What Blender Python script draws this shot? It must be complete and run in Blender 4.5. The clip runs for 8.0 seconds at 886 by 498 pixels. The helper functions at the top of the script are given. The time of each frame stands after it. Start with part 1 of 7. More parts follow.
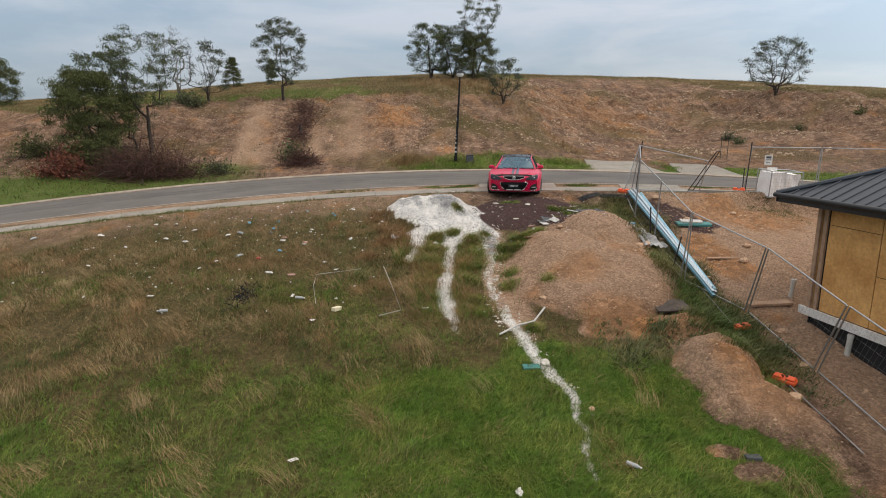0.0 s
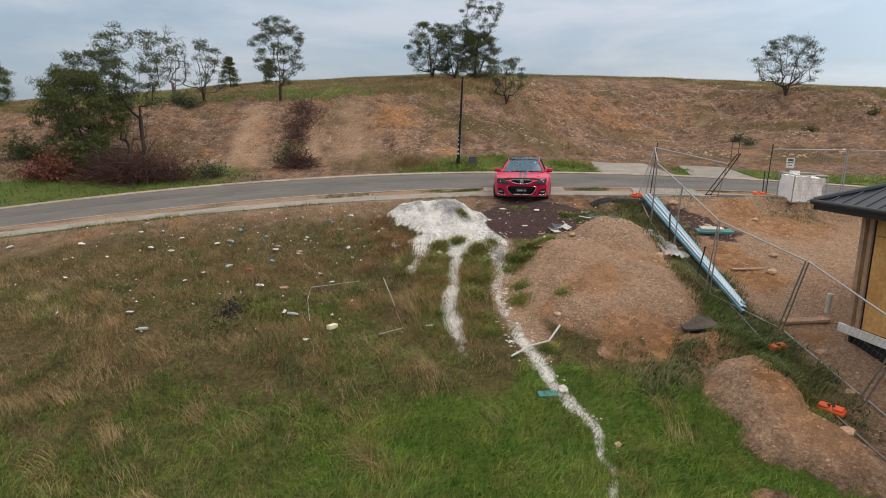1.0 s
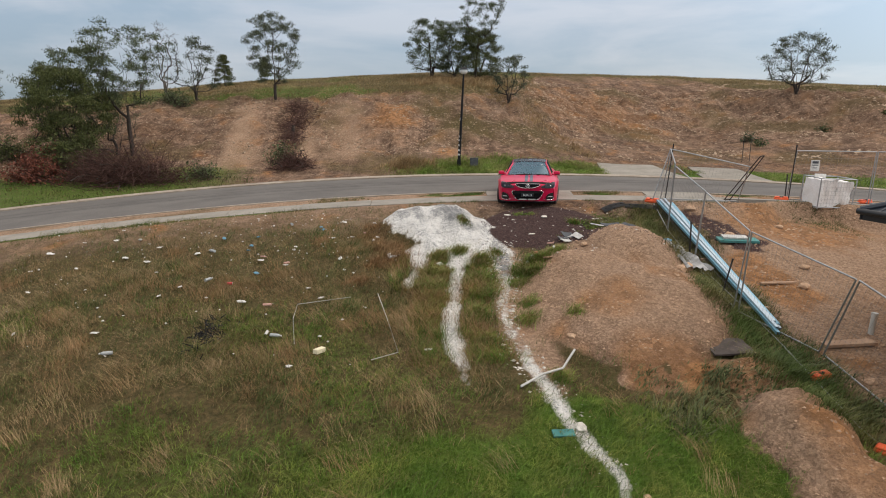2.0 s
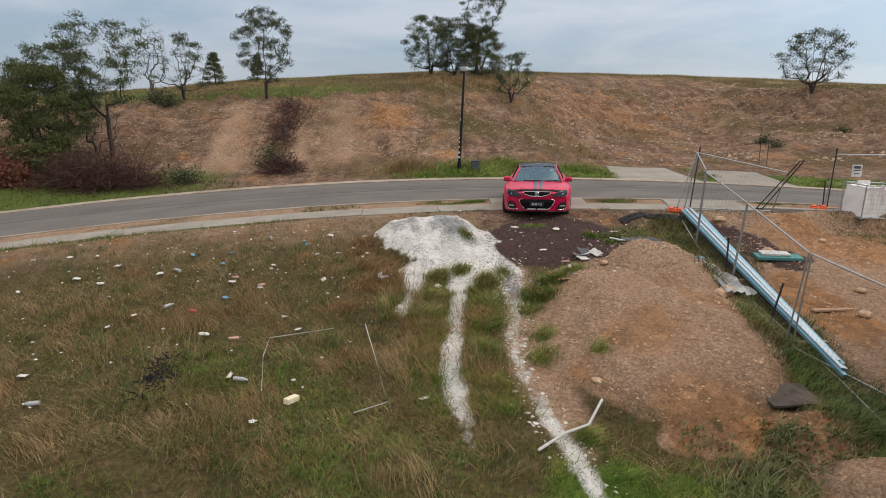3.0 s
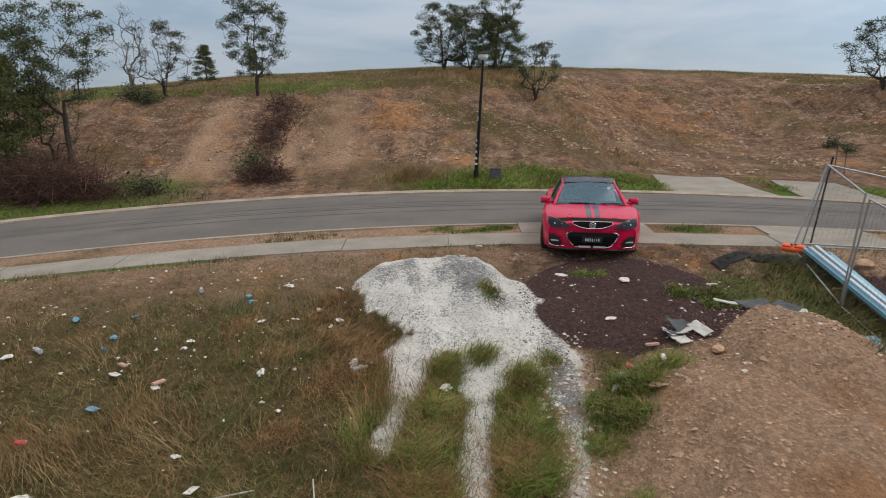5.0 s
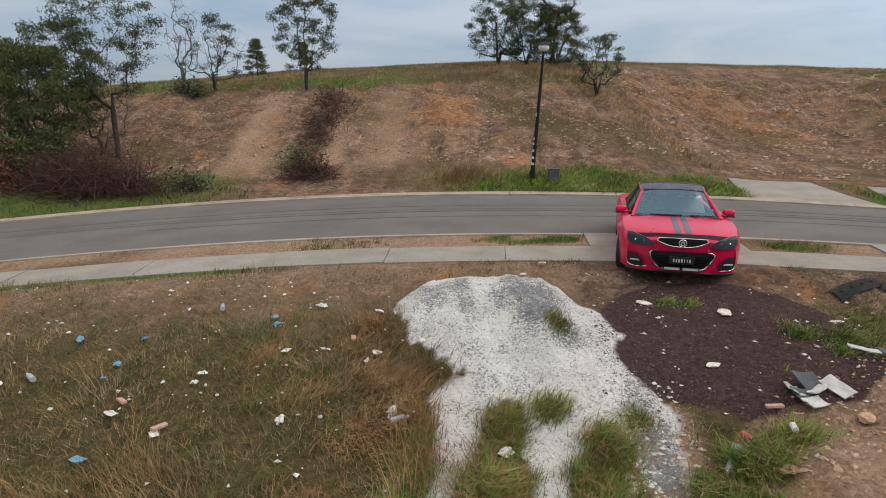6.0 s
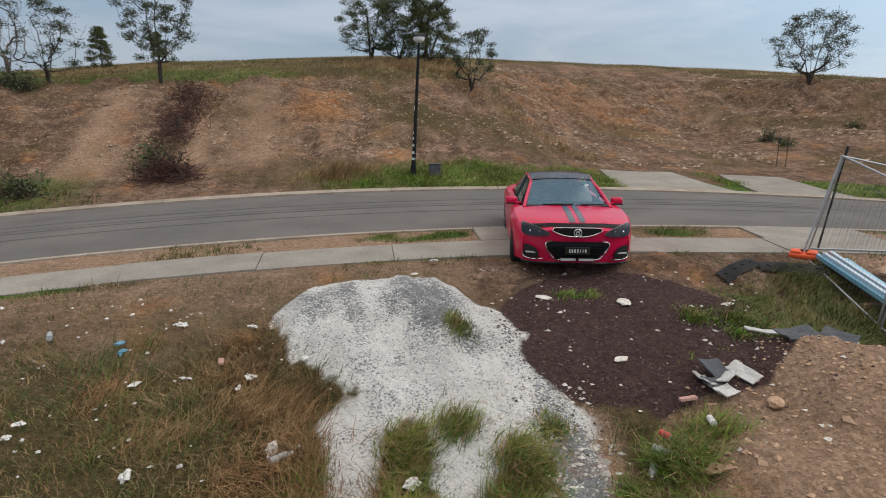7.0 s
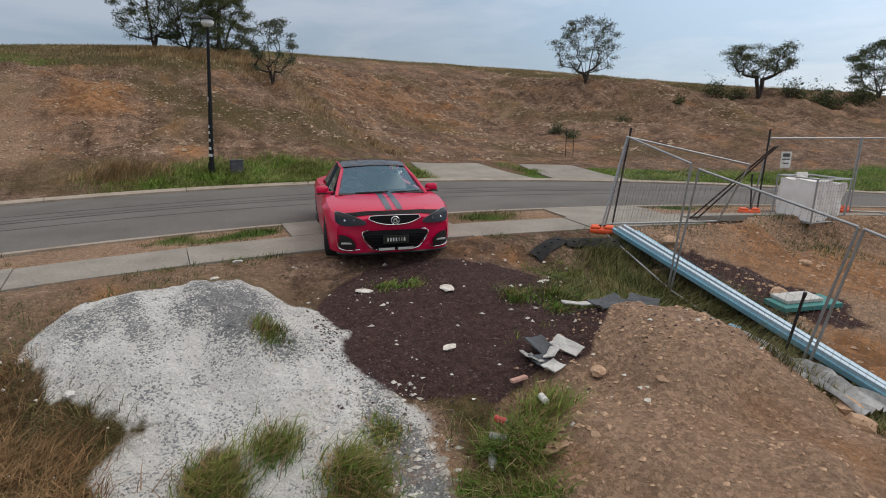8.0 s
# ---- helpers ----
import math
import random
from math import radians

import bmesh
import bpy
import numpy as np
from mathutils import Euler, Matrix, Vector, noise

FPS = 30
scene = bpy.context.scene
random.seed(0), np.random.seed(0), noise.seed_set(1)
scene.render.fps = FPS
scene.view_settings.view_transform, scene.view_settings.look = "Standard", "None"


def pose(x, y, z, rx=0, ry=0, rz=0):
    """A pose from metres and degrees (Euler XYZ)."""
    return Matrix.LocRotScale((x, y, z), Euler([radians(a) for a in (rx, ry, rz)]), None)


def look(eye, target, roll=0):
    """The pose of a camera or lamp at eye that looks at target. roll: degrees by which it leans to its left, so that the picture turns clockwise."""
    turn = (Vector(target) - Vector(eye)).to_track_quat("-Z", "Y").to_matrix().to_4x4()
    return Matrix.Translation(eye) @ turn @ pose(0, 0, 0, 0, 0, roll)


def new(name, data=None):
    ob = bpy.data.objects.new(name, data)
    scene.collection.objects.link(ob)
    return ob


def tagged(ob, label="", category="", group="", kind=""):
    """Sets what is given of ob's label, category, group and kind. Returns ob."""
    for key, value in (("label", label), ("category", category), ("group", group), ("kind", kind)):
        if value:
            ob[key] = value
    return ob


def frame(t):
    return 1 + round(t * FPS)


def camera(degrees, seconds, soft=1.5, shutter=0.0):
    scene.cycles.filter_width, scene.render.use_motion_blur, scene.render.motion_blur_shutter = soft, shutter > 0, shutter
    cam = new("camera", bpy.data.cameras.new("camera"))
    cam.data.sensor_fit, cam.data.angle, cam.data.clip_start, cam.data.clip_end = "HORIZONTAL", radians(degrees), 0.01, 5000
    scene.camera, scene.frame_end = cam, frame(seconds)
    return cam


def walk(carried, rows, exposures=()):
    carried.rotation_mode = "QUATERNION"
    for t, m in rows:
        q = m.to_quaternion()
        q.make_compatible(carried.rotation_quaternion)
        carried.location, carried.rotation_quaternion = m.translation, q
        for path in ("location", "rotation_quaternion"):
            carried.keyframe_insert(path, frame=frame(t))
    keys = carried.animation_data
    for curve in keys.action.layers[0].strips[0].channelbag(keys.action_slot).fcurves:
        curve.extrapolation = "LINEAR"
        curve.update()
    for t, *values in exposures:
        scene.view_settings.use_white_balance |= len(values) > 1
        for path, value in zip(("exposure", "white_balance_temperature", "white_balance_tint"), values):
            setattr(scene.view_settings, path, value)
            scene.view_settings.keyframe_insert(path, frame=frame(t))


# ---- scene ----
cam = camera(73.7, 8.0, soft=1.0, shutter=0.1)
PATH = [
    (0, (0.0, 0.0, 2.602), (0.0, 1.956, 2.186), 0.0),
    (0.5, (-0.071, 0.529, 2.615), (-0.071, 2.486, 2.2), -0.0),
    (1, (-0.117, 1.17, 2.594), (-0.117, 3.127, 2.181), -0.0),
    (2.5, (-0.126, 3.413, 2.594), (-0.125, 5.37, 2.18), -0.0),
    (3, (-0.112, 4.53, 2.595), (-0.11, 6.487, 2.183), 0.0),
    (3.5, (-0.106, 5.787, 2.596), (-0.104, 7.744, 2.185), 0.1),
    (4, (-0.068, 7.079, 2.585), (-0.03, 9.036, 2.174), 0.1),
    (4.5, (-0.024, 8.375, 2.575), (0.035, 10.331, 2.165), 0.0),
    (5, (-0.085, 9.603, 2.557), (-0.129, 11.56, 2.148), 0.1),
    (5.2, (-0.155, 10.035, 2.559), (-0.314, 11.986, 2.148), 0.2),
    (6.3, (-0.389, 11.531, 2.5), (-0.592, 13.475, 2.079), 0.6),
    (6.5, (-0.449, 11.722, 2.442), (-0.562, 13.675, 2.025), 0.8),
    (7, (-0.416, 12.109, 2.338), (-0.217, 14.055, 1.919), 0.3),
    (7.5, (-0.331, 12.46, 2.162), (0.23, 14.334, 1.745), 0.0),
    (8, (-0.252, 12.701, 2.091), (0.538, 14.49, 1.672), 0.0),
]
walk(cam, [(t, look(eye, target, roll)) for t, eye, target, roll in PATH], [(0.0, -0.06, 6400, 10), (3.0, -0.11, 6350, 10), (5.0, -0.29, 6230, 9), (6.5, -0.14, 6150, 9), (7.0, -0.27, 6120, 9), (8.0, -0.42, 6080, 9)])

# ---- sky and light ----
world = bpy.data.worlds.new("overcast_sky")
scene.world = world
world.use_nodes = True
wn, wl = world.node_tree.nodes, world.node_tree.links
wn.clear()


def wnode(kind, **sets):
    n = wn.new(kind)
    for key, value in sets.items():
        n.inputs[key.replace("_", " ")].default_value = value
    return n


out = wn.new("ShaderNodeOutputWorld")
back = wnode("ShaderNodeBackground", Strength=1.0)
sky = wn.new("ShaderNodeTexSky")
sky.sky_type, sky.sun_disc = "NISHITA", False
sky.sun_elevation, sky.sun_rotation = radians(38), radians(60)
coord = wn.new("ShaderNodeTexCoord")
split = wn.new("ShaderNodeSeparateXYZ")
lift = wnode("ShaderNodeMapRange", From_Min=-0.02, From_Max=0.95, To_Min=0.575, To_Max=1.95)
squash = wn.new("ShaderNodeMapping")
squash.inputs["Scale"].default_value = (1.0, 1.0, 4.5)
cloud = wnode("ShaderNodeTexNoise", Scale=2.3, Detail=7.0, Roughness=0.55, Distortion=0.3)
ramp = wn.new("ShaderNodeValToRGB")
ramp.color_ramp.elements[0].position, ramp.color_ramp.elements[0].color = 0.40, (0.42, 0.555, 0.68, 1)
ramp.color_ramp.elements[1].position, ramp.color_ramp.elements[1].color = 0.62, (0.65, 0.735, 0.82, 1)
wide = wnode("ShaderNodeTexNoise", Scale=0.7, Detail=2.0)
warm = wn.new("ShaderNodeMix")
warm.data_type, warm.blend_type = "RGBA", "MULTIPLY"
warm.inputs[7].default_value = (1.13, 0.99, 0.94, 1)
# the cloud deck turns neutral grey overhead
rise = wnode("ShaderNodeMapRange", From_Min=0.2, From_Max=0.7)
high = wn.new("ShaderNodeMix")
high.data_type = "RGBA"
high.inputs[7].default_value = (0.70, 0.685, 0.64, 1)
times = wn.new("ShaderNodeVectorMath")
times.operation = "SCALE"
blend = wn.new("ShaderNodeVectorMath")
blend.operation = "MULTIPLY_ADD"
blend.inputs[1].default_value = (0.02, 0.02, 0.02)
wl.new(coord.outputs["Generated"], split.inputs[0])
wl.new(split.outputs["Z"], lift.inputs["Value"])
wl.new(coord.outputs["Generated"], squash.inputs["Vector"])
wl.new(squash.outputs[0], cloud.inputs["Vector"])
wl.new(coord.outputs["Generated"], wide.inputs["Vector"])
wl.new(cloud.outputs["Fac"], ramp.inputs["Fac"])
wl.new(ramp.outputs["Color"], high.inputs[6])
wl.new(split.outputs["Z"], rise.inputs["Value"])
wl.new(rise.outputs["Result"], high.inputs[0])
wl.new(high.outputs[2], warm.inputs[6])
wl.new(wide.outputs["Fac"], warm.inputs[0])
wl.new(warm.outputs[2], times.inputs[0])
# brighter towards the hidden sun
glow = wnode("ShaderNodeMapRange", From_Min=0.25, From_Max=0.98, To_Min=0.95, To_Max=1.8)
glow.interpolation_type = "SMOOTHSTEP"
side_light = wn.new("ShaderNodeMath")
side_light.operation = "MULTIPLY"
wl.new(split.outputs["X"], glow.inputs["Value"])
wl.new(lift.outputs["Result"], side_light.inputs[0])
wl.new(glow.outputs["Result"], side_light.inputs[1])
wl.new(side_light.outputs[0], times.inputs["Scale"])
wl.new(sky.outputs["Color"], blend.inputs[0])
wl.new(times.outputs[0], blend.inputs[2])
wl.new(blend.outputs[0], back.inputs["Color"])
wl.new(back.outputs[0], out.inputs["Surface"])

sun = new("sun", bpy.data.lights.new("sun", "SUN"))
sun.data.energy, sun.data.angle, sun.data.color = 1.05, radians(25), (1.0, 0.91, 0.80)
sun.matrix_basis = look((20, 8, 30), (0, 20, 0))

# ---- materials ----


def material(name, rough=0.8, metal=0.0, spec=0.3):
    m = bpy.data.materials.new(name)
    m.use_nodes = True
    b = m.node_tree.nodes["Principled BSDF"]
    b.inputs["Roughness"].default_value, b.inputs["Metallic"].default_value = rough, metal
    b.inputs["Specular IOR Level"].default_value = spec
    return m, m.node_tree.nodes, m.node_tree.links, b


def noise_fac(nodes, links, scale, detail=6.0, rough=0.6, vector=None, distort=0.0):
    n = nodes.new("ShaderNodeTexNoise")
    n.inputs["Scale"].default_value, n.inputs["Detail"].default_value = scale, detail
    n.inputs["Roughness"].default_value, n.inputs["Distortion"].default_value = rough, distort
    if vector is None:
        vector = nodes.new("ShaderNodeTexCoord").outputs["Object"]
    links.new(vector, n.inputs["Vector"])
    return n.outputs["Fac"]


def ramp_of(nodes, links, fac, stops):
    r = nodes.new("ShaderNodeValToRGB")
    while len(r.color_ramp.elements) < len(stops):
        r.color_ramp.elements.new(0.5)
    for e, (at, c) in zip(r.color_ramp.elements, stops):
        e.position, e.color = at, (*c, 1)
    links.new(fac, r.inputs["Fac"])
    return r.outputs["Color"]


def mixed(nodes, links, fac, a, b, how="MIX"):
    m = nodes.new("ShaderNodeMix")
    m.data_type, m.blend_type, m.clamp_factor = "RGBA", how, True
    for socket, value in ((m.inputs[0], fac), (m.inputs[6], a), (m.inputs[7], b)):
        if isinstance(value, (int, float)):
            socket.default_value = value
        elif isinstance(value, tuple):
            socket.default_value = (*value, 1)
        else:
            links.new(value, socket)
    return m.outputs[2]


def bumped(nodes, links, bsdf, height, strength, distance):
    b = nodes.new("ShaderNodeBump")
    b.inputs["Strength"].default_value, b.inputs["Distance"].default_value = strength, distance
    links.new(height, b.inputs["Height"])
    links.new(b.outputs["Normal"], bsdf.inputs["Normal"])


def speckled(name, low, high, scale, rough=0.85, metal=0.0, fine=8.0, relief=0.3, depth=0.01, vary=0.0, spec=0.3):
    """A surface whose colour wanders between two tones at two scales, with fine relief; vary: differences from piece to piece."""
    m, nodes, links, b = material(name, rough, metal, spec)
    a, c = noise_fac(nodes, links, scale), noise_fac(nodes, links, scale * fine, 3.0)
    col = ramp_of(nodes, links, a, [(0.3, low), (0.7, high)])
    grain = ramp_of(nodes, links, c, [(0.25, (0.72, 0.72, 0.72)), (0.75, (1.2, 1.2, 1.2))])
    col = mixed(nodes, links, 0.8, col, grain, "MULTIPLY")
    if vary:
        r = nodes.new("ShaderNodeNewGeometry").outputs["Random Per Island"]
        o = nodes.new("ShaderNodeObjectInfo").outputs["Random"]
        add = nodes.new("ShaderNodeMath")
        add.operation = "ADD"
        links.new(r, add.inputs[0])
        links.new(o, add.inputs[1])
        tone = ramp_of(nodes, links, add.outputs[0], [(0.0, (1 - vary,) * 3), (0.5, (1.0,) * 3), (1.0, (1 + vary,) * 3)])
        tone.node.color_ramp.interpolation = "LINEAR"
        col = mixed(nodes, links, 1.0, col, tone, "MULTIPLY")
    links.new(col, b.inputs["Base Color"])
    if relief:
        bumped(nodes, links, b, c, relief, depth)
    return m


def plain(name, colour, rough=0.5, metal=0.0, coat=0.0, spec=0.5, scale=6.0, wear=0.12):
    """Paint, plastic or metal with faint unevenness."""
    m, nodes, links, b = material(name, rough, metal, spec)
    f = noise_fac(nodes, links, scale)
    col = ramp_of(nodes, links, f, [(0.25, tuple(c * (1 - wear) for c in colour)), (0.75, tuple(min(c * (1 + wear), 1) for c in colour))])
    links.new(col, b.inputs["Base Color"])
    r = nodes.new("ShaderNodeMapRange")
    r.inputs["To Min"].default_value, r.inputs["To Max"].default_value = rough * 0.85, min(rough * 1.2, 1)
    links.new(f, r.inputs["Value"])
    links.new(r.outputs[0], b.inputs["Roughness"])
    b.inputs["Coat Weight"].default_value, b.inputs["Coat Roughness"].default_value = coat, 0.06
    return m


# the land: which cover lies where is kept in four masks on the mesh (green grass, dry grass, white lime, dark roadbase), the rest is bare earth
def earth_material():
    m, nodes, links, b = material("earth_and_grass", 0.95, 0.0, 0.15)
    pos = nodes.new("ShaderNodeTexCoord").outputs["Object"]
    big, mid, fine = (noise_fac(nodes, links, s, 8.0, 0.65, pos) for s in (0.35, 1.6, 11.0))
    tiny = noise_fac(nodes, links, 45.0, 3.0, 0.6, pos)
    soil = ramp_of(nodes, links, mid, [(0.22, (0.152, 0.104, 0.076)), (0.5, (0.252, 0.174, 0.125)), (0.78, (0.372, 0.272, 0.206))])
    bed = nodes.new("ShaderNodeMapping")
    bed.inputs["Scale"].default_value = (0.30, 1.3, 1.3)
    links.new(pos, bed.inputs["Vector"])
    cutting = nodes.new("ShaderNodeAttribute")
    cutting.attribute_name = "cutting"
    soil = mixed(nodes, links, cutting.outputs["Fac"], soil, ramp_of(nodes, links, noise_fac(nodes, links, 1.0, 7.0, 0.7, bed.outputs[0], 0.8), [(0.34, (0.58, 0.54, 0.50)), (0.64, (1.25, 1.24, 1.22))]), "MULTIPLY")
    streak = nodes.new("ShaderNodeMapping")
    streak.inputs["Scale"].default_value = (2.2, 0.22, 0.5)
    links.new(pos, streak.inputs["Vector"])
    rill = noise_fac(nodes, links, 1.0, 5.0, 0.7, streak.outputs[0])
    soil = mixed(nodes, links, 0.75, soil, ramp_of(nodes, links, rill, [(0.32, (0.55, 0.52, 0.50)), (0.62, (1.25, 1.22, 1.2))]), "MULTIPLY")
    soil = mixed(nodes, links, 0.7, soil, ramp_of(nodes, links, fine, [(0.3, (0.55, 0.53, 0.5)), (0.7, (1.35, 1.35, 1.35))]), "MULTIPLY")
    soil = mixed(nodes, links, ramp_of(nodes, links, big, [(0.52, (0, 0, 0)), (0.74, (0.5, 0.5, 0.5))]), soil, (0.27, 0.155, 0.088))
    soil = mixed(nodes, links, 0.8, soil, ramp_of(nodes, links, noise_fac(nodes, links, 0.55, 5.0, 0.7, pos), [(0.33, (0.68, 0.66, 0.66)), (0.62, (1.16, 1.16, 1.16))]), "MULTIPLY")
    pebbles = []
    for size in (5.5, 24.0, 60.0):
        cells = nodes.new("ShaderNodeTexVoronoi")
        cells.inputs["Scale"].default_value = size
        links.new(pos, cells.inputs["Vector"])
        hue = nodes.new("ShaderNodeSeparateColor")
        links.new(cells.outputs["Color"], hue.inputs[0])
        pebbles.append(ramp_of(nodes, links, hue.outputs[0], [(0.1, (0.66, 0.64, 0.62)), (0.6, (1.0, 1.0, 1.0)), (0.95, (1.42, 1.42, 1.42))]))
        soil = mixed(nodes, links, 0.7, soil, pebbles[-1], "MULTIPLY")
    ochre, pale, gravel = (nodes.new("ShaderNodeAttribute") for _ in range(3))
    ochre.attribute_name, pale.attribute_name, gravel.attribute_name = "ochre", "pale", "gravel"
    soil = mixed(nodes, links, pale.outputs["Fac"], soil, mixed(nodes, links, 0.6, (0.48, 0.322, 0.214), pebbles[1], "MULTIPLY"))
    soil = mixed(nodes, links, ochre.outputs["Fac"], soil, mixed(nodes, links, 0.8, (0.37, 0.185, 0.080), pebbles[0], "MULTIPLY"))
    dry = ramp_of(nodes, links, fine, [(0.28, (0.064, 0.058, 0.026)), (0.5, (0.130, 0.103, 0.050)), (0.75, (0.225, 0.164, 0.085))])
    dry = mixed(nodes, links, 0.9, dry, ramp_of(nodes, links, noise_fac(nodes, links, 2.7, 6.0, 0.7, pos), [(0.3, (0.55, 0.60, 0.45)), (0.65, (1.15, 1.05, 1.0))]), "MULTIPLY")
    green = ramp_of(nodes, links, fine, [(0.25, (0.050, 0.088, 0.011)), (0.75, (0.135, 0.220, 0.034))])
    lime = ramp_of(nodes, links, mid, [(0.3, (0.76, 0.735, 0.69)), (0.65, (0.93, 0.91, 0.87))])
    lime = mixed(nodes, links, 0.25, lime, pebbles[2], "MULTIPLY")
    blue = ramp_of(nodes, links, fine, [(0.3, (0.11, 0.115, 0.125)), (0.7, (0.33, 0.33, 0.33))])
    speck = nodes.new("ShaderNodeMath")
    speck.operation = "MULTIPLY_ADD"
    speck.inputs[1].default_value = 0.9
    links.new(noise_fac(nodes, links, 2.6, 6.0, 0.75, pos), speck.inputs[0])
    links.new(gravel.outputs["Fac"], speck.inputs[2])
    grit = nodes.new("ShaderNodeMath")
    grit.operation = "MULTIPLY_ADD"
    grit.inputs[1].default_value = 0.5
    links.new(pebbles[2].node.inputs[0].links[0].from_socket, grit.inputs[0])
    links.new(speck.outputs[0], grit.inputs[2])
    lime = mixed(nodes, links, ramp_of(nodes, links, grit.outputs[0], [(0.86, (0, 0, 0)), (0.95, (0.9, 0.9, 0.9))]), lime, mixed(nodes, links, 0.7, blue, pebbles[2], "MULTIPLY"))
    base = mixed(nodes, links, 0.7, ramp_of(nodes, links, fine, [(0.3, (0.052, 0.030, 0.028)), (0.7, (0.115, 0.070, 0.063))]), pebbles[2], "MULTIPLY")
    col = soil
    heights = []
    grain = ramp_of(nodes, links, tiny, [(0.2, (0.6, 0.6, 0.6)), (0.8, (1.3, 1.3, 1.3))])
    for mask, colour in (("dry", dry), ("green", green), ("roadbase", base), ("lime", lime)):
        if mask == "lime":
            col = mixed(nodes, links, 0.8, col, grain, "MULTIPLY")
        at = nodes.new("ShaderNodeAttribute")
        at.attribute_name = mask
        # ragged edge
        add = nodes.new("ShaderNodeMath")
        add.operation = "MULTIPLY_ADD"
        links.new(fine, add.inputs[0])
        add.inputs[1].default_value = 0.7
        links.new(at.outputs["Fac"], add.inputs[2])
        edge = nodes.new("ShaderNodeMapRange")
        edge.inputs["From Min"].default_value, edge.inputs["From Max"].default_value = 0.68, 1.0
        links.new(add.outputs[0], edge.inputs["Value"])
        col = mixed(nodes, links, edge.outputs[0], col, colour)
    links.new(col, b.inputs["Base Color"])
    mix = nodes.new("ShaderNodeMath")
    mix.operation = "MULTIPLY_ADD"
    links.new(fine, mix.inputs[0])
    mix.inputs[1].default_value = 3.0
    links.new(tiny, mix.inputs[2])
    lumps = nodes.new("ShaderNodeMath")
    lumps.operation = "MULTIPLY_ADD"
    lumps.inputs[1].default_value = 5.0
    links.new(mid, lumps.inputs[0])
    links.new(mix.outputs[0], lumps.inputs[2])
    bumped(nodes, links, b, lumps.outputs[0], 0.9, 0.05)
    return m


EARTH = earth_material()
ASPHALT = speckled("asphalt", (0.112, 0.103, 0.095), (0.162, 0.149, 0.136), 0.5, 0.9, fine=60, relief=0.4, depth=0.004)
CONCRETE = speckled("concrete", (0.215, 0.195, 0.165), (0.310, 0.285, 0.245), 1.2, 0.9, fine=20, relief=0.2, depth=0.004, vary=0.10)
KERBSTONE = speckled("kerb_concrete", (0.24, 0.195, 0.15), (0.38, 0.325, 0.265), 1.5, 0.9, fine=14, relief=0.3, depth=0.006, vary=0.10)
BARK = speckled("bark", (0.030, 0.024, 0.020), (0.085, 0.068, 0.056), 5, 0.95, fine=6, relief=0.6, depth=0.02)
GREY_BARK = speckled("grey_bark", (0.10, 0.085, 0.075), (0.20, 0.175, 0.155), 5, 0.95, fine=6, relief=0.5, depth=0.02)


def leaf_material(name, dark, light, other=None, patch=1.1):
    """Leaves or blades that differ one from the next; other: a second hue that comes in patches."""
    m, nodes, links, b = material(name, 0.6, 0.0, 0.2)
    r = nodes.new("ShaderNodeNewGeometry").outputs["Random Per Island"]
    col = ramp_of(nodes, links, r, [(0.0, dark), (1.0, light)])
    if other:
        f = ramp_of(nodes, links, noise_fac(nodes, links, patch, 4.0, 0.6), [(0.42, (0, 0, 0)), (0.60, (1, 1, 1))])
        col = mixed(nodes, links, f, col, ramp_of(nodes, links, r, [(0.0, tuple(c * 0.6 for c in other)), (1.0, other)]))
        tone = ramp_of(nodes, links, noise_fac(nodes, links, patch * 1.9, 4.0, 0.65), [(0.32, (0.66, 0.66, 0.66)), (0.66, (1.25, 1.25, 1.25))])
        col = mixed(nodes, links, 1.0, col, tone, "MULTIPLY")
    links.new(col, b.inputs["Base Color"])
    return m


LEAF = leaf_material("wattle_leaf", (0.046, 0.062, 0.026), (0.118, 0.142, 0.062))
LEAF_GREY = leaf_material("gum_leaf", (0.048, 0.060, 0.034), (0.120, 0.138, 0.076))
LEAF_DARK = leaf_material("dense_leaf", (0.042, 0.054, 0.017), (0.118, 0.132, 0.042))
TWIG = leaf_material("dead_brush", (0.048, 0.025, 0.021), (0.150, 0.078, 0.062))
RUST_LEAF = leaf_material("rust_leaf", (0.10, 0.030, 0.020), (0.22, 0.080, 0.050))
STRAW = leaf_material("straw", (0.225, 0.150, 0.072), (0.480, 0.355, 0.195), (0.385, 0.245, 0.118), 0.9)
RUST_STRAW = leaf_material("rust_straw", (0.185, 0.113, 0.052), (0.420, 0.277, 0.139), (0.370, 0.210, 0.097), 0.9)
WEED = leaf_material("dark_weed", (0.060, 0.075, 0.030), (0.150, 0.170, 0.070))
VERGE_BLADE = leaf_material("verge_blade", (0.095, 0.150, 0.020), (0.235, 0.330, 0.062), (0.310, 0.325, 0.100), 0.8)
TAN = leaf_material("tan_blade", (0.23, 0.165, 0.080), (0.47, 0.345, 0.175), (0.29, 0.245, 0.105), 0.25)
BLADE = leaf_material("grass_blade", (0.052, 0.110, 0.010), (0.150, 0.262, 0.036), (0.245, 0.285, 0.058), 1.3)
OLIVE = leaf_material("olive_blade", (0.084, 0.084, 0.024), (0.207, 0.185, 0.069), (0.097, 0.145, 0.033), 0.6)

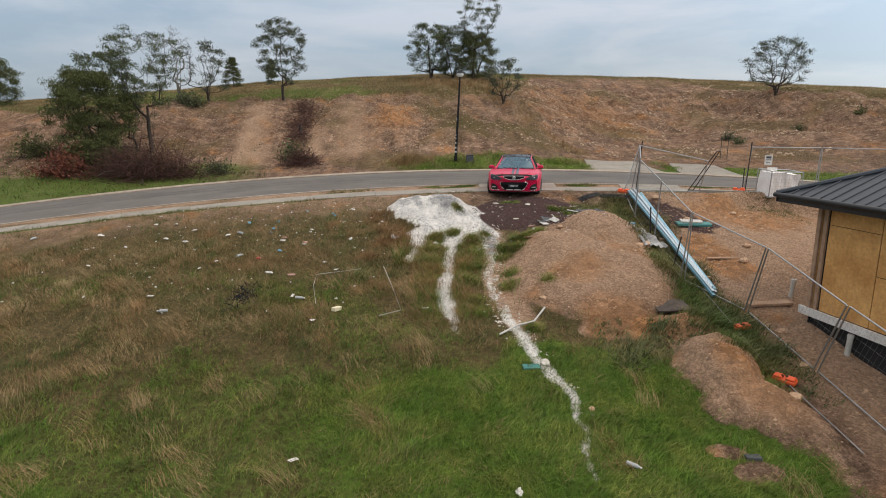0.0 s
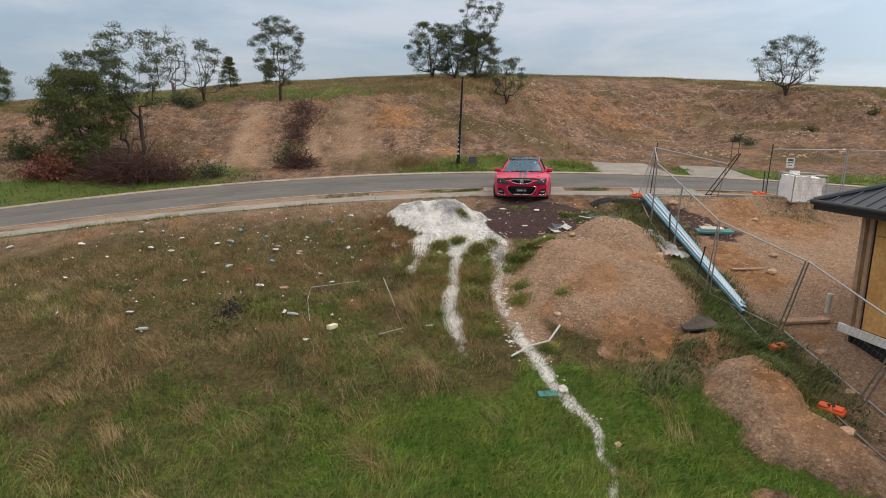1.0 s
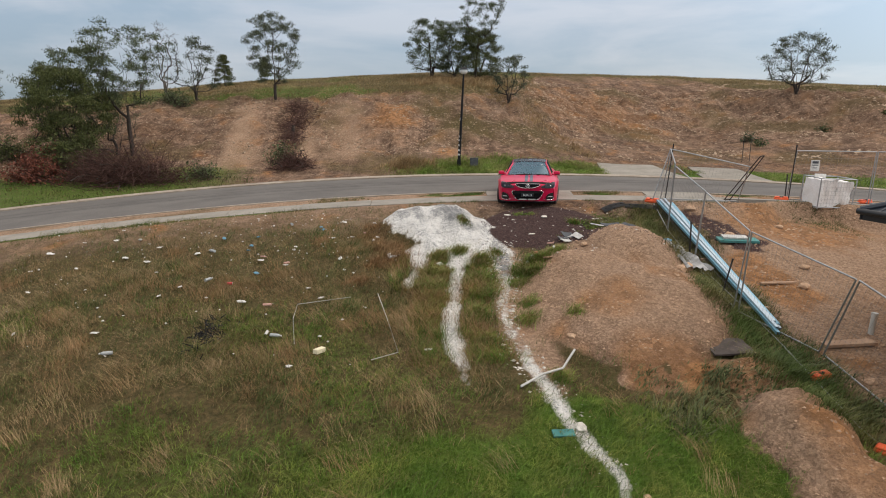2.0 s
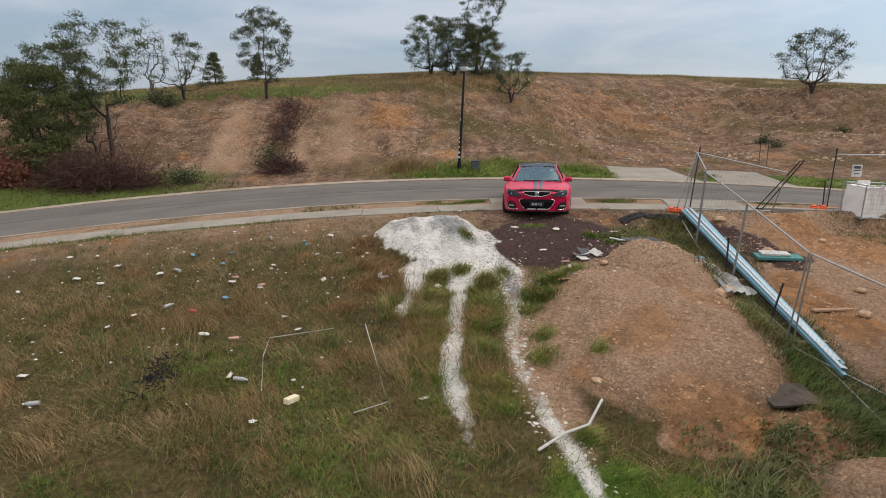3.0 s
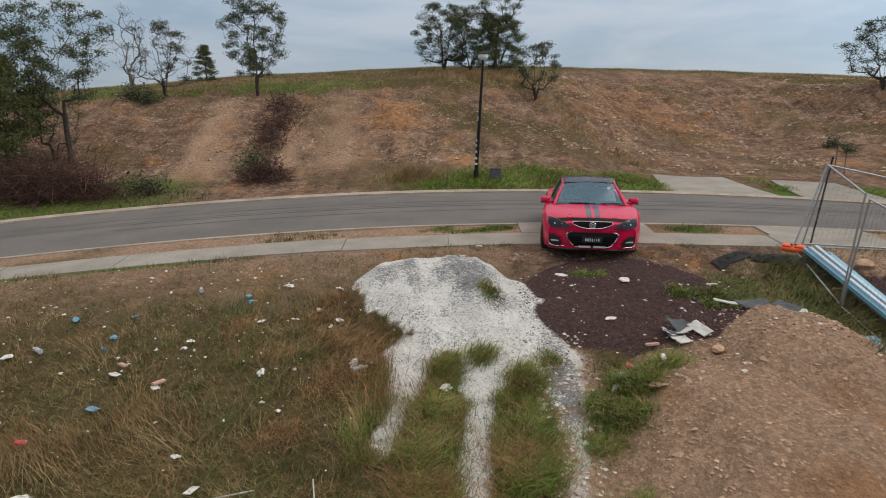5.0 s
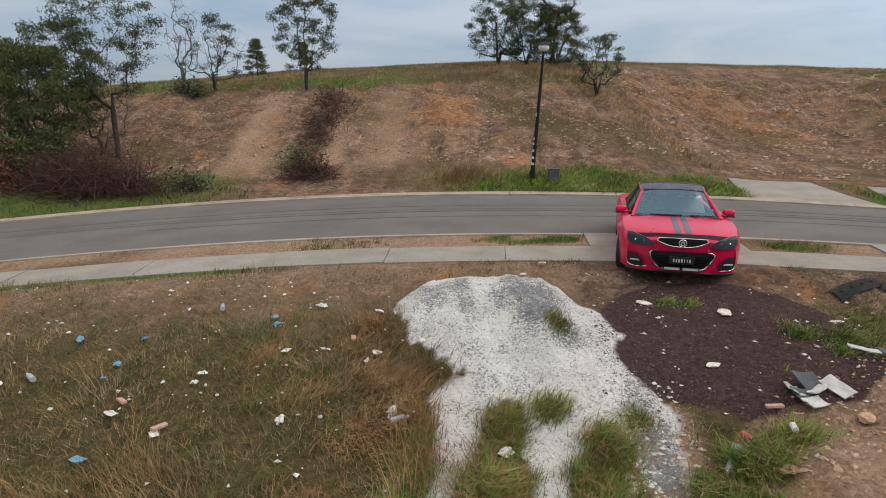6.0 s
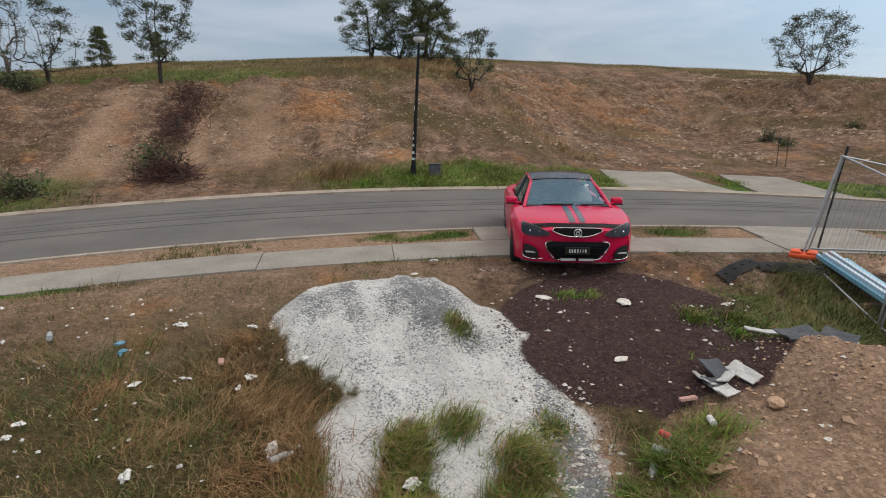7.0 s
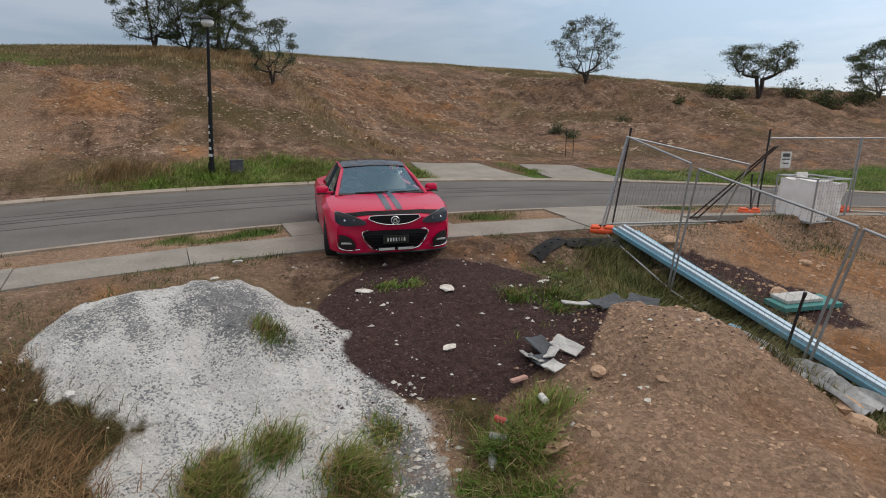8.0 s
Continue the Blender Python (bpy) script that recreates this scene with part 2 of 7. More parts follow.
# ---- the lie of the land ----
LINES_X = np.array([-90, -40, -25, -18, -9, 0, 5, 10, 17, 22, 28, 45, 90.0])
TOE_Y = np.array([30, 33, 34, 35.5, 37, 36.5, 37.5, 43.5, 45.5, 43, 37, 31, 28.0])
TOE_Z = np.array([-2.0, -0.6, 0.0, 0.4, 0.7, 1.0, 1.5, 1.6, 1.7, 2.0, 1.9, 1.8, 1.0])
CREST_Y = np.array([44, 45, 46, 46, 46.5, 47, 47.5, 54, 55, 53, 47, 43, 40.0])
CREST_Z = np.array([1.5, 3.0, 3.9, 4.15, 4.4, 4.9, 4.8, 5.4, 5.0, 4.8, 4.7, 4.2, 2.0])
RIDGE_X = np.array([-90, -50, -32, -18, -10, -3, 4, 13, 22, 32, 50, 90.0])
RIDGE_Z = np.array([3.3, 4.4, 5.5, 6.75, 7.15, 7.5, 7.6, 7.55, 7.3, 6.6, 5.6, 3.4])
ROAD_WIDE, VERGE_WIDE, PATH_WIDE = 7.7, 1.4, 1.25


def step(a, b, v):
    v = np.clip((v - a) / (b - a), 0, 1)
    return v * v * (3 - 2 * v)


def kerb_line(x):
    """y and slope of the near kerb."""
    u = np.clip(x, -24, 18) / 10
    y = 24.33 + 0.16 * u - 1.39 * u**2 - 0.04 * u**3 + 0.053 * u**4
    slope = (0.16 - 2.78 * u - 0.12 * u**2 + 0.212 * u**3) / 10
    return y + slope * (x - 10 * u), slope


def across(x, y):
    """Metres from the near kerb, towards the hill."""
    k, slope = kerb_line(x)
    return (y - k) / np.sqrt(1 + slope * slope)


def path_edge(x):
    """The footpath's edge towards the lot, as a distance from the kerb; soil has crept over it at the building site."""
    return -VERGE_WIDE - PATH_WIDE + 0.9 * step(9.2, 10.6, x)


def road_z(x, y):
    u, w = np.clip(x, -34, 24) / 10, np.clip((y - 25) / 10, -1.2, 1.2)
    return 0.1 + 0.288 * u + 0.004 * w - 0.213 * u * u - 0.125 * u * w - 0.123 * w * w - 0.0084 * u**3 + 0.02 * np.minimum(x + 34, 0)


def ripple(x, y, size, seed):
    """A cheap smooth field of about -1 to 1."""
    a = seed * 1.7
    return (np.sin(x / size * 2.1 + 1.3 * np.sin(y / size * 1.3 + a) + a) + np.sin(y / size * 1.9 + 1.7 * np.sin(x / size * 1.1 - a) + 2 * a)
            + np.sin((x + y) / size * 1.35 + np.sin((x - y) / size * 0.9 + a) * 1.2 - a)) / 3


def crumb(x, y, size, seed, octaves=4):
    """Fractal lattice noise of about -1 to 1, for clods, rills and ragged edges."""
    x, y = np.asarray(x, float), np.asarray(y, float)
    total, amp, norm = 0.0, 1.0, 0.0
    for o in range(octaves):
        u, v = x / size * 2**o + 17.3 * o + seed * 5.1, y / size * 2**o - 9.7 * o + seed * 3.7
        iu, iv = np.floor(u), np.floor(v)
        fu, fv = u - iu, v - iv
        fu, fv = fu * fu * (3 - 2 * fu), fv * fv * (3 - 2 * fv)
        corner = []
        for du, dv in ((0, 0), (1, 0), (0, 1), (1, 1)):
            k = np.sin((iu + du) * 12.9898 + (iv + dv) * 78.233 + seed * 3.17) * 43758.5453
            corner.append(k - np.floor(k))
        total = total + amp * ((corner[0] * (1 - fu) + corner[1] * fu) * (1 - fv) + (corner[2] * (1 - fu) + corner[3] * fu) * fv - 0.5) * 2
        norm += amp
        amp *= 0.55
    return total / norm * 1.4


def bump(x, y, cx, cy, rx, ry, turn=0.0, sharp=1.0):
    c, s = np.cos(turn), np.sin(turn)
    u, v = (c * (x - cx) + s * (y - cy)) / rx, (-s * (x - cx) + c * (y - cy)) / ry
    return np.clip(1 - (u * u + v * v) ** sharp, 0, 1)


def lot_z(x, y):
    left, right = np.maximum(-x - 6, 0), np.maximum(x - 9, 0)
    z = 0.06 - 0.205 * (21.2 - y) - 0.006 * left**2 / (1 + 0.02 * left) - 0.06 * np.minimum(right, 6)
    return np.where(y < 9, 0.06 - 0.205 * 12.2 - 0.006 * left**2 / (1 + 0.02 * left) - 0.06 * np.minimum(right, 6) - 0.12 * (9 - y), z)


def hill_z(x, y, road):
    tx, tz = np.interp(x, LINES_X, TOE_Y), np.interp(x, LINES_X, TOE_Z)
    cx, cz = np.interp(x, LINES_X, CREST_Y), np.interp(x, LINES_X, CREST_Z)
    rz = np.interp(x, RIDGE_X, RIDGE_Z)
    k, slope = kerb_line(x)
    far = k + (ROAD_WIDE + 0.5) * np.sqrt(1 + slope * slope)
    a = np.clip((y - far) / np.maximum(tx - far, 1), 0, 1)
    b = np.clip((y - tx) / (cx - tx), 0, 1)
    c = np.clip((y - cx) / (66 - cx), 0, 1)
    z = road + (tz - road) * a**1.3 + (cz - tz) * (0.75 * b + 0.25 * step(0, 1, b)) + (rz - cz) * np.sin(c * np.pi / 2)
    face = step(0, 0.15, b) * (1 - step(0, 0.25, c))
    z = z + face * (0.22 * ripple(x, y * 0.45, 1.5, 3) + 0.16 * ripple(x, y, 0.8, 5) + 0.10 * ripple(x, y, 0.4, 15) + 0.25 * ripple(x, y * 0.5, 3.1, 16) * step(6, 10, x)) + 0.06 * ripple(x, y, 2.5, 8) * a
    z = z + face * (0.20 * crumb(x, y * 0.6, 1.3, 21, 4) + 0.30 * step(6, 10, x) * crumb(x * 0.35, y, 1.5, 22, 4))
    gone = np.maximum(y - 66, 0)
    return z - 0.0012 * gone**2 / (1 + 0.01 * gone)


def mounds(x, y):
    wob = 0.22 * ripple(x, y, 0.9, 1) + 0.10 * ripple(x, y, 0.35, 2)
    big = 0.66 * bump(x, y, 3.9, 15.3, 2.35, 3.3, -0.12) ** 1.1 + 0.30 * bump(x, y, 4.85, 17.3, 1.3, 1.5) ** 0.8
    rag = crumb(x, y, 0.9, 14, 4)
    low = 0.40 * bump(x + 0.38 * rag, y + 0.38 * rag, 5.45, 9.95, 1.05, 2.0, 0.30) ** 1.05 + 0.34 * bump(x + 0.2 * rag, y, 5.35, 10.7, 0.85, 1.0) + 0.07 * np.clip(rag, -1, 1) * bump(x, y, 5.45, 9.95, 1.1, 2.0, 0.3)
    lap = 0.26 * bump(x, y, 5.35, 12.2, 1.0, 0.6, 0.1)
    heap = 0.47 * bump(x, y, -0.60, 19.4, 1.55, 1.5, 0.15) ** 1.15 + 0.25 * bump(x, y, 0.45, 19.3, 0.80, 1.75, 0.2) ** 1.1 + 0.10 * bump(x, y, 0.6, 18.0, 1.0, 1.2)
    pad = 0.28 * bump(x, y, 2.9, 19.0, 2.2, 1.9) ** 0.7
    side = 0.10 * bump(x, y, 8.9, 17.3, 3.0, 3.6) + 0.02 * step(6.6, 7.4, x) * crumb(x, y, 0.8, 8)
    clods = 0.035 * crumb(x, y, 0.55, 3, 4) + 0.014 * crumb(x, y, 0.16, 4, 2)
    big, low, lap = (m + clods * step(0.02, 0.2, m) for m in (big, low, lap))
    heap = heap + (0.060 * crumb(x * 1.4, y * 0.5, 0.6, 5, 4) + 0.016 * crumb(x, y, 0.16, 6, 2)) * step(0.02, 0.2, heap)
    return big * (1 + wob), low * (1 + 1.5 * wob + 0.12 * ripple(x, y, 0.3, 17)), lap * (1 + wob), heap * (1 + 0.4 * wob), side, pad


def land(x, y):
    """Height of the ground, without the pavements on it."""
    x, y = np.asarray(x, float), np.asarray(y, float)
    s, road = across(x, y), road_z(x, y)
    rough = 0.035 * ripple(x, y, 1.3, 4) + 0.02 * ripple(x, y, 0.4, 6) + 0.09 * crumb(x, y, 1.5, 30, 2) * step(12.6, 11.0, y) * step(2.5, 0.5, x)
    lot = lot_z(x, y) + rough + sum(mounds(x, y)) - 0.12 * bump(x, y, 11.7, 20.2, 2.2, 1.4)
    edge = path_edge(x)
    near = step(edge - 1.4 + 0.85 * step(9.2, 10.6, x), edge - 0.08, s)
    z = lot * (1 - near) + (road + 0.02) * near
    return np.where(s > ROAD_WIDE + 0.2, hill_z(x, y, road), np.where(s > edge, road + 0.015 * rough, z))


def ground_at(x, y):
    """Height of whatever surface lies open at a place."""
    s = float(across(x, y))
    if path_edge(x) < s < -VERGE_WIDE:
        return float(road_z(x, y)) + 0.03
    return float(land(x, y))

# ---- mesh helpers ----


def part(name, bm, mat, parent=None, label=""):
    """Links a bmesh as one mesh object, under a thing or part where one is given."""
    me = bpy.data.meshes.new(name)
    bm.normal_update()
    bm.to_mesh(me)
    bm.free()
    me.materials.append(mat)
    ob = new(name, me)
    if parent is not None:
        ob.parent = parent
    if label:
        tagged(ob, label)
    return ob


def sheet(name, verts, faces, mat, parent=None, smooth=True):
    """A mesh object from arrays of places and faces."""
    me = bpy.data.meshes.new(name)
    verts, faces = np.asarray(verts, np.float32), np.asarray(faces, np.int32)
    n, k = faces.shape
    me.vertices.add(len(verts))
    me.vertices.foreach_set("co", verts.ravel())
    me.loops.add(n * k)
    me.loops.foreach_set("vertex_index", faces.ravel())
    me.polygons.add(n)
    me.polygons.foreach_set("loop_start", np.arange(0, n * k, k, dtype=np.int32))
    me.polygons.foreach_set("loop_total", np.full(n, k, np.int32))
    me.polygons.foreach_set("use_smooth", np.full(n, smooth))
    me.update(calc_edges=True)
    me.materials.append(mat)
    ob = new(name, me)
    if parent is not None:
        ob.parent = parent
    return ob


def empty(name, m=None):
    ob = new(name)
    if m is not None:
        ob.matrix_basis = m
    return ob


def box(bm, size, at=(0, 0, 0), turn=(0, 0, 0), bevel=0.0):
    r = bmesh.ops.create_cube(bm, size=1, matrix=pose(*at, *turn) @ Matrix.Diagonal((*size, 1)))
    if bevel:
        edges = {e for v in r["verts"] for e in v.link_edges}
        bmesh.ops.bevel(bm, geom=list(edges), offset=bevel, segments=2, affect="EDGES", profile=0.5)
    return bm


def rod(bm, a, b, r0, r1=None, sides=8):
    """A tapered round bar from a to b."""
    a, b = Vector(a), Vector(b)
    m = Matrix.Translation((a + b) / 2) @ (b - a).to_track_quat("Z", "Y").to_matrix().to_4x4()
    bmesh.ops.create_cone(bm, cap_ends=True, segments=sides, radius1=r0, radius2=r0 if r1 is None else r1, depth=(b - a).length, matrix=m)
    return bm


def smooth(ob, degrees=40):
    me = ob.data
    me.polygons.foreach_set("use_smooth", [True] * len(me.polygons))
    me.set_sharp_from_angle(angle=radians(degrees))
    return ob


# ---- the ground ----


def axis_steps(knots):
    """Coordinates that run through (start, spacing) stretches."""
    values = [knots[0][0]]
    for (a, d), (b, _) in zip(knots, knots[1:]):
        n = max(1, round((b - a) / d))
        values += [a + (b - a) * (i + 1) / n for i in range(n)]
    return np.array(values)


def segment_mask(x, y, pts, wide, soft):
    """1 along a line of places (x, y, half width), falling off at its edge."""
    best = np.full(x.shape, -9.0)
    for (ax, ay, aw), (bx, by, bw) in zip(pts, pts[1:]):
        t = np.clip(((x - ax) * (bx - ax) + (y - ay) * (by - ay)) / ((bx - ax) ** 2 + (by - ay) ** 2), 0, 1)
        d = np.hypot(x - ax - t * (bx - ax), y - ay - t * (by - ay))
        best = np.maximum(best, (aw + t * (bw - aw)) * wide - d)
    return step(-soft, soft, best)


HEAP_FOOT = [(-1.25, 19.55, 0.65), (-0.58, 19.2, 1.02), (0.1, 18.75, 1.18), (0.75, 18.0, 0.62), (1.3, 17.4, 0.36)]
TRAIL_WEST = [(-0.75, 17.7, 0.42), (-0.72, 16.9, 0.24), (-0.85, 16.4, 0.2), (-0.95, 15.75, 0.16)]
TRAIL_MID = [(0.45, 17.6, 0.55), (0.25, 16.6, 0.2), (0.12, 15.3, 0.2), (0.04, 14.1, 0.2), (0.1, 13.4, 0.26), (0.22, 12.6, 0.15), (0.3, 12.1, 0.05)]
TRAIL_EAST = [(1.05, 17.8, 0.55), (1.3, 17.0, 0.40), (1.34, 15.8, 0.20), (1.2, 14.6, 0.16), (1.24, 13.6, 0.17), (1.4, 12.7, 0.2), (1.7, 11.8, 0.15), (2.0, 10.9, 0.15), (2.4, 9.95, 0.13), (2.45, 9.0, 0.07), (2.3, 8.3, 0.07), (2.2, 7.5, 0.07), (2.2, 6.8, 0.02)]


def verge_sward(x, y):
    """Where grass grows between footpath and street."""
    return np.clip(1.7 * (0.6 + 0.6 * ripple(x, y, 0.5, 28)) * (bump(x, y, 0.25, 23.75, 1.45, 0.75) + bump(x, y, 5.4, 23.35, 1.1, 0.62, -0.25) + bump(x, y, 10.2, 22.7, 1.1, 0.5, -0.25)) + 0.5 * step(0.3, 0.9, ripple(x, y, 1.9, 23)) * (x < -2), 0, 1)


def stains(x, y):
    """Iron-red earth, pale scraped earth and blue gravel on the heap."""
    n = 0.7 * ripple(x, y, 0.9, 24) + 0.5 * ripple(x, y, 0.33, 25)
    ochre = 0.85 * step(0.1, 0.8, bump(x, y, 7.55, 16.0, 0.75, 2.0) + 0.4 * n) + 0.80 * step(0.0, 0.9, bump(x, y, 9.9, 19.2, 2.8, 1.7) + 0.4 * n)
    ochre += 0.65 * step(0.2, 1.0, bump(x, y, 3.5, 14.2, 1.1, 0.9) + 0.3 * n) + 0.6 * step(0.2, 0.9, bump(x, y, 5.2, 12.1, 1.4, 0.9) + 0.3 * n) + 0.6 * step(0.1, 0.9, bump(x, y, 3.8, 12.6, 1.1, 1.0) + 0.3 * n) + 0.5 * step(0.1, 0.9, bump(x, y, 5.7, 9.9, 0.9, 1.9) + 0.4 * n)
    w = 0.7 * ripple(x, y * 0.6, 2.1, 26) + 0.6 * ripple(x, y, 0.8, 27)
    ochre += 0.8 * step(0.25, 1.1, bump(x, y, -3.0, 42.4, 2.8, 3.0) + 0.7 * w) * (y > 30) + 0.35 * step(0.3, 1.2, bump(x, y, 11.5, 48.5, 8.0, 6.0) + 0.7 * w)
    pale = segment_mask(x + 0.3 * w, y, [(-13.7, 45.2, 0.45), (-11.7, 35.8, 0.9)], 1, 0.6) + segment_mask(x + 0.3 * w, y, [(-9.2, 44.0, 0.35), (-8.1, 36.9, 0.5)], 1, 0.5) + segment_mask(x + 0.4 * w, y, [(-7.0, 44.5, 0.8), (-5.5, 37.5, 1.2)], 1, 1.0) * 0.6
    pale += segment_mask(x + 0.3 * w, y, [(21.8, 49.2, 0.2), (19.6, 47.6, 0.25)], 1, 0.4) + 0.35 * step(0.3, 1.0, w) * (y > 33)
    s = across(x, y)
    pale += 0.45 * step(-6.5, -3.2, s + n) * (s < -VERGE_WIDE) * (x < 1.0) + 0.75 * (s > -VERGE_WIDE) * (s < 0)
    pale += 0.75 * step(0.05, 0.4, mounds(x, y)[0] + 0.08 * n) + 0.8 * step(0.05, 0.3, mounds(x, y)[1] + 0.08 * n) + 0.8 * step(6.5, 7.2, x) * (s < path_edge(x))
    pale += 0.8 * segment_mask(x, y, [(1.5, 17.0, 0.4), (1.5, 14.4, 0.6), (1.8, 12.0, 0.3)], 1.0, 0.4)
    gravel = np.maximum(bump(x + 0.2 * crumb(x, y, 0.6, 52), y, 0.12, 19.25, 0.6, 1.0, 0.45), 1.1 * bump(x, y, 1.35, 17.0, 0.36, 1.2, 0.05)) + 0.45 * bump(x + 0.15 * n, y, -0.75, 18.95, 0.22, 1.1, 0.15) + 0.5 * bump(x, y, -1.2, 19.6, 0.5, 0.5) + 0.35 * crumb(x * 1.4, y * 0.7, 0.5, 53)
    return np.clip(ochre, 0, 0.9), np.clip(pale, 0, 0.8), np.clip(0.45 * gravel, 0, 0.45)


def covers(x, y):
    """Masks of green grass, dry grass, lime and dark roadbase, and the bareness of the soil."""
    s = across(x, y)
    warp = 0.28 * ripple(x, y, 0.8, 11) + 0.2 * ripple(x, y, 0.27, 12)
    big, low, lap, heap, side = mounds(x, y)[:5]
    torn = crumb(x, y, 0.5, 13, 4)
    broken = np.clip(0.95 + 0.55 * torn, 0.15, 1)
    warp = 0.5 * warp + 0.22 * torn
    lime = np.maximum(segment_mask(x + 0.5 * warp, y + 0.5 * warp, HEAP_FOOT, 1.0, 0.16), segment_mask(x + 0.35 * warp, y, TRAIL_WEST, 0.9, 0.14) * broken)
    lime = np.maximum(lime, segment_mask(x + 0.35 * warp, y, TRAIL_MID, 0.9, 0.14) * broken)
    patchy = np.clip(1.0 - 0.55 * bump(x, y, 1.3, 14.8, 1.5, 1.7) + 0.5 * torn - 0.6 * step(10.8, 9.0, y) * (0.8 - 1.7 * torn), 0, 1)
    lime = np.maximum(lime, 0.85 * segment_mask(x + 0.5 * warp, y, TRAIL_EAST, 0.85, 0.16) * broken * patchy)
    base = step(-0.15, 0.25, bump(x + 0.6 * warp, y + 0.6 * warp, 2.75, 19.0, 1.8, 1.65, -0.25, 2.0)) * (s < -2.5)
    base = np.maximum(base * (x > 0.9), 0.8 * step(0.0, 0.5, bump(x + warp, y + warp, 7.6, 18.8, 0.8, 1.8, 0.35)))
    dirt = np.maximum(step(0.02, 0.16, big + low + lap + 0.15 * warp), step(0.3, 0.6, (1.1 * bump(x, y, 3.75, 12.35, 1.05, 0.85, 0.2) + 1.1 * bump(x, y, 4.8, 8.05, 0.55, 0.3, 0.3) + 0.9 * bump(x, y, 4.5, 8.5, 0.45, 0.22)) * (1 + 0.8 * torn)))
    site = step(6.0, 6.9, x + 0.35 * (y - 14) * -0.25 + 0.5 * warp) * (s < path_edge(x))
    on_lot = (s < path_edge(x))
    near_path = step(-8.5, -3.2, s + 1.5 * warp)
    far_verge = (s > ROAD_WIDE + 0.4)
    patch = ripple(x, y, 2.2, 21) + 0.5 * ripple(x, y, 0.8, 22)
    lawn = step(12.0, 10.2, y - 0.22 * np.minimum(x + 1, 0) + 1.1 * patch) * (0.45 + 0.55 * step(-3.5, 0.5, x + 1.4 * patch))
    green = np.clip(lawn + 0.4 * step(0.2, 0.9, patch), 0, 1) * (1 - dirt) * (1 - site) * on_lot * (1 - 0.85 * near_path)
    dry = (1 - dirt) * (1 - site) * on_lot * (1 - 0.65 * near_path)
    edge_green = step(-3.3, -2.75, s) * on_lot * step(-4, -9, x + 4 * patch) + 0.45 * step(0.0, 0.6, bump(x + warp, y + warp, 5.3, 19.2, 1.2, 1.2))
    green = np.maximum(green, 0.9 * edge_green * (1 - dirt))
    rubble = segment_mask(x + 0.4 * warp, y, [(1.45, 17.3, 0.4), (1.5, 15.8, 0.42), (1.45, 14.4, 0.5), (1.6, 13.0, 0.5), (1.8, 12.0, 0.3)], 1.0, 0.3)
    green, dry = green * (1 - 0.9 * rubble), dry * (1 - 0.9 * rubble)
    verge = (s > -VERGE_WIDE) & (s < 0)
    sward = verge_sward(x, y)
    dry = np.where(verge, 0.25 + 0.3 * step(0.0, 0.8, patch), dry)
    green = np.where(verge, 0.75 * sward, green)
    # beyond the road: a green strip, bare cuttings, then grass towards the ridge
    toe = np.interp(x, LINES_X, TOE_Y)
    crest = np.interp(x, LINES_X, CREST_Y)
    strip = step(-2.5, -0.5, x) * step(3.4, 1.8, s - ROAD_WIDE - 2.2 * step(14, 17, x) + 1.2 * warp) + 0.6 * step(-6, -14, x) * step(toe + 0.5, toe - 2.0, y + 2 * warp)
    crest = crest + 6.5 * step(4.5, 9, x) * step(28, 22, x)
    top = step(crest - 0.6, crest + 1.5, y + 1.5 * warp + 1.2 * ripple(x, y, 3, 31))
    green = np.where(far_verge, np.clip(strip + 0.55 * top * step(0.15, 0.8, ripple(x, y, 6, 33) + 0.5 + 0.5 * crumb(x, y * 1.6, 4.0, 74) - 0.05 * np.maximum(x + 8, 0)), 0, 1), green)
    slope_grass = 0.52 * step(-0.9, 0.9, ripple(x, y, 2.6, 35) + 0.4 * ripple(x, y, 0.9, 36))
    slope_grass = slope_grass + 0.22 * bump(x, y, 2.5, 41.0, 5.0, 6.5)
    dry = np.where(far_verge, np.maximum(top, np.clip(slope_grass, 0, 1)), dry)
    return green, dry, lime * on_lot, base


gx = axis_steps([(-900, 60), (-120, 8), (-40, 0.8), (-26, 0.3), (-11, 0.11), (-3, 0.055), (7.4, 0.11), (13, 0.28), (40, 0.8), (120, 60), (900, 1)])
gy = axis_steps([(-300, 40), (-20, 2), (3, 0.11), (8, 0.055), (20.6, 0.11), (23, 0.3), (68, 2), (130, 50), (900, 1)])
GX, GY = np.meshgrid(gx, gy, indexing="ij")
GZ = land(GX, GY)
GS = across(GX, GY)
sunk = (GS > path_edge(GX)) & (GS < -VERGE_WIDE) | (GS > 0) & (GS < ROAD_WIDE)
GZ = np.where(sunk, GZ - 0.12, GZ)
nx, ny = len(gx), len(gy)
cell = (np.arange(nx - 1)[:, None] * ny + np.arange(ny - 1)[None, :]).ravel()
ground = sheet("ground", np.stack([GX, GY, GZ], -1).reshape(-1, 3), np.stack([cell, cell + ny, cell + ny + 1, cell + 1], 1), EARTH)
tagged(ground, "sloping vacant lot of dry and green grass, bare earth and a grassy hill", "ground", kind="structure")
for mask_name, values in zip(("green", "dry", "lime", "roadbase"), covers(GX, GY)):
    ground.data.attributes.new(mask_name, "FLOAT", "POINT").data.foreach_set("value", np.asarray(values, np.float32).ravel())

for mask_name, values in zip(("ochre", "pale", "gravel"), stains(GX, GY)):
    ground.data.attributes.new(mask_name, "FLOAT", "POINT").data.foreach_set("value", np.asarray(values, np.float32).ravel())

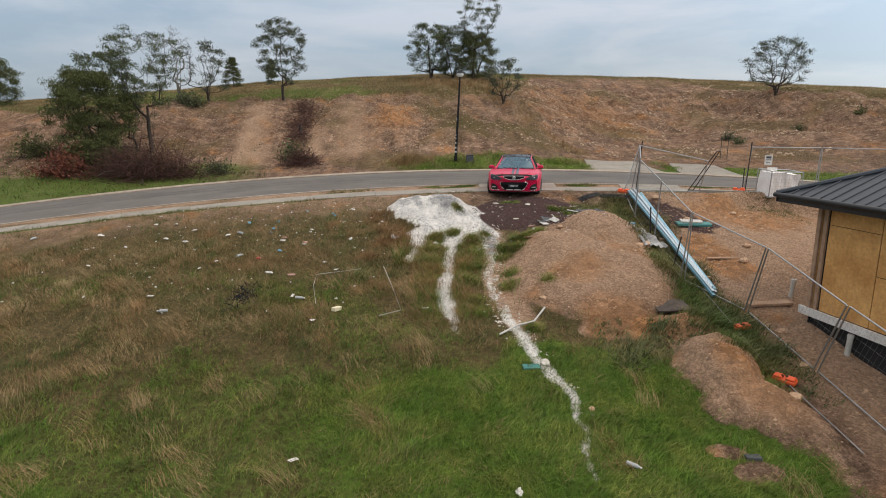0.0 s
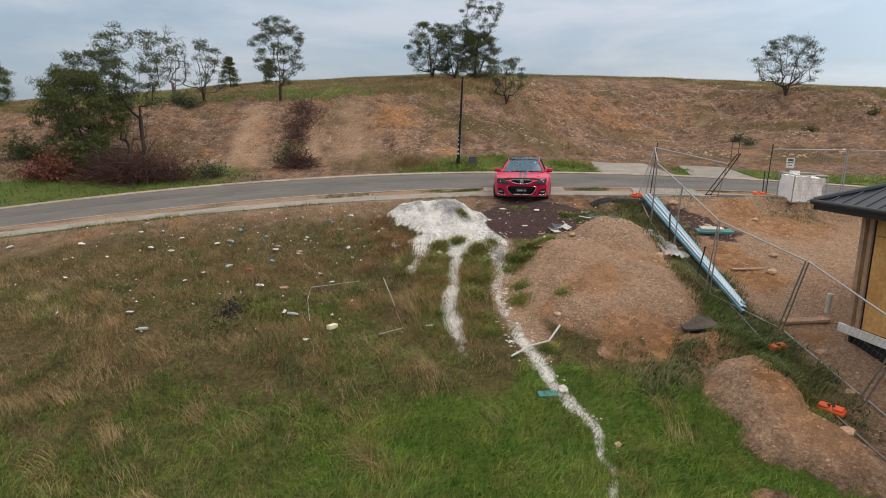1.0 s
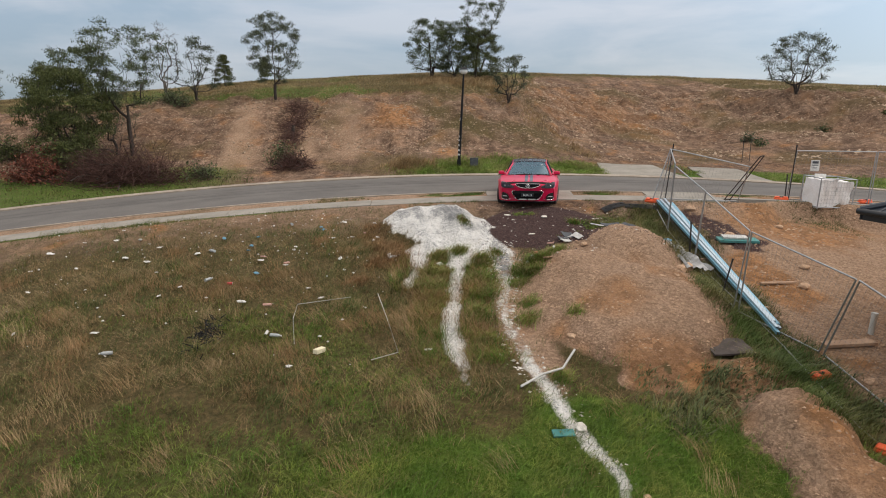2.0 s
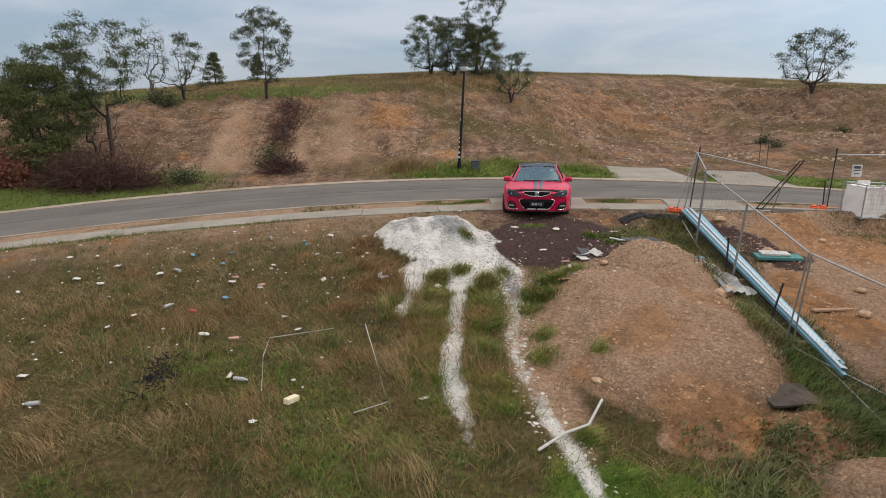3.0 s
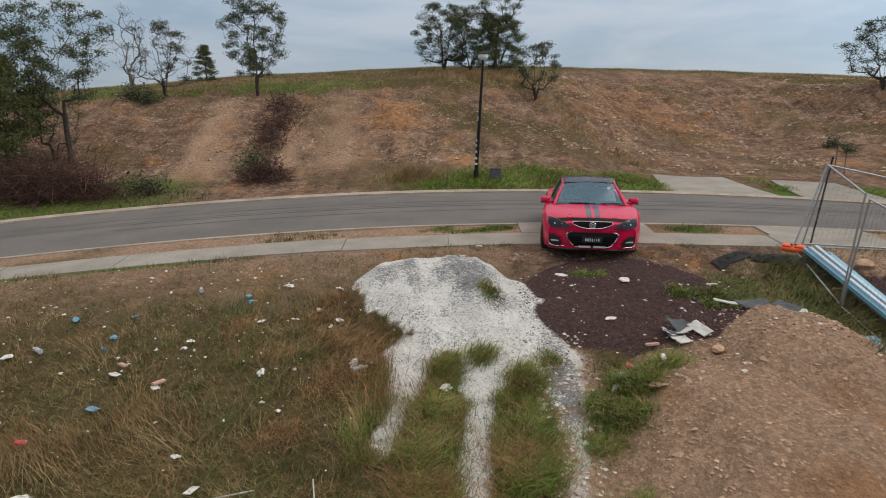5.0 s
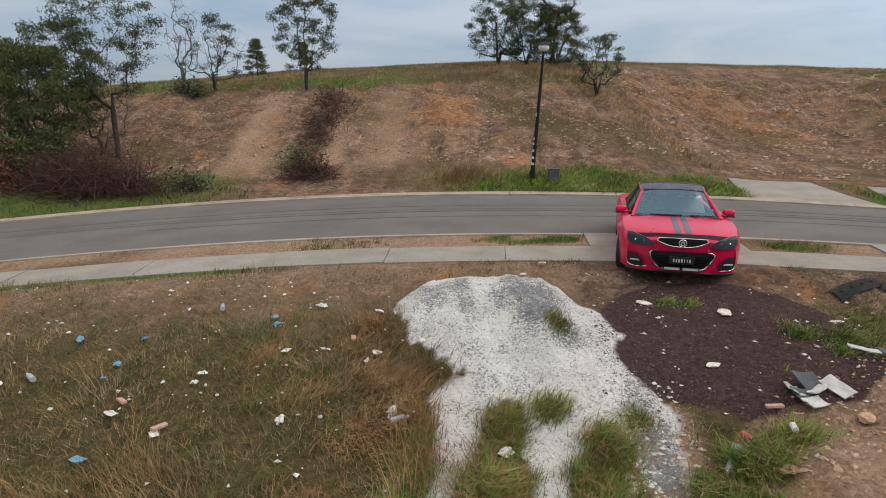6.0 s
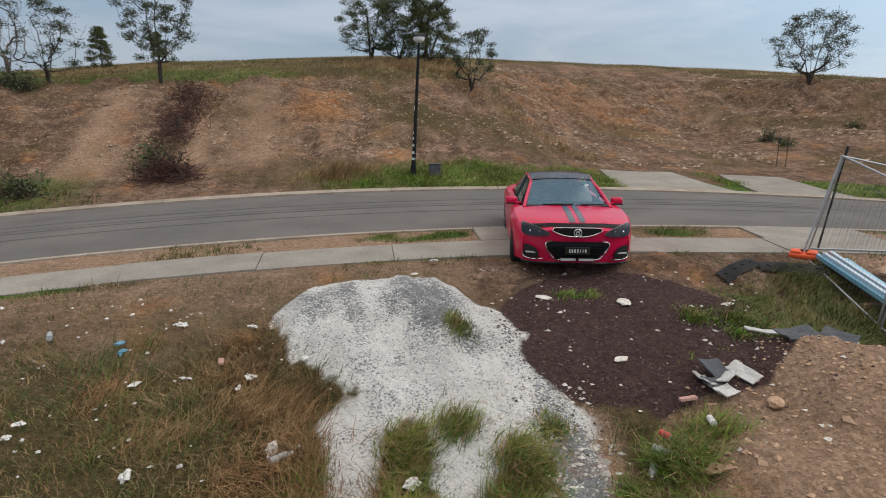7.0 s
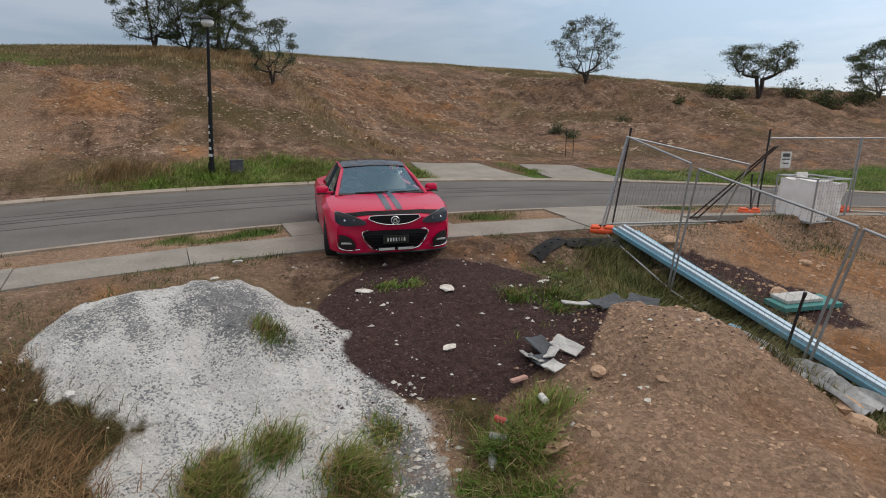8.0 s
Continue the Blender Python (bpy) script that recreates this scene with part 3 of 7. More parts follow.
# bedding shows in the cut hillside alone
ground.data.attributes.new("cutting", "FLOAT", "POINT").data.foreach_set("value", np.asarray(0.85 * step(32, 36, GY), np.float32).ravel())

# ---- road, kerbs and footpath ----


def ribbon(name, s0, s1, lift, mat, x0, x1, n, deep=0.0, rows=3, crown=0.0):
    """A strip that follows the kerb line between two distances from it."""
    xs = np.linspace(x0, x1, n)
    k, slope = kerb_line(xs)
    norm = np.sqrt(1 + slope * slope)
    ss = np.linspace(s0, s1, rows)
    px = xs[:, None] - ss[None, :] * (slope / norm)[:, None]
    py = k[:, None] + ss[None, :] / norm[:, None]
    pz = road_z(px, py) + lift + crown * (1 - ((ss - (s0 + s1) / 2) / ((s1 - s0) / 2)) ** 2)[None, :]
    v = np.stack([px, py, pz], -1).reshape(-1, 3)
    c = (np.arange(n - 1)[:, None] * rows + np.arange(rows - 1)[None, :]).ravel()
    f = np.stack([c, c + rows, c + rows + 1, c + 1], 1)
    if deep:
        m = len(v)
        v = np.concatenate([v, v - (0, 0, deep)])
        rim = [(i * rows, (i + 1) * rows) for i in range(n - 1)] + [((i + 1) * rows + rows - 1, i * rows + rows - 1) for i in range(n - 1)]
        rim += [(j + 1, j) for j in range(rows - 1)] + [((n - 1) * rows + j, (n - 1) * rows + j + 1) for j in range(rows - 1)]
        f = np.concatenate([f, [(b, a, a + m, b + m) for a, b in rim]])
    return v, f


road = sheet("road", *ribbon("road", 0.0, ROAD_WIDE, 0.005, ASPHALT, -60, 45, 200, rows=13, crown=0.05), ASPHALT)
tagged(road, "curving grey asphalt street with faint tyre marks", "road", kind="structure")
MARK = speckled("tyre_mark", (0.062, 0.059, 0.057), (0.112, 0.106, 0.100), 1.4, 0.9, fine=9, relief=0.0)
for s_mid, wide, x0, x1 in ((3.35, 0.11, -40, 30), (4.5, 0.09, -40, 30), (3.75, 0.05, -14, 26), (2.4, 0.05, -9, 10)):
    mark = sheet("tyre_mark", *ribbon("m", s_mid - wide / 2, s_mid + wide / 2, 0.05, MARK, x0, x1, 120, rows=2, crown=0.0), MARK, road)
    for v in mark.data.vertices:
        u = (float(across(v.co.x, v.co.y)) - ROAD_WIDE / 2) / (ROAD_WIDE / 2)
        v.co.z += 0.009 + 0.05 * (1 - u * u) - 0.05

footpath = tagged(empty("footpath"), "weathered grey concrete footpath of poured bays", "footpath", kind="structure")
bay = 2.4
for i in range(-12, 9):
    v, f = ribbon("slab", float(path_edge((i + 0.5) * bay + 0.4)), -VERGE_WIDE, 0.03 + 0.008 * math.sin(i * 2.3), CONCRETE, i * bay - 0.3, (i + 1) * bay - 0.312, 5, deep=0.12)
    sheet("bay", v, f, CONCRETE, footpath, smooth=False)
tagged(sheet("driveway", *ribbon("d", -VERGE_WIDE + 0.012, 0.0, 0.035, CONCRETE, 1.45, 4.5, 8, deep=0.12), CONCRETE, smooth=False),
                   "pale concrete driveway crossover between street and footpath", "driveway", kind="structure")
tagged(sheet("driveway", *ribbon("d", -VERGE_WIDE, -0.0, 0.03, CONCRETE, 7.0, 9.2, 8, deep=0.12), CONCRETE, smooth=False),
                        "pale concrete driveway crossover beside the building site", "driveway", kind="structure")
kerb = tagged(empty("kerb"), "low pale concrete kerbs along the street", "kerb", kind="structure")
for side, s0, s1 in (("far", ROAD_WIDE, ROAD_WIDE + 0.42), ("near", -0.16, 0.0)):
    for i in range(-16, 8):
        v, f = ribbon("k", s0, s1, 0.055 if side == "far" else 0.03, KERBSTONE, i * 3.0, i * 3.0 + 2.985, 5, deep=0.2)
        if side == "far":
            v[2::3, 2][: len(v) // 3] += 0.05
        sheet("kerb_length", v, f, KERBSTONE, kerb, smooth=False)


def apron(corners, name, label):
    """A concrete slab over the rising verge between four corners, given round from the road."""
    (ax, ay), (bx, by), (cx, cy), (dx, dy) = corners
    n = 12
    u, w = np.meshgrid(np.linspace(0, 1, n), np.linspace(0, 1, n), indexing="ij")
    x = (ax + (bx - ax) * u) * (1 - w) + (dx + (cx - dx) * u) * w
    y = (ay + (by - ay) * u) * (1 - w) + (dy + (cy - dy) * u) * w
    z = np.array([max(float(land(a, b)), float(road_z(a, b))) for a, b in zip(x.ravel(), y.ravel())]) + 0.05
    c = (np.arange(n - 1)[:, None] * n + np.arange(n - 1)[None, :]).ravel()
    v = np.stack([x.ravel(), y.ravel(), z], 1)
    f = np.stack([c, c + n, c + n + 1, c + 1], 1)
    rim = [(i, i + 1) for i in range(n - 1)] + [((i + 1) * n, i * n) for i in range(n - 1)] + [((n - 1) * n + i + 1, (n - 1) * n + i) for i in range(n - 1)]
    rim += [(i * n + n - 1, (i + 1) * n + n - 1) for i in range(n - 1)]
    v2 = np.concatenate([v, v - (0, 0, 0.2)])
    f2 = np.concatenate([f, [(a, b, b + n * n, a + n * n) for a, b in rim]])
    return tagged(sheet(name, v2, f2, CONCRETE, smooth=False), label, "driveway", kind="structure")


apron([(7.9, 31.6), (11.9, 30.9), (11.6, 35.9), (8.5, 35.9)], "driveway", "wide pale concrete driveway climbing to the cutting")
apron([(12.5, 30.8), (15.6, 29.6), (15.9, 34.9), (13.4, 35.4)], "driveway", "second pale concrete driveway beside a dirt strip")

# ---- trees ----


def sticks(segments, sides=5):
    """Tapered bars between pairs of places, as arrays; each segment: a, b, radius at a, radius at b."""
    a, c = np.array([s[0] for s in segments], float), np.array([s[1] for s in segments], float)
    r0, r1 = np.array([s[2] for s in segments])[:, None, None], np.array([s[3] for s in segments])[:, None, None]
    way = c - a
    way /= np.linalg.norm(way, axis=1)[:, None] + 1e-9
    side = np.cross(way, np.where(np.abs(way[:, 2:]) > 0.9, (1.0, 0, 0), (0, 0, 1.0)))
    side /= np.linalg.norm(side, axis=1)[:, None]
    up = np.cross(side, way)
    ang = np.linspace(0, 2 * math.pi, sides, endpoint=False)
    ring = np.cos(ang)[None, :, None] * side[:, None, :] + np.sin(ang)[None, :, None] * up[:, None, :]
    v = np.concatenate([a[:, None, :] + ring * r0, c[:, None, :] + ring * r1], 1).reshape(-1, 3)
    k = np.arange(sides)
    one = np.stack([k, (k + 1) % sides, sides + (k + 1) % sides, sides + k], 1)
    f = (np.arange(len(a))[:, None, None] * 2 * sides + one[None]).reshape(-1, 4)
    return v, f


CROWNS = {"round": lambda h: math.sin(math.pi * min(0.08 + 0.88 * h, 1.0)) ** 0.55, "oval": lambda h: math.sin(math.pi * (0.10 + 0.86 * h)) ** 0.8 * (1.08 - 0.30 * h), "umbrella": lambda h: 0.35 + 0.65 * h ** 0.6 if h < 0.82 else 0.95 - 1.8 * (h - 0.82), "cone": lambda h: 1.0 - 0.88 * h}


def tree(name, x, y, tall, spread, trunk, clumps, per, leaf_mat, label, seed, shape="round", clear=0.3, bare=0.1, lean=(0.0, 0.0), size=0.12, bark=None, stems=1, puff=0.34, limp=0.35, fill=0.45):
    """A tapered trunk whose limbs reach out to leaf clumps spread through the crown; each clump is many small leaves.
    bare: share of clumps left as naked twigs; fill: how far in from the crown's rim clumps may sit; limp: how far leaves hang."""
    r = random.Random(seed)
    g = np.random.default_rng(seed)
    top = empty(name, pose(x, y, float(land(x, y)) - 0.08))
    nodes, above = [], []
    places = np.full((4000, 3), 1e4)

    def node(p, parent):
        places[len(nodes)] = p
        nodes.append(Vector(p))
        above.append(parent)
        return len(nodes) - 1

    for st in range(stems):
        last = node((r.uniform(-0.12, 0.12) * (stems > 1), r.uniform(-0.12, 0.12) * (stems > 1), 0), -1)
        a = st * 6.283 / stems + r.uniform(-0.4, 0.4)
        splay = 0.16 * spread * (stems > 1)
        reach = tall * (0.80 if stems == 1 else r.uniform(0.55, 0.78))
        for i in range(1, 9):
            h = i / 8
            last = node((lean[0] * h * h * tall + math.cos(a) * splay * h + r.gauss(0, 0.009 * tall) * h ** 0.5, lean[1] * h * tall + math.sin(a) * splay * h + r.gauss(0, 0.009 * tall) * h ** 0.5, reach * h), last)
    spots = []
    clumps = int(clumps * 1.5)
    for i in range(clumps):
        h = ((i + r.random()) / clumps) ** 0.85
        rad = spread / 2 * CROWNS[shape](h) * (1 - fill * r.random() ** 1.6)
        a = i * 2.39996 + r.uniform(-0.7, 0.7)
        z = tall * (clear + (0.985 - clear) * h) + r.gauss(0, 0.03) * tall
        spots.append(Vector((lean[0] * tall * (z / tall) ** 2 + rad * math.cos(a), lean[1] * z + rad * math.sin(a), min(z, tall * 0.985))))
    spots.sort(key=lambda p: p.z * 0.6 + math.hypot(p.x, p.y))
    tips = []
    for p in spots:
        known = places[: len(nodes)]
        gap = np.linalg.norm(known - np.array(p), axis=1)
        at = int(np.argmin(gap + 1.6 * np.maximum(0.0, known[:, 2] - p.z + 0.55 * gap) + 0.6 * (known[:, 2] < clear * tall * 0.7)))
        a = nodes[at]
        n = 4 if (p - a).length > 0.5 else 2
        last = at
        for i in range(1, n + 1):
            t = i / n
            q = a.lerp(p, t) + Vector((r.gauss(0, 0.03), r.gauss(0, 0.03), 0.10 * (p - a).length * math.sin(math.pi * t) * -0.6)) * (1 if i < n else 0)
            last = node(q, last)
        tips.append(last)
    for tip in list(tips):
        for _ in range(3):
            way = Vector((r.gauss(0, 1), r.gauss(0, 1), r.uniform(-0.2, 1.2))).normalized()
            node(nodes[tip] + way * puff * r.uniform(0.6, 1.3), tip)
    load = [0] * len(nodes)
    for k in range(len(nodes) - 1, -1, -1):
        load[k] = max(load[k], 1)
        if above[k] >= 0:
            load[above[k]] += load[k]
    full = max(load)
    width = [max(trunk * (v / full) ** 0.80, 0.007) for v in load]
    wood = [(nodes[above[k]], nodes[k], min(width[above[k]], width[k] * 1.5), width[k]) for k in range(len(nodes)) if above[k] >= 0]
    sheet("trunk", *sticks(wood, 6), bark or BARK, top)
    if per:
        pts = []
        for tip in tips:
            if r.random() < bare:
                continue
            n, q = int(per * 0.8 * r.uniform(0.5, 1.5)), nodes[tip]
            rx, rz = puff * r.uniform(0.9, 1.7), puff * r.uniform(0.5, 0.85)
            c = g.normal(0, 1, (n, 3))
            c *= (g.random((n, 1)) ** 0.62) / np.linalg.norm(c, axis=1)[:, None]
            c = np.array(q) + c * (rx, rx, rz)
            long = g.normal(0, 1, (n, 3)) + (0, 0, -limp * 3)
            long /= np.linalg.norm(long, axis=1)[:, None]
            wide = np.cross(long, g.normal(0, 1, (n, 3)))
            wide /= np.linalg.norm(wide, axis=1)[:, None] + 1e-6
            ln, wd = g.uniform(0.6, 1.3, (n, 1)) * size, g.uniform(0.12, 0.22, (n, 1)) * size
            pts.append(np.stack([c - long * ln / 2, c + wide * wd, c + long * ln / 2, c - wide * wd], 1).reshape(-1, 3))
        v = np.concatenate(pts)
        sheet("crown", v, np.arange(len(v)).reshape(-1, 4), leaf_mat, top, smooth=False)
    return tagged(top, label, "tree")


tree("gum_tree", -12.1, 46.2, 5.8, 3.9, 0.11, 64, 170, LEAF_GREY, "slender gum tree with a rounded grey-green crown on the hill crest", 3, "round", 0.26, 0.05)
tree("gum_tree", -17.8, 46.3, 4.3, 3.9, 0.09, 44, 150, LEAF_GREY, "many-stemmed small gum tree with half its branches bare", 14, "round", 0.18, 0.55, stems=4)
tree("bare_tree", -20.9, 48.4, 5.4, 2.8, 0.07, 40, 0, LEAF_GREY, "leafless pale tree on the hill crest", 5, "oval", 0.22, 1.0, stems=3, bark=GREY_BARK)
tree("gum_tree", -17.9, 36.8, 7.1, 4.4, 0.11, 78, 120, LEAF, "tall gum tree with a dark bare trunk on the roadside bank", 6, "umbrella", 0.40, 0.12, puff=0.36)
tree("gum_tree", -19.0, 37.4, 4.0, 2.8, 0.07, 30, 40, LEAF_GREY, "thin half-bare tree between denser neighbours", 44, "round", 0.25, 0.4, stems=2)
tree("wattle_tree", -20.9, 37.2, 6.2, 4.2, 0.12, 56, 190, LEAF, "open wattle tree behind a denser neighbour", 7, "round", 0.26, 0.05)
tree("wattle_tree", -20.5, 35.4, 5.3, 4.6, 0.14, 100, 320, LEAF_DARK, "dense dark wattle tree beside a brush heap", 18, "round", 0.12, 0.0, stems=3, puff=0.46, fill=0.75, lean=(-0.05, 0), limp=0.6)
tree("gum_tree", -1.1, 55.2, 4.7, 4.4, 0.12, 66, 200, LEAF, "spreading gum tree with flat leaf layers on the ridge", 9, "round", 0.16, 0.06, stems=3, puff=0.38)
tree("gum_tree", 0.9, 55.0, 4.4, 3.4, 0.10, 50, 220, LEAF, "leafy gum tree in a clump on the ridge", 29, "round", 0.10, 0.05, stems=2, puff=0.38)
tree("gum_tree", 2.9, 54.4, 3.9, 4.0, 0.11, 64, 280, LEAF_DARK, "dense dark gum tree on the ridge", 10, "round", 0.08, 0.0, stems=2, puff=0.40, fill=0.7)
tree("gum_tree", 2.6, 53.8, 6.9, 4.0, 0.12, 42, 130, LEAF, "tall leaning gum tree with an open crown on the ridge", 31, "umbrella", 0.52, 0.12, lean=(0.10, 0.0), puff=0.32)
tree("sapling", 4.45, 45.0, 3.2, 2.7, 0.06, 34, 130, LEAF_GREY, "small sparse tree on the spur of the cutting", 12, "round", 0.22, 0.2, stems=3, puff=0.28)
tree("wattle_tree", 25.85, 47.4, 4.3, 4.7, 0.11, 70, 100, LEAF_GREY, "rounded wattle tree with thin foliage on the crest", 13, "round", 0.22, 0.10, stems=3, puff=0.36)
tree("pine_tree", -18.8, 55.0, 2.6, 2.0, 0.07, 34, 170, LEAF_DARK, "small dark conifer behind the crest", 15, "cone", 0.05, 0.0, puff=0.26)
tree("pine_tree", -16.2, 58.0, 2.2, 1.3, 0.05, 24, 150, LEAF_DARK, "small dark conifer behind the crest", 16, "cone", 0.05, 0.0, puff=0.22)
tree("gum_tree", -37.0, 50.0, 3.9, 4.4, 0.12, 60, 320, LEAF_DARK, "round dense tree on the far crest", 17, "round", 0.08, 0.0, stems=2, puff=0.46, fill=0.8)
tree("gum_tree", -41.5, 52.0, 3.6, 3.8, 0.11, 44, 220, LEAF, "round tree on the far crest", 19, "round", 0.16, 0.05, stems=2, puff=0.42)
tree("wattle_tree", 36.4, 42.2, 3.5, 5.2, 0.15, 44, 240, LEAF_DARK, "flat-topped tree with a forked trunk on the crest", 20, "umbrella", 0.48, 0.22, stems=2, puff=0.46)
tree("gum_tree", 45.0, 39.5, 4.0, 4.6, 0.13, 56, 260, LEAF, "leafy tree at the end of the crest", 21, "round", 0.22, 0.05, stems=2, puff=0.42)

# ---- street lamp ----
BLACK_POLE = plain("black_pole_paint", (0.012, 0.012, 0.013), 0.6, 0.0, 0.0, 0.2)
LAMP_WHITE = plain("lamp_opal", (0.72, 0.72, 0.70), 0.35)
STICKER = plain("pale_stickers", (0.55, 0.55, 0.55), 0.6)
lamp = empty("street_lamp", pose(0.72, 34.4, float(land(0.72, 34.4))))
pole = bmesh.new()
rod(pole, (0, 0, -0.1), (0.23, -0.02, 4.72), 0.085, 0.045, 14)
rod(pole, (0, 0, 0), (0.01, 0, 0.35), 0.11, 0.10, 14)
smooth(part("pole", pole, BLACK_POLE, lamp))
head = bmesh.new()
bmesh.ops.create_uvsphere(head, u_segments=20, v_segments=10, radius=0.2, matrix=pose(0.235, -0.02, 4.86) @ Matrix.Diagonal((1, 1, 0.75, 1)))
smooth(part("globe", head, LAMP_WHITE, lamp, "opal globe"))
cap = bmesh.new()
bmesh.ops.create_cone(cap, cap_ends=True, segments=20, radius1=0.25, radius2=0.10, depth=0.1, matrix=pose(0.24, -0.02, 5.0))
smooth(part("cap", cap, BLACK_POLE, lamp, "dark metal cap"))
for h in (0.55, 0.78, 1.05, 1.3, 1.5, 2.35):
    b = bmesh.new()
    rod(b, (0.0487 * h, 0, h), (0.0487 * (h + 0.11), 0, h + (0.09 if h < 2 else 0.16)), 0.088 - 0.008 * h, 0.087 - 0.008 * h, 14)
    part("sticker", b, STICKER, lamp, "weathered pale sticker band")
tagged(lamp, "slightly leaning black street lamp with a post-top head beside grass", "street lamp")

# ---- the car ----
RED = plain("red_car_paint", (0.57, 0.004, 0.058), 0.28, 0.0, 0.22, 0.3, 3.0, 0.05)
GLOSS_BLACK = plain("gloss_black", (0.010, 0.010, 0.011), 0.18, 0.0, 0.4)
SATIN_BLACK = plain("satin_black_plastic", (0.014, 0.014, 0.015), 0.5)
ROOF_WRAP = plain("dark_roof_wrap", (0.035, 0.040, 0.052), 0.25, 0.0, 0.6)
CHROME = plain("chrome", (0.80, 0.80, 0.82), 0.12, 1.0, 0, 0.5, 8.0, 0.04)
RUBBER = plain("tyre_rubber", (0.018, 0.018, 0.018), 0.85)
DARK_RIM = plain("dark_alloy", (0.16, 0.16, 0.17), 0.28, 0.8)
STRIPE = plain("stripe_grey", (0.035, 0.042, 0.055), 0.3, 0.0, 0.5)
PALE_CLOTH = speckled("pale_seat_cover", (0.50, 0.50, 0.48), (0.64, 0.64, 0.62), 12, 0.9)
LED = plain("led_bar_lens", (0.42, 0.42, 0.41), 0.3)
LAMP_GREY = plain("lamp_housing_grey", (0.13, 0.13, 0.14), 0.35)
GRILLE_BLACK = plain("grille_black", (0.006, 0.006, 0.007), 0.7, 0.0, 0.0, 0.15)
PLATE_INK = plain("plate_pale_ink", (0.50, 0.50, 0.50), 0.5)
FILM = plain("permit_white", (0.75, 0.80, 0.80), 0.5)


def glass(name, tint, ior=2.1, sheen=(0.50, 0.78, 1.0)):
    m = bpy.data.materials.new(name)
    m.use_nodes = True
    nodes, links = m.node_tree.nodes, m.node_tree.links
    nodes.clear()
    o, mix, t, g = (nodes.new("ShaderNode" + k) for k in ("OutputMaterial", "MixShader", "BsdfTransparent", "BsdfGlossy"))
    fr = nodes.new("ShaderNodeFresnel")
    fr.inputs["IOR"].default_value = ior
    t.inputs["Color"].default_value = (*tint, 1)
    g.inputs["Roughness"].default_value = 0.02
    g.inputs["Color"].default_value = (*sheen, 1)
    links.new(fr.outputs[0], mix.inputs[0])
    links.new(t.outputs[0], mix.inputs[1])
    links.new(g.outputs[0], mix.inputs[2])
    links.new(mix.outputs[0], o.inputs["Surface"])
    return m


SCREEN = glass("windscreen_glass", (0.80, 0.90, 0.93), 2.3, (0.48, 0.78, 1.0))
TINTED = glass("tinted_glass", (0.03, 0.033, 0.036), 1.5)
SMOKED = glass("smoked_lens", (0.45, 0.45, 0.47), 1.4, (0.9, 0.92, 0.95))

HALF = 0.945


def interp(v, table):
    return float(np.interp(v, [a for a, _ in table], [b for _, b in table]))


def nose(x, z):
    """How far back the front of the body lies at a width and height."""
    bow = 0.10 * (abs(x) / HALF) ** 2 + 0.34 * (abs(x) / HALF) ** 6
    return interp(z, [(0.18, 0.10), (0.28, 0.035), (0.45, 0.0), (0.62, 0.03), (0.74, 0.07), (0.81, 0.16), (0.88, 0.42)]) + bow


def bonnet(y):
    return interp(y, [(0.10, 0.765), (0.22, 0.805), (0.45, 0.845), (0.8, 0.89), (1.2, 0.93), (1.5, 0.945)])


def tube(bm, points, r, sides=6):
    """One connected round tube through places; a line that ends where it began is closed."""
    pts = [Vector(p) for p in points]
    ring = (pts[0] - pts[-1]).length < 1e-5
    if ring:
        pts = pts[:-1]
    n = len(pts)
    hoops = []
    for i, p in enumerate(pts):
        way = (pts[(i + 1) % n] - pts[i - 1]) if ring or 0 < i < n - 1 else (pts[1] - pts[0] if i == 0 else pts[-1] - pts[-2])
        m = way.to_track_quat("Z", "Y").to_matrix()
        hoops.append([bm.verts.new(p + m @ Vector((r * math.cos(6.28319 * k / sides), r * math.sin(6.28319 * k / sides), 0))) for k in range(sides)])
    for i in range(n if ring else n - 1):
        a, b = hoops[i], hoops[(i + 1) % n]
        s = min(range(sides), key=lambda k: (a[0].co - b[k].co).length)
        for k in range(sides):
            bm.faces.new((a[k], a[(k + 1) % sides], b[(s + k + 1) % sides], b[(s + k) % sides]))
    if not ring:
        bm.faces.new(hoops[0][::-1])
        bm.faces.new(hoops[-1])
    return bm


def nose_patch(columns, off=0.004, back=0.04, rows=4):
    """A raised piece on the nose: columns of (x, z low, z high)."""
    bm = bmesh.new()
    front, rear = [], []
    for x, lo, hi in columns:
        zs = [lo + (hi - lo) * i / rows for i in range(rows + 1)]
        front.append([bm.verts.new((x, nose(x, z) - off, z)) for z in zs])
        rear.append([bm.verts.new((x, nose(x, z) + back, z)) for z in zs])
    for a, b in zip(front, front[1:]):
        for i in range(rows):
            bm.faces.new((a[i], b[i], b[i + 1], a[i + 1]))
    for a, b, ra, rb in zip(front, front[1:], rear, rear[1:]):
        bm.faces.new((a[0], ra[0], rb[0], b[0]))
        bm.faces.new((a[-1], b[-1], rb[-1], ra[-1]))
    for f, r in ((front[0], rear[0]), (front[-1], rear[-1])):
        for i in range(rows):
            try:
                bm.faces.new((f[i], f[i + 1], r[i + 1], r[i]))
            except ValueError:
                pass
    bmesh.ops.recalc_face_normals(bm, faces=bm.faces)
    return bm


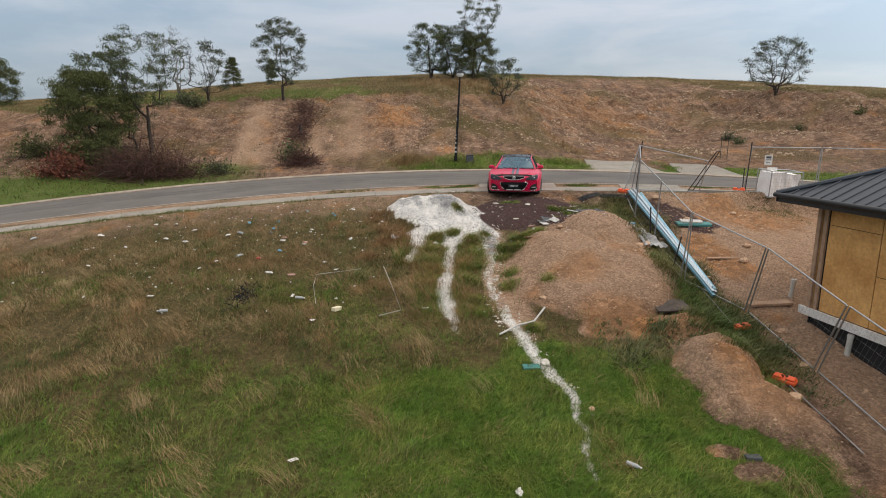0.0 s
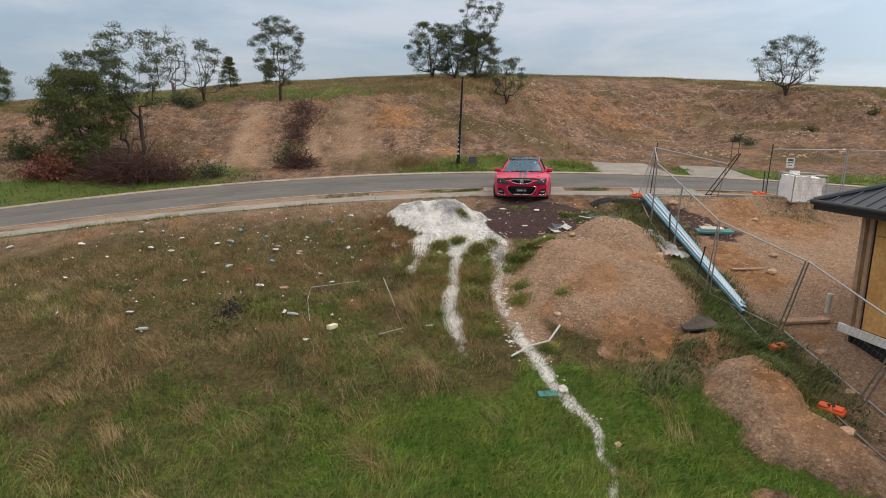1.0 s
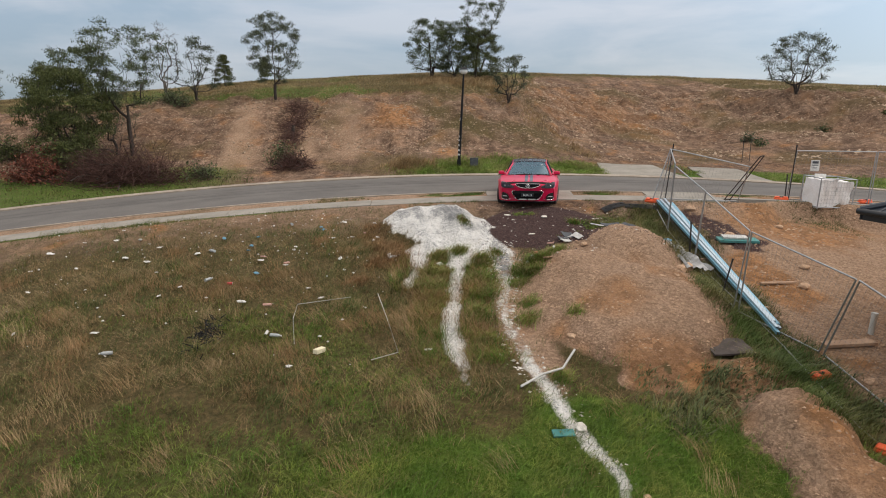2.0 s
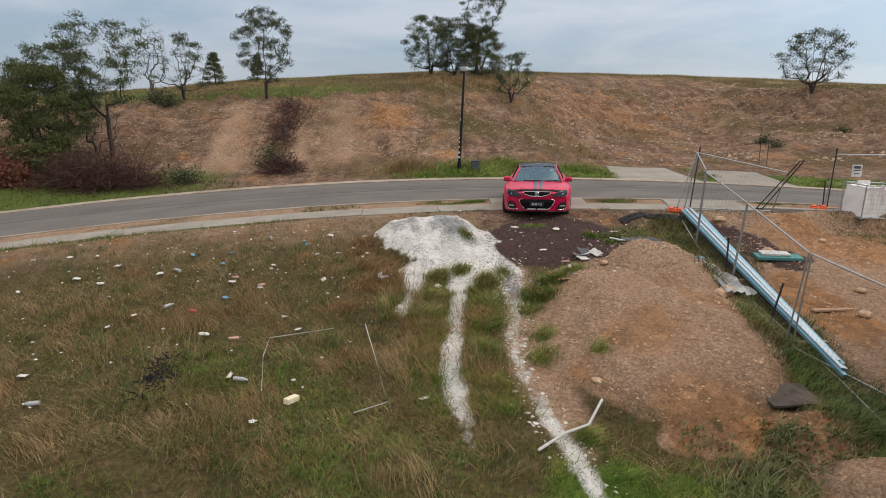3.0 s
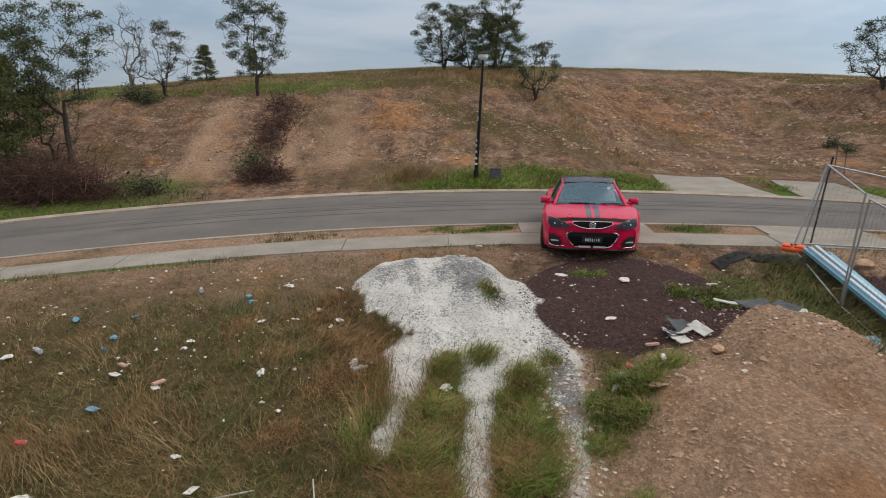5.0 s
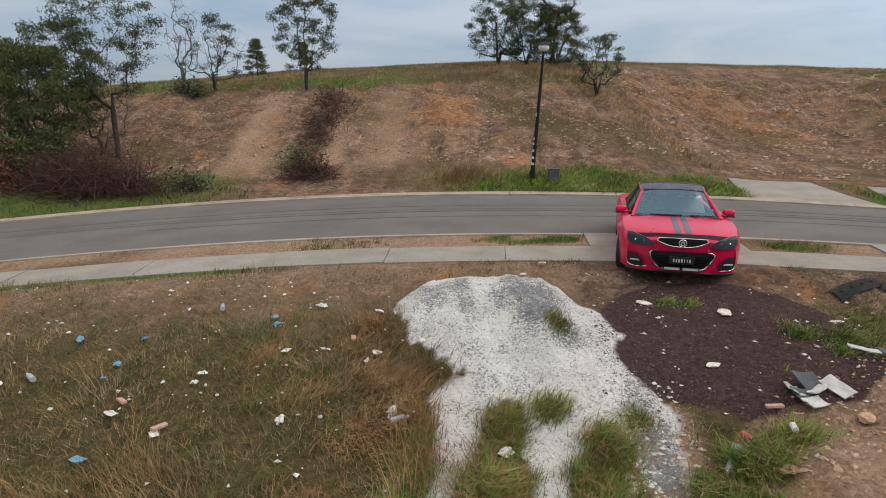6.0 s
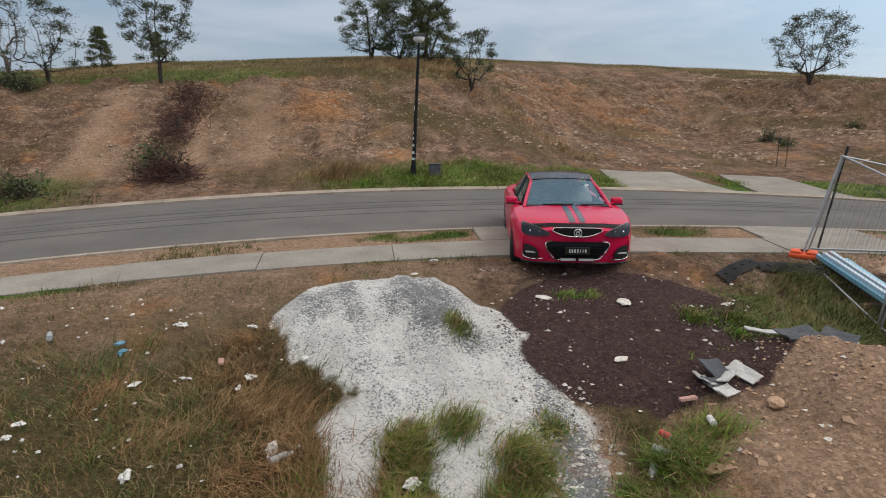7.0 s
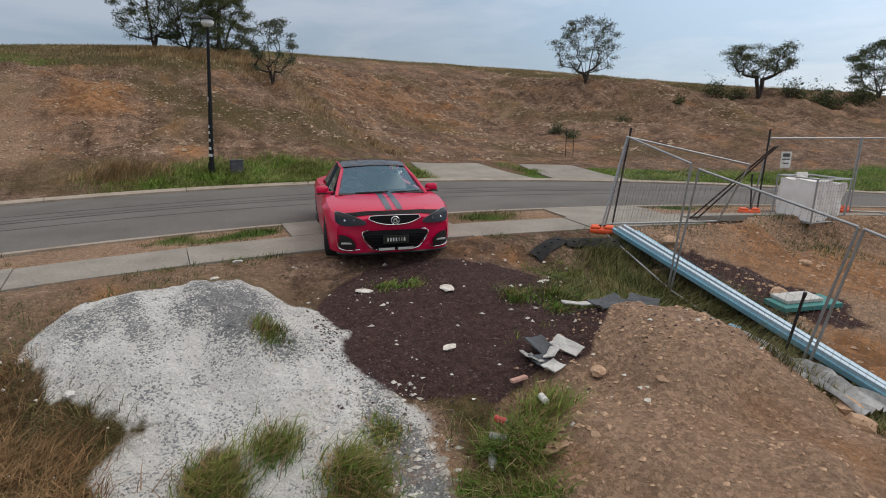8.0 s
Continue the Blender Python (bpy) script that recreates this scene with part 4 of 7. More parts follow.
def skin(x, y):
    """A place on the bonnet: the ring of the body at y, pushed back by the curve of the nose."""
    shoulder = interp(y, [(0, 0.62), (0.2, 0.71), (0.46, 0.78), (1.2, 0.87), (2.5, 0.905)])
    crown = max(interp(y, [(0, 0.70), (0.05, 0.735)]) if y < 0.1 else bonnet(y), shoulder + 0.02)
    wide = interp(y, [(0, 0.80), (0.1, 0.86), (0.34, 0.915), (0.6, 0.935), (0.92, 0.95), (1.5, 0.935)])
    z = shoulder + (crown - shoulder) * interp(abs(x) / wide, [(0, 1.0), (0.45, 0.93), (0.80, 0.62), (0.93, 0.30), (0.985, 0.0)])
    return Vector((x, y + nose(x, min(z, 0.70)) * max(0.0, 1 - y / 1.1) ** 1.5, z))


def both(columns):
    return [[(s * x, a, b) for x, a, b in columns] for s in (-1, 1)]


def make_car():
    car = empty("car")
    # body shell below the waist, lofted from front to rear
    ys = [0.0, 0.05, 0.12, 0.22, 0.34] + [0.46 + 0.07 * i for i in range(15)] + [1.6, 1.9, 2.2, 2.5, 2.8, 3.1, 3.25] + [3.34 + 0.07 * i for i in range(16)] + [4.5, 4.7, 4.84, 4.92, 4.95]
    bm = bmesh.new()
    rings = []
    for y in ys:
        sill = interp(y, [(0, 0.20), (0.3, 0.19), (4.4, 0.20), (4.95, 0.32)])
        for axle in (0.92, 3.86):
            d = abs(y - axle)
            if d < 0.395:
                sill = max(sill, 0.335 + math.sqrt(0.395**2 - d * d) * 0.96)
        wide = interp(y, [(0, 0.80), (0.1, 0.86), (0.34, 0.915), (0.6, 0.935), (0.92, 0.95), (1.5, 0.935), (2.5, 0.93), (3.5, 0.930), (3.9, 0.935), (4.5, 0.91), (4.95, 0.80)])
        shoulder = interp(y, [(0, 0.62), (0.2, 0.71), (0.46, 0.78), (1.2, 0.87), (2.5, 0.905), (3.9, 0.90), (4.7, 0.90), (4.95, 0.84)])
        crown = interp(y, [(0, 0.70), (0.05, 0.735)]) if y < 0.1 else bonnet(y) if y < 1.5 else interp(y, [(1.5, 0.945), (2.5, 0.95), (3.9, 0.99), (4.7, 1.01), (4.92, 0.97), (4.95, 0.90)])
        crown = max(crown, shoulder + 0.02)
        low = min(sill, shoulder - 0.06)
        profile = [(0, low), (wide * 0.75, low), (wide * 0.965, low + 0.005), (wide * 0.99, low + (shoulder - low) * 0.3), (wide, low + (shoulder - low) * 0.62), (wide * 0.985, shoulder - 0.04), (wide * 0.93, shoulder + (crown - shoulder) * 0.30), (wide * 0.80, shoulder + (crown - shoulder) * 0.62), (wide * 0.45, shoulder + (crown - shoulder) * 0.93), (0, crown)]
        if 1.32 < y < 3.9:  # the cabin is open above the waist
            profile[-3:] = [(wide * 0.82, shoulder + 0.012), (wide * 0.78, 0.5), (0, 0.5)]
        ring = []
        for x, z in profile + [(-x, z) for x, z in profile[-2:0:-1]]:
            push = 0.0
            if y < 1.1:
                push = (nose(x, min(z, 0.70)) - 0.0) * max(0.0, 1 - y / 1.1) ** 1.5
            ring.append(bm.verts.new((x, y + push, z)))
        rings.append(ring)
    for a, b in zip(rings, rings[1:]):
        for i in range(len(a)):
            j = (i + 1) % len(a)
            bm.faces.new((a[i], a[j], b[j], b[i]))
    bm.faces.new(rings[0])
    bm.faces.new(rings[-1][::-1])
    bmesh.ops.triangulate(bm, faces=[f for f in bm.faces if len(f.verts) > 4])
    bmesh.ops.recalc_face_normals(bm, faces=bm.faces)
    smooth(part("body", bm, RED, car), 32)
    # greenhouse: waist and roof lines along the length
    roof = [(2.02, 0.53, 1.30), (2.35, 0.55, 1.355), (3.0, 0.54, 1.36), (3.42, 0.50, 1.32)]
    bm = bmesh.new()
    rows = []
    for (y, w, z) in [(2.0, 0.53, 1.298)] + roof[1:]:
        rows.append([bm.verts.new((w * k, y - (0.09 if y < 2.1 else 0.05) * (1 - k * k), z + 0.032 * (1 - k * k))) for k in np.linspace(-1, 1, 11)])
    for a, b in zip(rows, rows[1:]):
        for i in range(10):
            bm.faces.new((a[i], a[i + 1], b[i + 1], b[i]))
    bmesh.ops.solidify(bm, geom=list(bm.faces), thickness=0.03)
    smooth(part("roof", bm, ROOF_WRAP, car, "dark wrapped roof panel"), 50)

    def pane(name, a, b, mat, label, bend=0.0, n=9, crest=0.0):
        """Glass between two lines, each a pair of end points, bowed forward in the middle."""
        g = bmesh.new()
        grid = []
        for j in range(6):
            t = j / 5
            row = []
            for i in range(n):
                k = i / (n - 1)
                p = Vector(a[0]).lerp(a[1], k).lerp(Vector(b[0]).lerp(b[1], k), t)
                p.y -= bend * (1 - (2 * k - 1) ** 2)
                p.z += crest * t * (1 - (2 * k - 1) ** 2)
                row.append(g.verts.new(p))
            grid.append(row)
        for r0, r1 in zip(grid, grid[1:]):
            for i in range(n - 1):
                g.faces.new((r0[i], r0[i + 1], r1[i + 1], r1[i]))
        ob = smooth(part(name, g, mat, car, label))
        ob.visible_shadow = False
        return ob

    screen = pane("windscreen", ((-0.665, 1.28, 0.935), (0.665, 1.28, 0.935)), ((-0.515, 2.02, 1.295), (0.515, 2.02, 1.295)), SCREEN, "clear windscreen", 0.10, crest=0.032)
    pane("rear_window", ((-0.62, 3.98, 1.04), (0.62, 3.98, 1.04)), ((-0.48, 3.42, 1.32), (0.48, 3.42, 1.32)), TINTED, "dark rear window", -0.05)
    for s in (-1, 1):
        pane("side_window", ((s * 0.745, 1.55, 0.93), (s * 0.765, 2.42, 0.945)), ((s * 0.555, 2.08, 1.30), (s * 0.565, 2.44, 1.34)), TINTED, "dark tinted side glass")
        pane("side_window", ((s * 0.765, 2.50, 0.945), (s * 0.75, 3.5, 0.985)), ((s * 0.565, 2.50, 1.34), (s * 0.53, 3.25, 1.33)), TINTED, "dark tinted side glass")
        b = bmesh.new()
        tube(b, [(s * 0.715, 1.18, 0.895), (s * 0.67, 1.40, 1.005), (s * 0.615, 1.66, 1.125), (s * 0.56, 1.90, 1.225), (s * 0.536, 2.06, 1.272), (s * 0.548, 2.35, 1.322), (s * 0.540, 3.0, 1.328), (s * 0.50, 3.42, 1.29), (s * 0.66, 3.98, 1.02)], 0.030, 10)
        smooth(part("pillar", b, RED, car), 60)
        b = bmesh.new()
        tube(b, [(s * 0.767, 2.46, 0.93), (s * 0.568, 2.47, 1.34)], 0.035, 6)
        part("door_post", b, SATIN_BLACK, car)
        b = bmesh.new()
        box(b, (0.20, 0.10, 0.13), (s * 0.90, 1.62, 0.965), (0, 0, s * -8), 0.04)
        box(b, (0.14, 0.05, 0.04), (s * 0.79, 1.60, 0.925), (0, 0, 0), 0.012)
        mirror = smooth(part("side_mirror", b, RED, car, "red wing mirror"), 60)
        b = bmesh.new()
        box(b, (0.20, 0.012, 0.025), (s * 0.90, 1.572, 0.912), (0, 0, s * -8), 0.004)
        part("mirror_base", b, SATIN_BLACK, mirror)
        b = bmesh.new()
        box(b, (0.012, 0.20, 0.022), (s * 0.938, 2.28, 0.83), (0, 0, 0), 0.004)
        part("door_handle", b, RED, car)
    # cabin
    b = bmesh.new()
    box(b, (1.38, 0.50, 0.22), (0, 1.60, 0.82), (0, 0, 0), 0.05)
    part("dashboard", b, SATIN_BLACK, car)
    b = bmesh.new()
    box(b, (1.45, 2.3, 0.06), (0, 2.75, 0.50), (0, 0, 0), 0.01)
    box(b, (1.35, 0.12, 0.62), (0, 3.62, 0.78), (-12, 0, 0), 0.05)
    for s in (-1, 1):
        box(b, (0.03, 2.5, 0.40), (s * 0.70, 2.6, 0.72), (0, 0, 0), 0.01)
    part("cabin", b, SATIN_BLACK, car)
    for s in (-1, 1):
        b = bmesh.new()
        bmesh.ops.create_uvsphere(b, u_segments=20, v_segments=12, radius=1, matrix=pose(s * 0.36, 2.36, 0.84, -14, 0, 0) @ Matrix.Diagonal((0.27, 0.11, 0.36, 1)))
        box(b, (0.52, 0.52, 0.14), (s * 0.37, 2.22, 0.52), (6, 0, 0), 0.05)
        seat = smooth(part("front_seat", b, PALE_CLOTH, car, "front seat in a pale cover"), 60)
        b = bmesh.new()
        box(b, (0.24, 0.10, 0.16), (s * 0.36, 2.44, 1.13), (-10, 0, 0), 0.045)
        smooth(part("headrest", b, SATIN_BLACK, seat, "dark headrest"), 60)
    b = bmesh.new()
    pts = [Matrix.Translation((-0.36, 1.90, 0.95)) @ pose(0, 0, 0, 65) @ Vector((0.185 * math.cos(a), 0.185 * math.sin(a), 0)) for a in np.linspace(0, 2 * math.pi, 25)]
    tube(b, pts, 0.017, 6)
    rod(b, (-0.36, 1.90, 0.95), (-0.36, 1.68, 0.88), 0.05, 0.04, 8)
    box(b, (0.34, 0.03, 0.05), (-0.36, 1.90, 0.95), (-25, 0, 0), 0.01)
    smooth(part("steering_wheel", b, SATIN_BLACK, car), 60)
    b = bmesh.new()
    box(b, (0.22, 0.03, 0.07), (0, 1.99, 1.235), (-8, 0, 0), 0.015)
    part("rear_view_mirror", b, SATIN_BLACK, car)
    for x0, x1 in ((-0.42, 0.10), (0.12, 0.60)):
        b = bmesh.new()
        tube(b, [(x0, 1.235, 0.94), ((x0 + x1) / 2, 1.19, 0.95), (x1, 1.21, 0.952)], 0.011, 6)
        part("wiper", b, SATIN_BLACK, car)
    b = bmesh.new()
    box(b, (1.36, 0.10, 0.02), (0, 1.23, 0.925), (12, 0, 0), 0.006)
    part("cowl", b, SATIN_BLACK, car)
    # permit letter on the screen
    text = bpy.data.curves.new("permit_letter", "FONT")
    text.body, text.size, text.extrude, text.align_x, text.align_y = "P", 0.15, 0.001, "CENTER", "CENTER"
    letter = new("permit_letter", text)
    letter.data.materials.append(FILM)
    letter.parent = screen
    letter.matrix_basis = pose(0.405, 1.765, 1.205, 26.0, 0, 0)
    # bonnet stripes, laid over the bonnet
    for x in (-0.10, 0.055):
        b = bmesh.new()
        rows = []
        for y in np.linspace(0.17, 1.17, 14):
            rows.append([b.verts.new(skin(x + dx, y) + Vector((0, 0, 0.006))) for dx in (0.0, 0.045, 0.09)])
        for r0, r1 in zip(rows, rows[1:]):
            for i in (0, 1):
                b.faces.new((r0[i], r0[i + 1], r1[i + 1], r1[i]))
        smooth(part("bonnet_stripe", b, STRIPE, car, "dark grey racing stripe"))
    # bonnet protector along the leading edge
    b = bmesh.new()
    rows = []
    for x in np.linspace(-0.70, 0.70, 29):
        k = abs(x) / 0.70
        rows.append([b.verts.new(skin(x, y) + Vector((0, -0.012, up))) for y, up in ((0.055 + 0.03 * k, 0.006), (0.075 + 0.035 * k, 0.016), (0.100 + 0.05 * k, 0.026 - 0.010 * k))])
    for r0, r1 in zip(rows, rows[1:]):
        for i in (0, 1):
            b.faces.new((r0[i], r1[i], r1[i + 1], r0[i + 1]))
    bmesh.ops.solidify(b, geom=list(b.faces), thickness=0.008)
    smooth(part("bonnet_protector", b, SATIN_BLACK, car, "smoked black bonnet protector"), 50)
    # upper grille with badge
    grille = part("upper_grille", nose_patch([(x, 0.612 + 0.075 * (abs(x) / 0.35) ** 2.4, 0.725 - 0.004 * (abs(x) / 0.35) ** 2) for x in np.linspace(-0.35, 0.35, 17)], 0.006), GRILLE_BLACK, car)
    b = bmesh.new()
    rim = [(x, 0.604 + 0.085 * (abs(x) / 0.37) ** 2.4) for x in np.linspace(-0.37, 0.37, 21)] + [(0.345, 0.728), (0.2, 0.732), (0.0, 0.733), (-0.2, 0.732), (-0.345, 0.728), (-0.37, 0.689)]
    tube(b, [(x, nose(x, z) - 0.012, z) for x, z in rim], 0.0075, 6)
    smooth(part("grille_trim", b, CHROME, grille, "chrome grille surround"), 60)
    for z in (0.64, 0.665, 0.69):
        b = bmesh.new()
        w = 0.31 if z > 0.65 else 0.20
        tube(b, [(x, nose(x, z) - 0.010, z) for x in np.linspace(-w, w, 9)], 0.004, 4)
        part("grille_bar", b, GRILLE_BLACK, grille)
    b = bmesh.new()
    bmesh.ops.create_cone(b, cap_ends=True, segments=28, radius1=0.060, radius2=0.052, depth=0.022, matrix=pose(0, nose(0, 0.668) - 0.022, 0.664, 90))
    badge = smooth(part("badge", b, GLOSS_BLACK, grille, "round dark badge with a chrome rim"), 40)
    b = bmesh.new()
    tube(b, [(0.056 * math.cos(a), nose(0, 0.668) - 0.034, 0.664 + 0.056 * math.sin(a)) for a in np.linspace(0, 2 * math.pi, 25)], 0.007, 6)
    smooth(part("badge_rim", b, CHROME, badge, "chrome rim"), 60)
    # a raised plain figure on the badge
    b = bmesh.new()
    tube(b, [(0.026 * math.cos(a), nose(0, 0.668) - 0.035, 0.652 + 0.022 * math.sin(a)) for a in np.linspace(0, 2 * math.pi, 15)], 0.007, 5)
    tube(b, [(-0.024, nose(0, 0.668) - 0.035, 0.672), (-0.004, nose(0, 0.668) - 0.037, 0.692), (0.022, nose(0, 0.668) - 0.035, 0.680)], 0.010, 5)
    smooth(part("badge_relief", b, LED, badge, "pale relief"), 60)
    # lower intake
    low = part("lower_grille", nose_patch([(x, 0.25 + 0.20 * max(0, (abs(x) - 0.29) / 0.17) ** 1.1, 0.525 - 0.03 * max(0, (abs(x) - 0.36) / 0.10)) for x in np.linspace(-0.46, 0.46, 21)], 0.006), GRILLE_BLACK, car)
    for s in (-1, 1):
        b = bmesh.new()
        tube(b, [(s * x, nose(x, z) - 0.012, z) for x, z in ((0.37, 0.540), (0.43, 0.530), (0.465, 0.505), (0.468, 0.48), (0.44, 0.41), (0.40, 0.345), (0.36, 0.295), (0.32, 0.262), (0.25, 0.252))], 0.011, 6)
        smooth(part("intake_trim", b, CHROME, low, "chrome intake surround"), 60)
    for z in (0.315, 0.355, 0.395, 0.435, 0.47):
        b = bmesh.new()
        w = 0.27 + (z - 0.28) * 0.75
        tube(b, [(x, nose(x, z) - 0.008, z) for x in np.linspace(-min(w, 0.42), min(w, 0.42), 9)], 0.005, 4)
        part("intake_bar", b, GRILLE_BLACK, low)
    plate = bmesh.new()
    box(plate, (0.372, 0.012, 0.118), (0, nose(0, 0.40) - 0.028, 0.40), (0, 0, 0), 0.004)
    plate = part("number_plate", plate, GLOSS_BLACK, car, "black number plate with pale characters")
    for i in range(7):
        b = bmesh.new()
        box(b, (0.020 if i not in (4, 5) else 0.008, 0.004, 0.052), (-0.115 + 0.039 * i, nose(0, 0.40) - 0.036, 0.40), (0, 0, 0))
        part("plate_bar", b, PLATE_INK, plate, "pale bar")
    for s in (-1, 1):
        b = bmesh.new()
        box(b, (0.245, 0.045, 0.048), (s * 0.135, nose(0, 0.30) - 0.035, 0.268), (0, 0, 0), 0.008)
        bar = part("light_bar", b, SATIN_BLACK, car, "slim driving light bar")
        b = bmesh.new()
        box(b, (0.225, 0.008, 0.034), (s * 0.135, nose(0, 0.30) - 0.060, 0.268), (0, 0, 0), 0.003)
        part("light_bar_lens", b, LED, bar, "pale lens")
    # headlamps and fog recesses
    for cols in both([(0.405, 0.618, 0.650), (0.47, 0.608, 0.690), (0.55, 0.602, 0.722), (0.64, 0.600, 0.752), (0.72, 0.602, 0.776), (0.78, 0.615, 0.786), (0.815, 0.655, 0.775)]):
        housing = part("headlamp", nose_patch(cols, 0.004), LAMP_GREY, car, "smoked headlamp")
        lens = smooth(part("lens", nose_patch(cols, 0.012, 0.0), SMOKED, housing, "smoked lens"))
        s = 1 if cols[0][0] > 0 else -1
        for x in (0.56, 0.68):
            b = bmesh.new()
            bmesh.ops.create_uvsphere(b, u_segments=14, v_segments=8, radius=0.030, matrix=pose(s * x, nose(x, 0.665) + 0.022, 0.665))
            smooth(part("projector", b, CHROME, housing, "chrome projector"))
    for cols in both([(0.56, 0.275, 0.35), (0.61, 0.262, 0.42), (0.68, 0.262, 0.455), (0.74, 0.272, 0.465), (0.775, 0.29, 0.46)]):
        fog = part("fog_recess", nose_patch(cols, 0.003), SATIN_BLACK, car)
        s = 1 if cols[0][0] > 0 else -1
        b = bmesh.new()
        box(b, (0.16, 0.02, 0.026), (s * 0.675, nose(0.675, 0.36) - 0.004, 0.352), (0, 0, s * 14), 0.006)
        part("day_light", b, LED, fog, "clear running light")
        b = bmesh.new()
        tube(b, [(s * x, nose(x, z) - 0.010, z) for x, z in ((0.50, 0.27), (0.56, 0.252), (0.64, 0.245), (0.72, 0.252), (0.77, 0.27), (0.79, 0.30), (0.795, 0.36))], 0.010, 6)
        smooth(part("fog_trim", b, CHROME, fog, "chrome fog lamp trim"), 60)
    b = bmesh.new()
    tube(b, [(x, nose(x, 0.19) + 0.02, 0.185) for x in np.linspace(-0.8, 0.8, 15)], 0.022, 6)
    part("front_lip", b, SATIN_BLACK, car)
    # wheels
    for x, y in ((-0.80, 0.92), (0.80, 0.92), (-0.80, 3.86), (0.80, 3.86)):
        s = 1 if x > 0 else -1
        steer = -9 if y < 2 else 0
        wheel = empty("wheel", pose(x, y, 0.345, 0, 0, steer))
        wheel.parent = car
        b = bmesh.new()
        prof = [(0.345, -0.07), (0.345, 0.07), (0.335, 0.10), (0.30, 0.118), (0.255, 0.115), (0.255, -0.115), (0.30, -0.118), (0.335, -0.10)]
        seg = 40
        ringv = [[b.verts.new((w, r * math.cos(a), r * math.sin(a))) for r, w in prof] for a in np.linspace(0, 2 * math.pi, seg, endpoint=False)]
        for i in range(seg):
            for j in range(len(prof)):
                b.faces.new((ringv[i][j], ringv[i][(j + 1) % 8], ringv[(i + 1) % seg][(j + 1) % 8], ringv[(i + 1) % seg][j]))
        bmesh.ops.recalc_face_normals(b, faces=b.faces)
        smooth(part("tyre", b, RUBBER, wheel), 45)
        b = bmesh.new()
        for i in range(10):
            a = i * math.pi / 5 + (0.16 if i % 2 else -0.16)
            rod(b, (s * 0.105, 0.05 * math.cos(a), 0.05 * math.sin(a)), (s * 0.098, 0.245 * math.cos(a), 0.245 * math.sin(a)), 0.022, 0.016, 6)
        bmesh.ops.create_cone(b, cap_ends=True, segments=20, radius1=0.06, radius2=0.05, depth=0.03, matrix=pose(s * 0.10, 0, 0, 0, 90, 0))
        tube(b, [(s * 0.10, 0.25 * math.cos(a), 0.25 * math.sin(a)) for a in np.linspace(0, 2 * math.pi, 33)], 0.011, 5)
        smooth(part("rim", b, DARK_RIM, wheel, "dark alloy rim"), 60)
        b = bmesh.new()
        bmesh.ops.create_cone(b, cap_ends=True, segments=24, radius1=0.24, radius2=0.24, depth=0.05, matrix=pose(s * 0.02, 0, 0, 0, 90, 0))
        part("brake_disc", b, DARK_RIM, wheel)
        b = bmesh.new()
        box(b, (0.30, 0.74, 0.40), (x * 0.80, y, 0.56), (0, 0, 0), 0.06)
        part("wheel_well", b, SATIN_BLACK, car)
    for s in (-1, 1):
        b = bmesh.new()
        box(b, (0.34, 0.04, 0.14), (s * 0.66, 4.93, 0.84), (0, 0, s * -14), 0.02)
        part("tail_lamp", b, RED, car)
    return car


car = make_car()
car.matrix_basis = pose(2.44, 20.43, 0.085, -0.8, -0.2, -9.3)
tagged(car, "glossy red sedan with dark roof and stripes, parked across footpath", "car")

# ---- building site: temporary fence ----
GALV = plain("galvanised_steel", (0.40, 0.41, 0.42), 0.45, 0.7, 0, 0.5, 14.0, 0.2)
RUSTY = plain("rusty_dark_steel", (0.075, 0.058, 0.050), 0.7, 0.3, 0, 0.4, 9.0, 0.35)
WIRE = plain("fence_wire", (0.23, 0.235, 0.24), 0.5, 0.6)
ORANGE = plain("orange_plastic", (0.80, 0.115, 0.030), 0.5)
PICKET = plain("black_picket", (0.022, 0.018, 0.018), 0.6)
PIPE_BLUE = plain("pale_blue_steel", (0.20, 0.42, 0.54), 0.35, 0.25, 0.2, 0.5, 2.0, 0.15)
PIPE_WHITE = plain("white_zinc_steel", (0.46, 0.55, 0.61), 0.3, 0.35, 0.2, 0.5, 2.0, 0.12)
TEAL = plain("teal_board", (0.055, 0.22, 0.21), 0.6)
TIMBER = speckled("raw_timber", (0.26, 0.16, 0.10), (0.40, 0.27, 0.18), 4, 0.85, fine=12, relief=0.2, depth=0.003, vary=0.15)
PLY = speckled("weathered_plywood", (0.42, 0.205, 0.062), (0.66, 0.380, 0.140), 1.6, 0.75, fine=10, relief=0.15, depth=0.003, vary=0.12)
WHITE_BOARD = speckled("white_trim_board", (0.55, 0.53, 0.50), (0.74, 0.73, 0.70), 3, 0.6, fine=8, relief=0.1, depth=0.002)
ROOFING = plain("charcoal_roofing", (0.042, 0.050, 0.062), 0.4, 0.3, 0.0, 0.5, 1.5, 0.12)
FASCIA = plain("black_fascia", (0.016, 0.017, 0.019), 0.4)
# near-black: painted shade of voids and holes, also wall lining and charred stalks
VOID = plain("void_shade_and_black", (0.012, 0.012, 0.013), 0.8)
PVC = plain("white_pvc", (0.48, 0.47, 0.43), 0.4)
SACK = speckled("white_woven_sack", (0.78, 0.755, 0.72), (0.92, 0.91, 0.90), 2.5, 0.8, fine=30, relief=0.35, depth=0.01)
SHEETING = speckled("grey_plastic_sheet", (0.22, 0.22, 0.22), (0.48, 0.48, 0.47), 4, 0.4, fine=6, relief=0.3, depth=0.01)
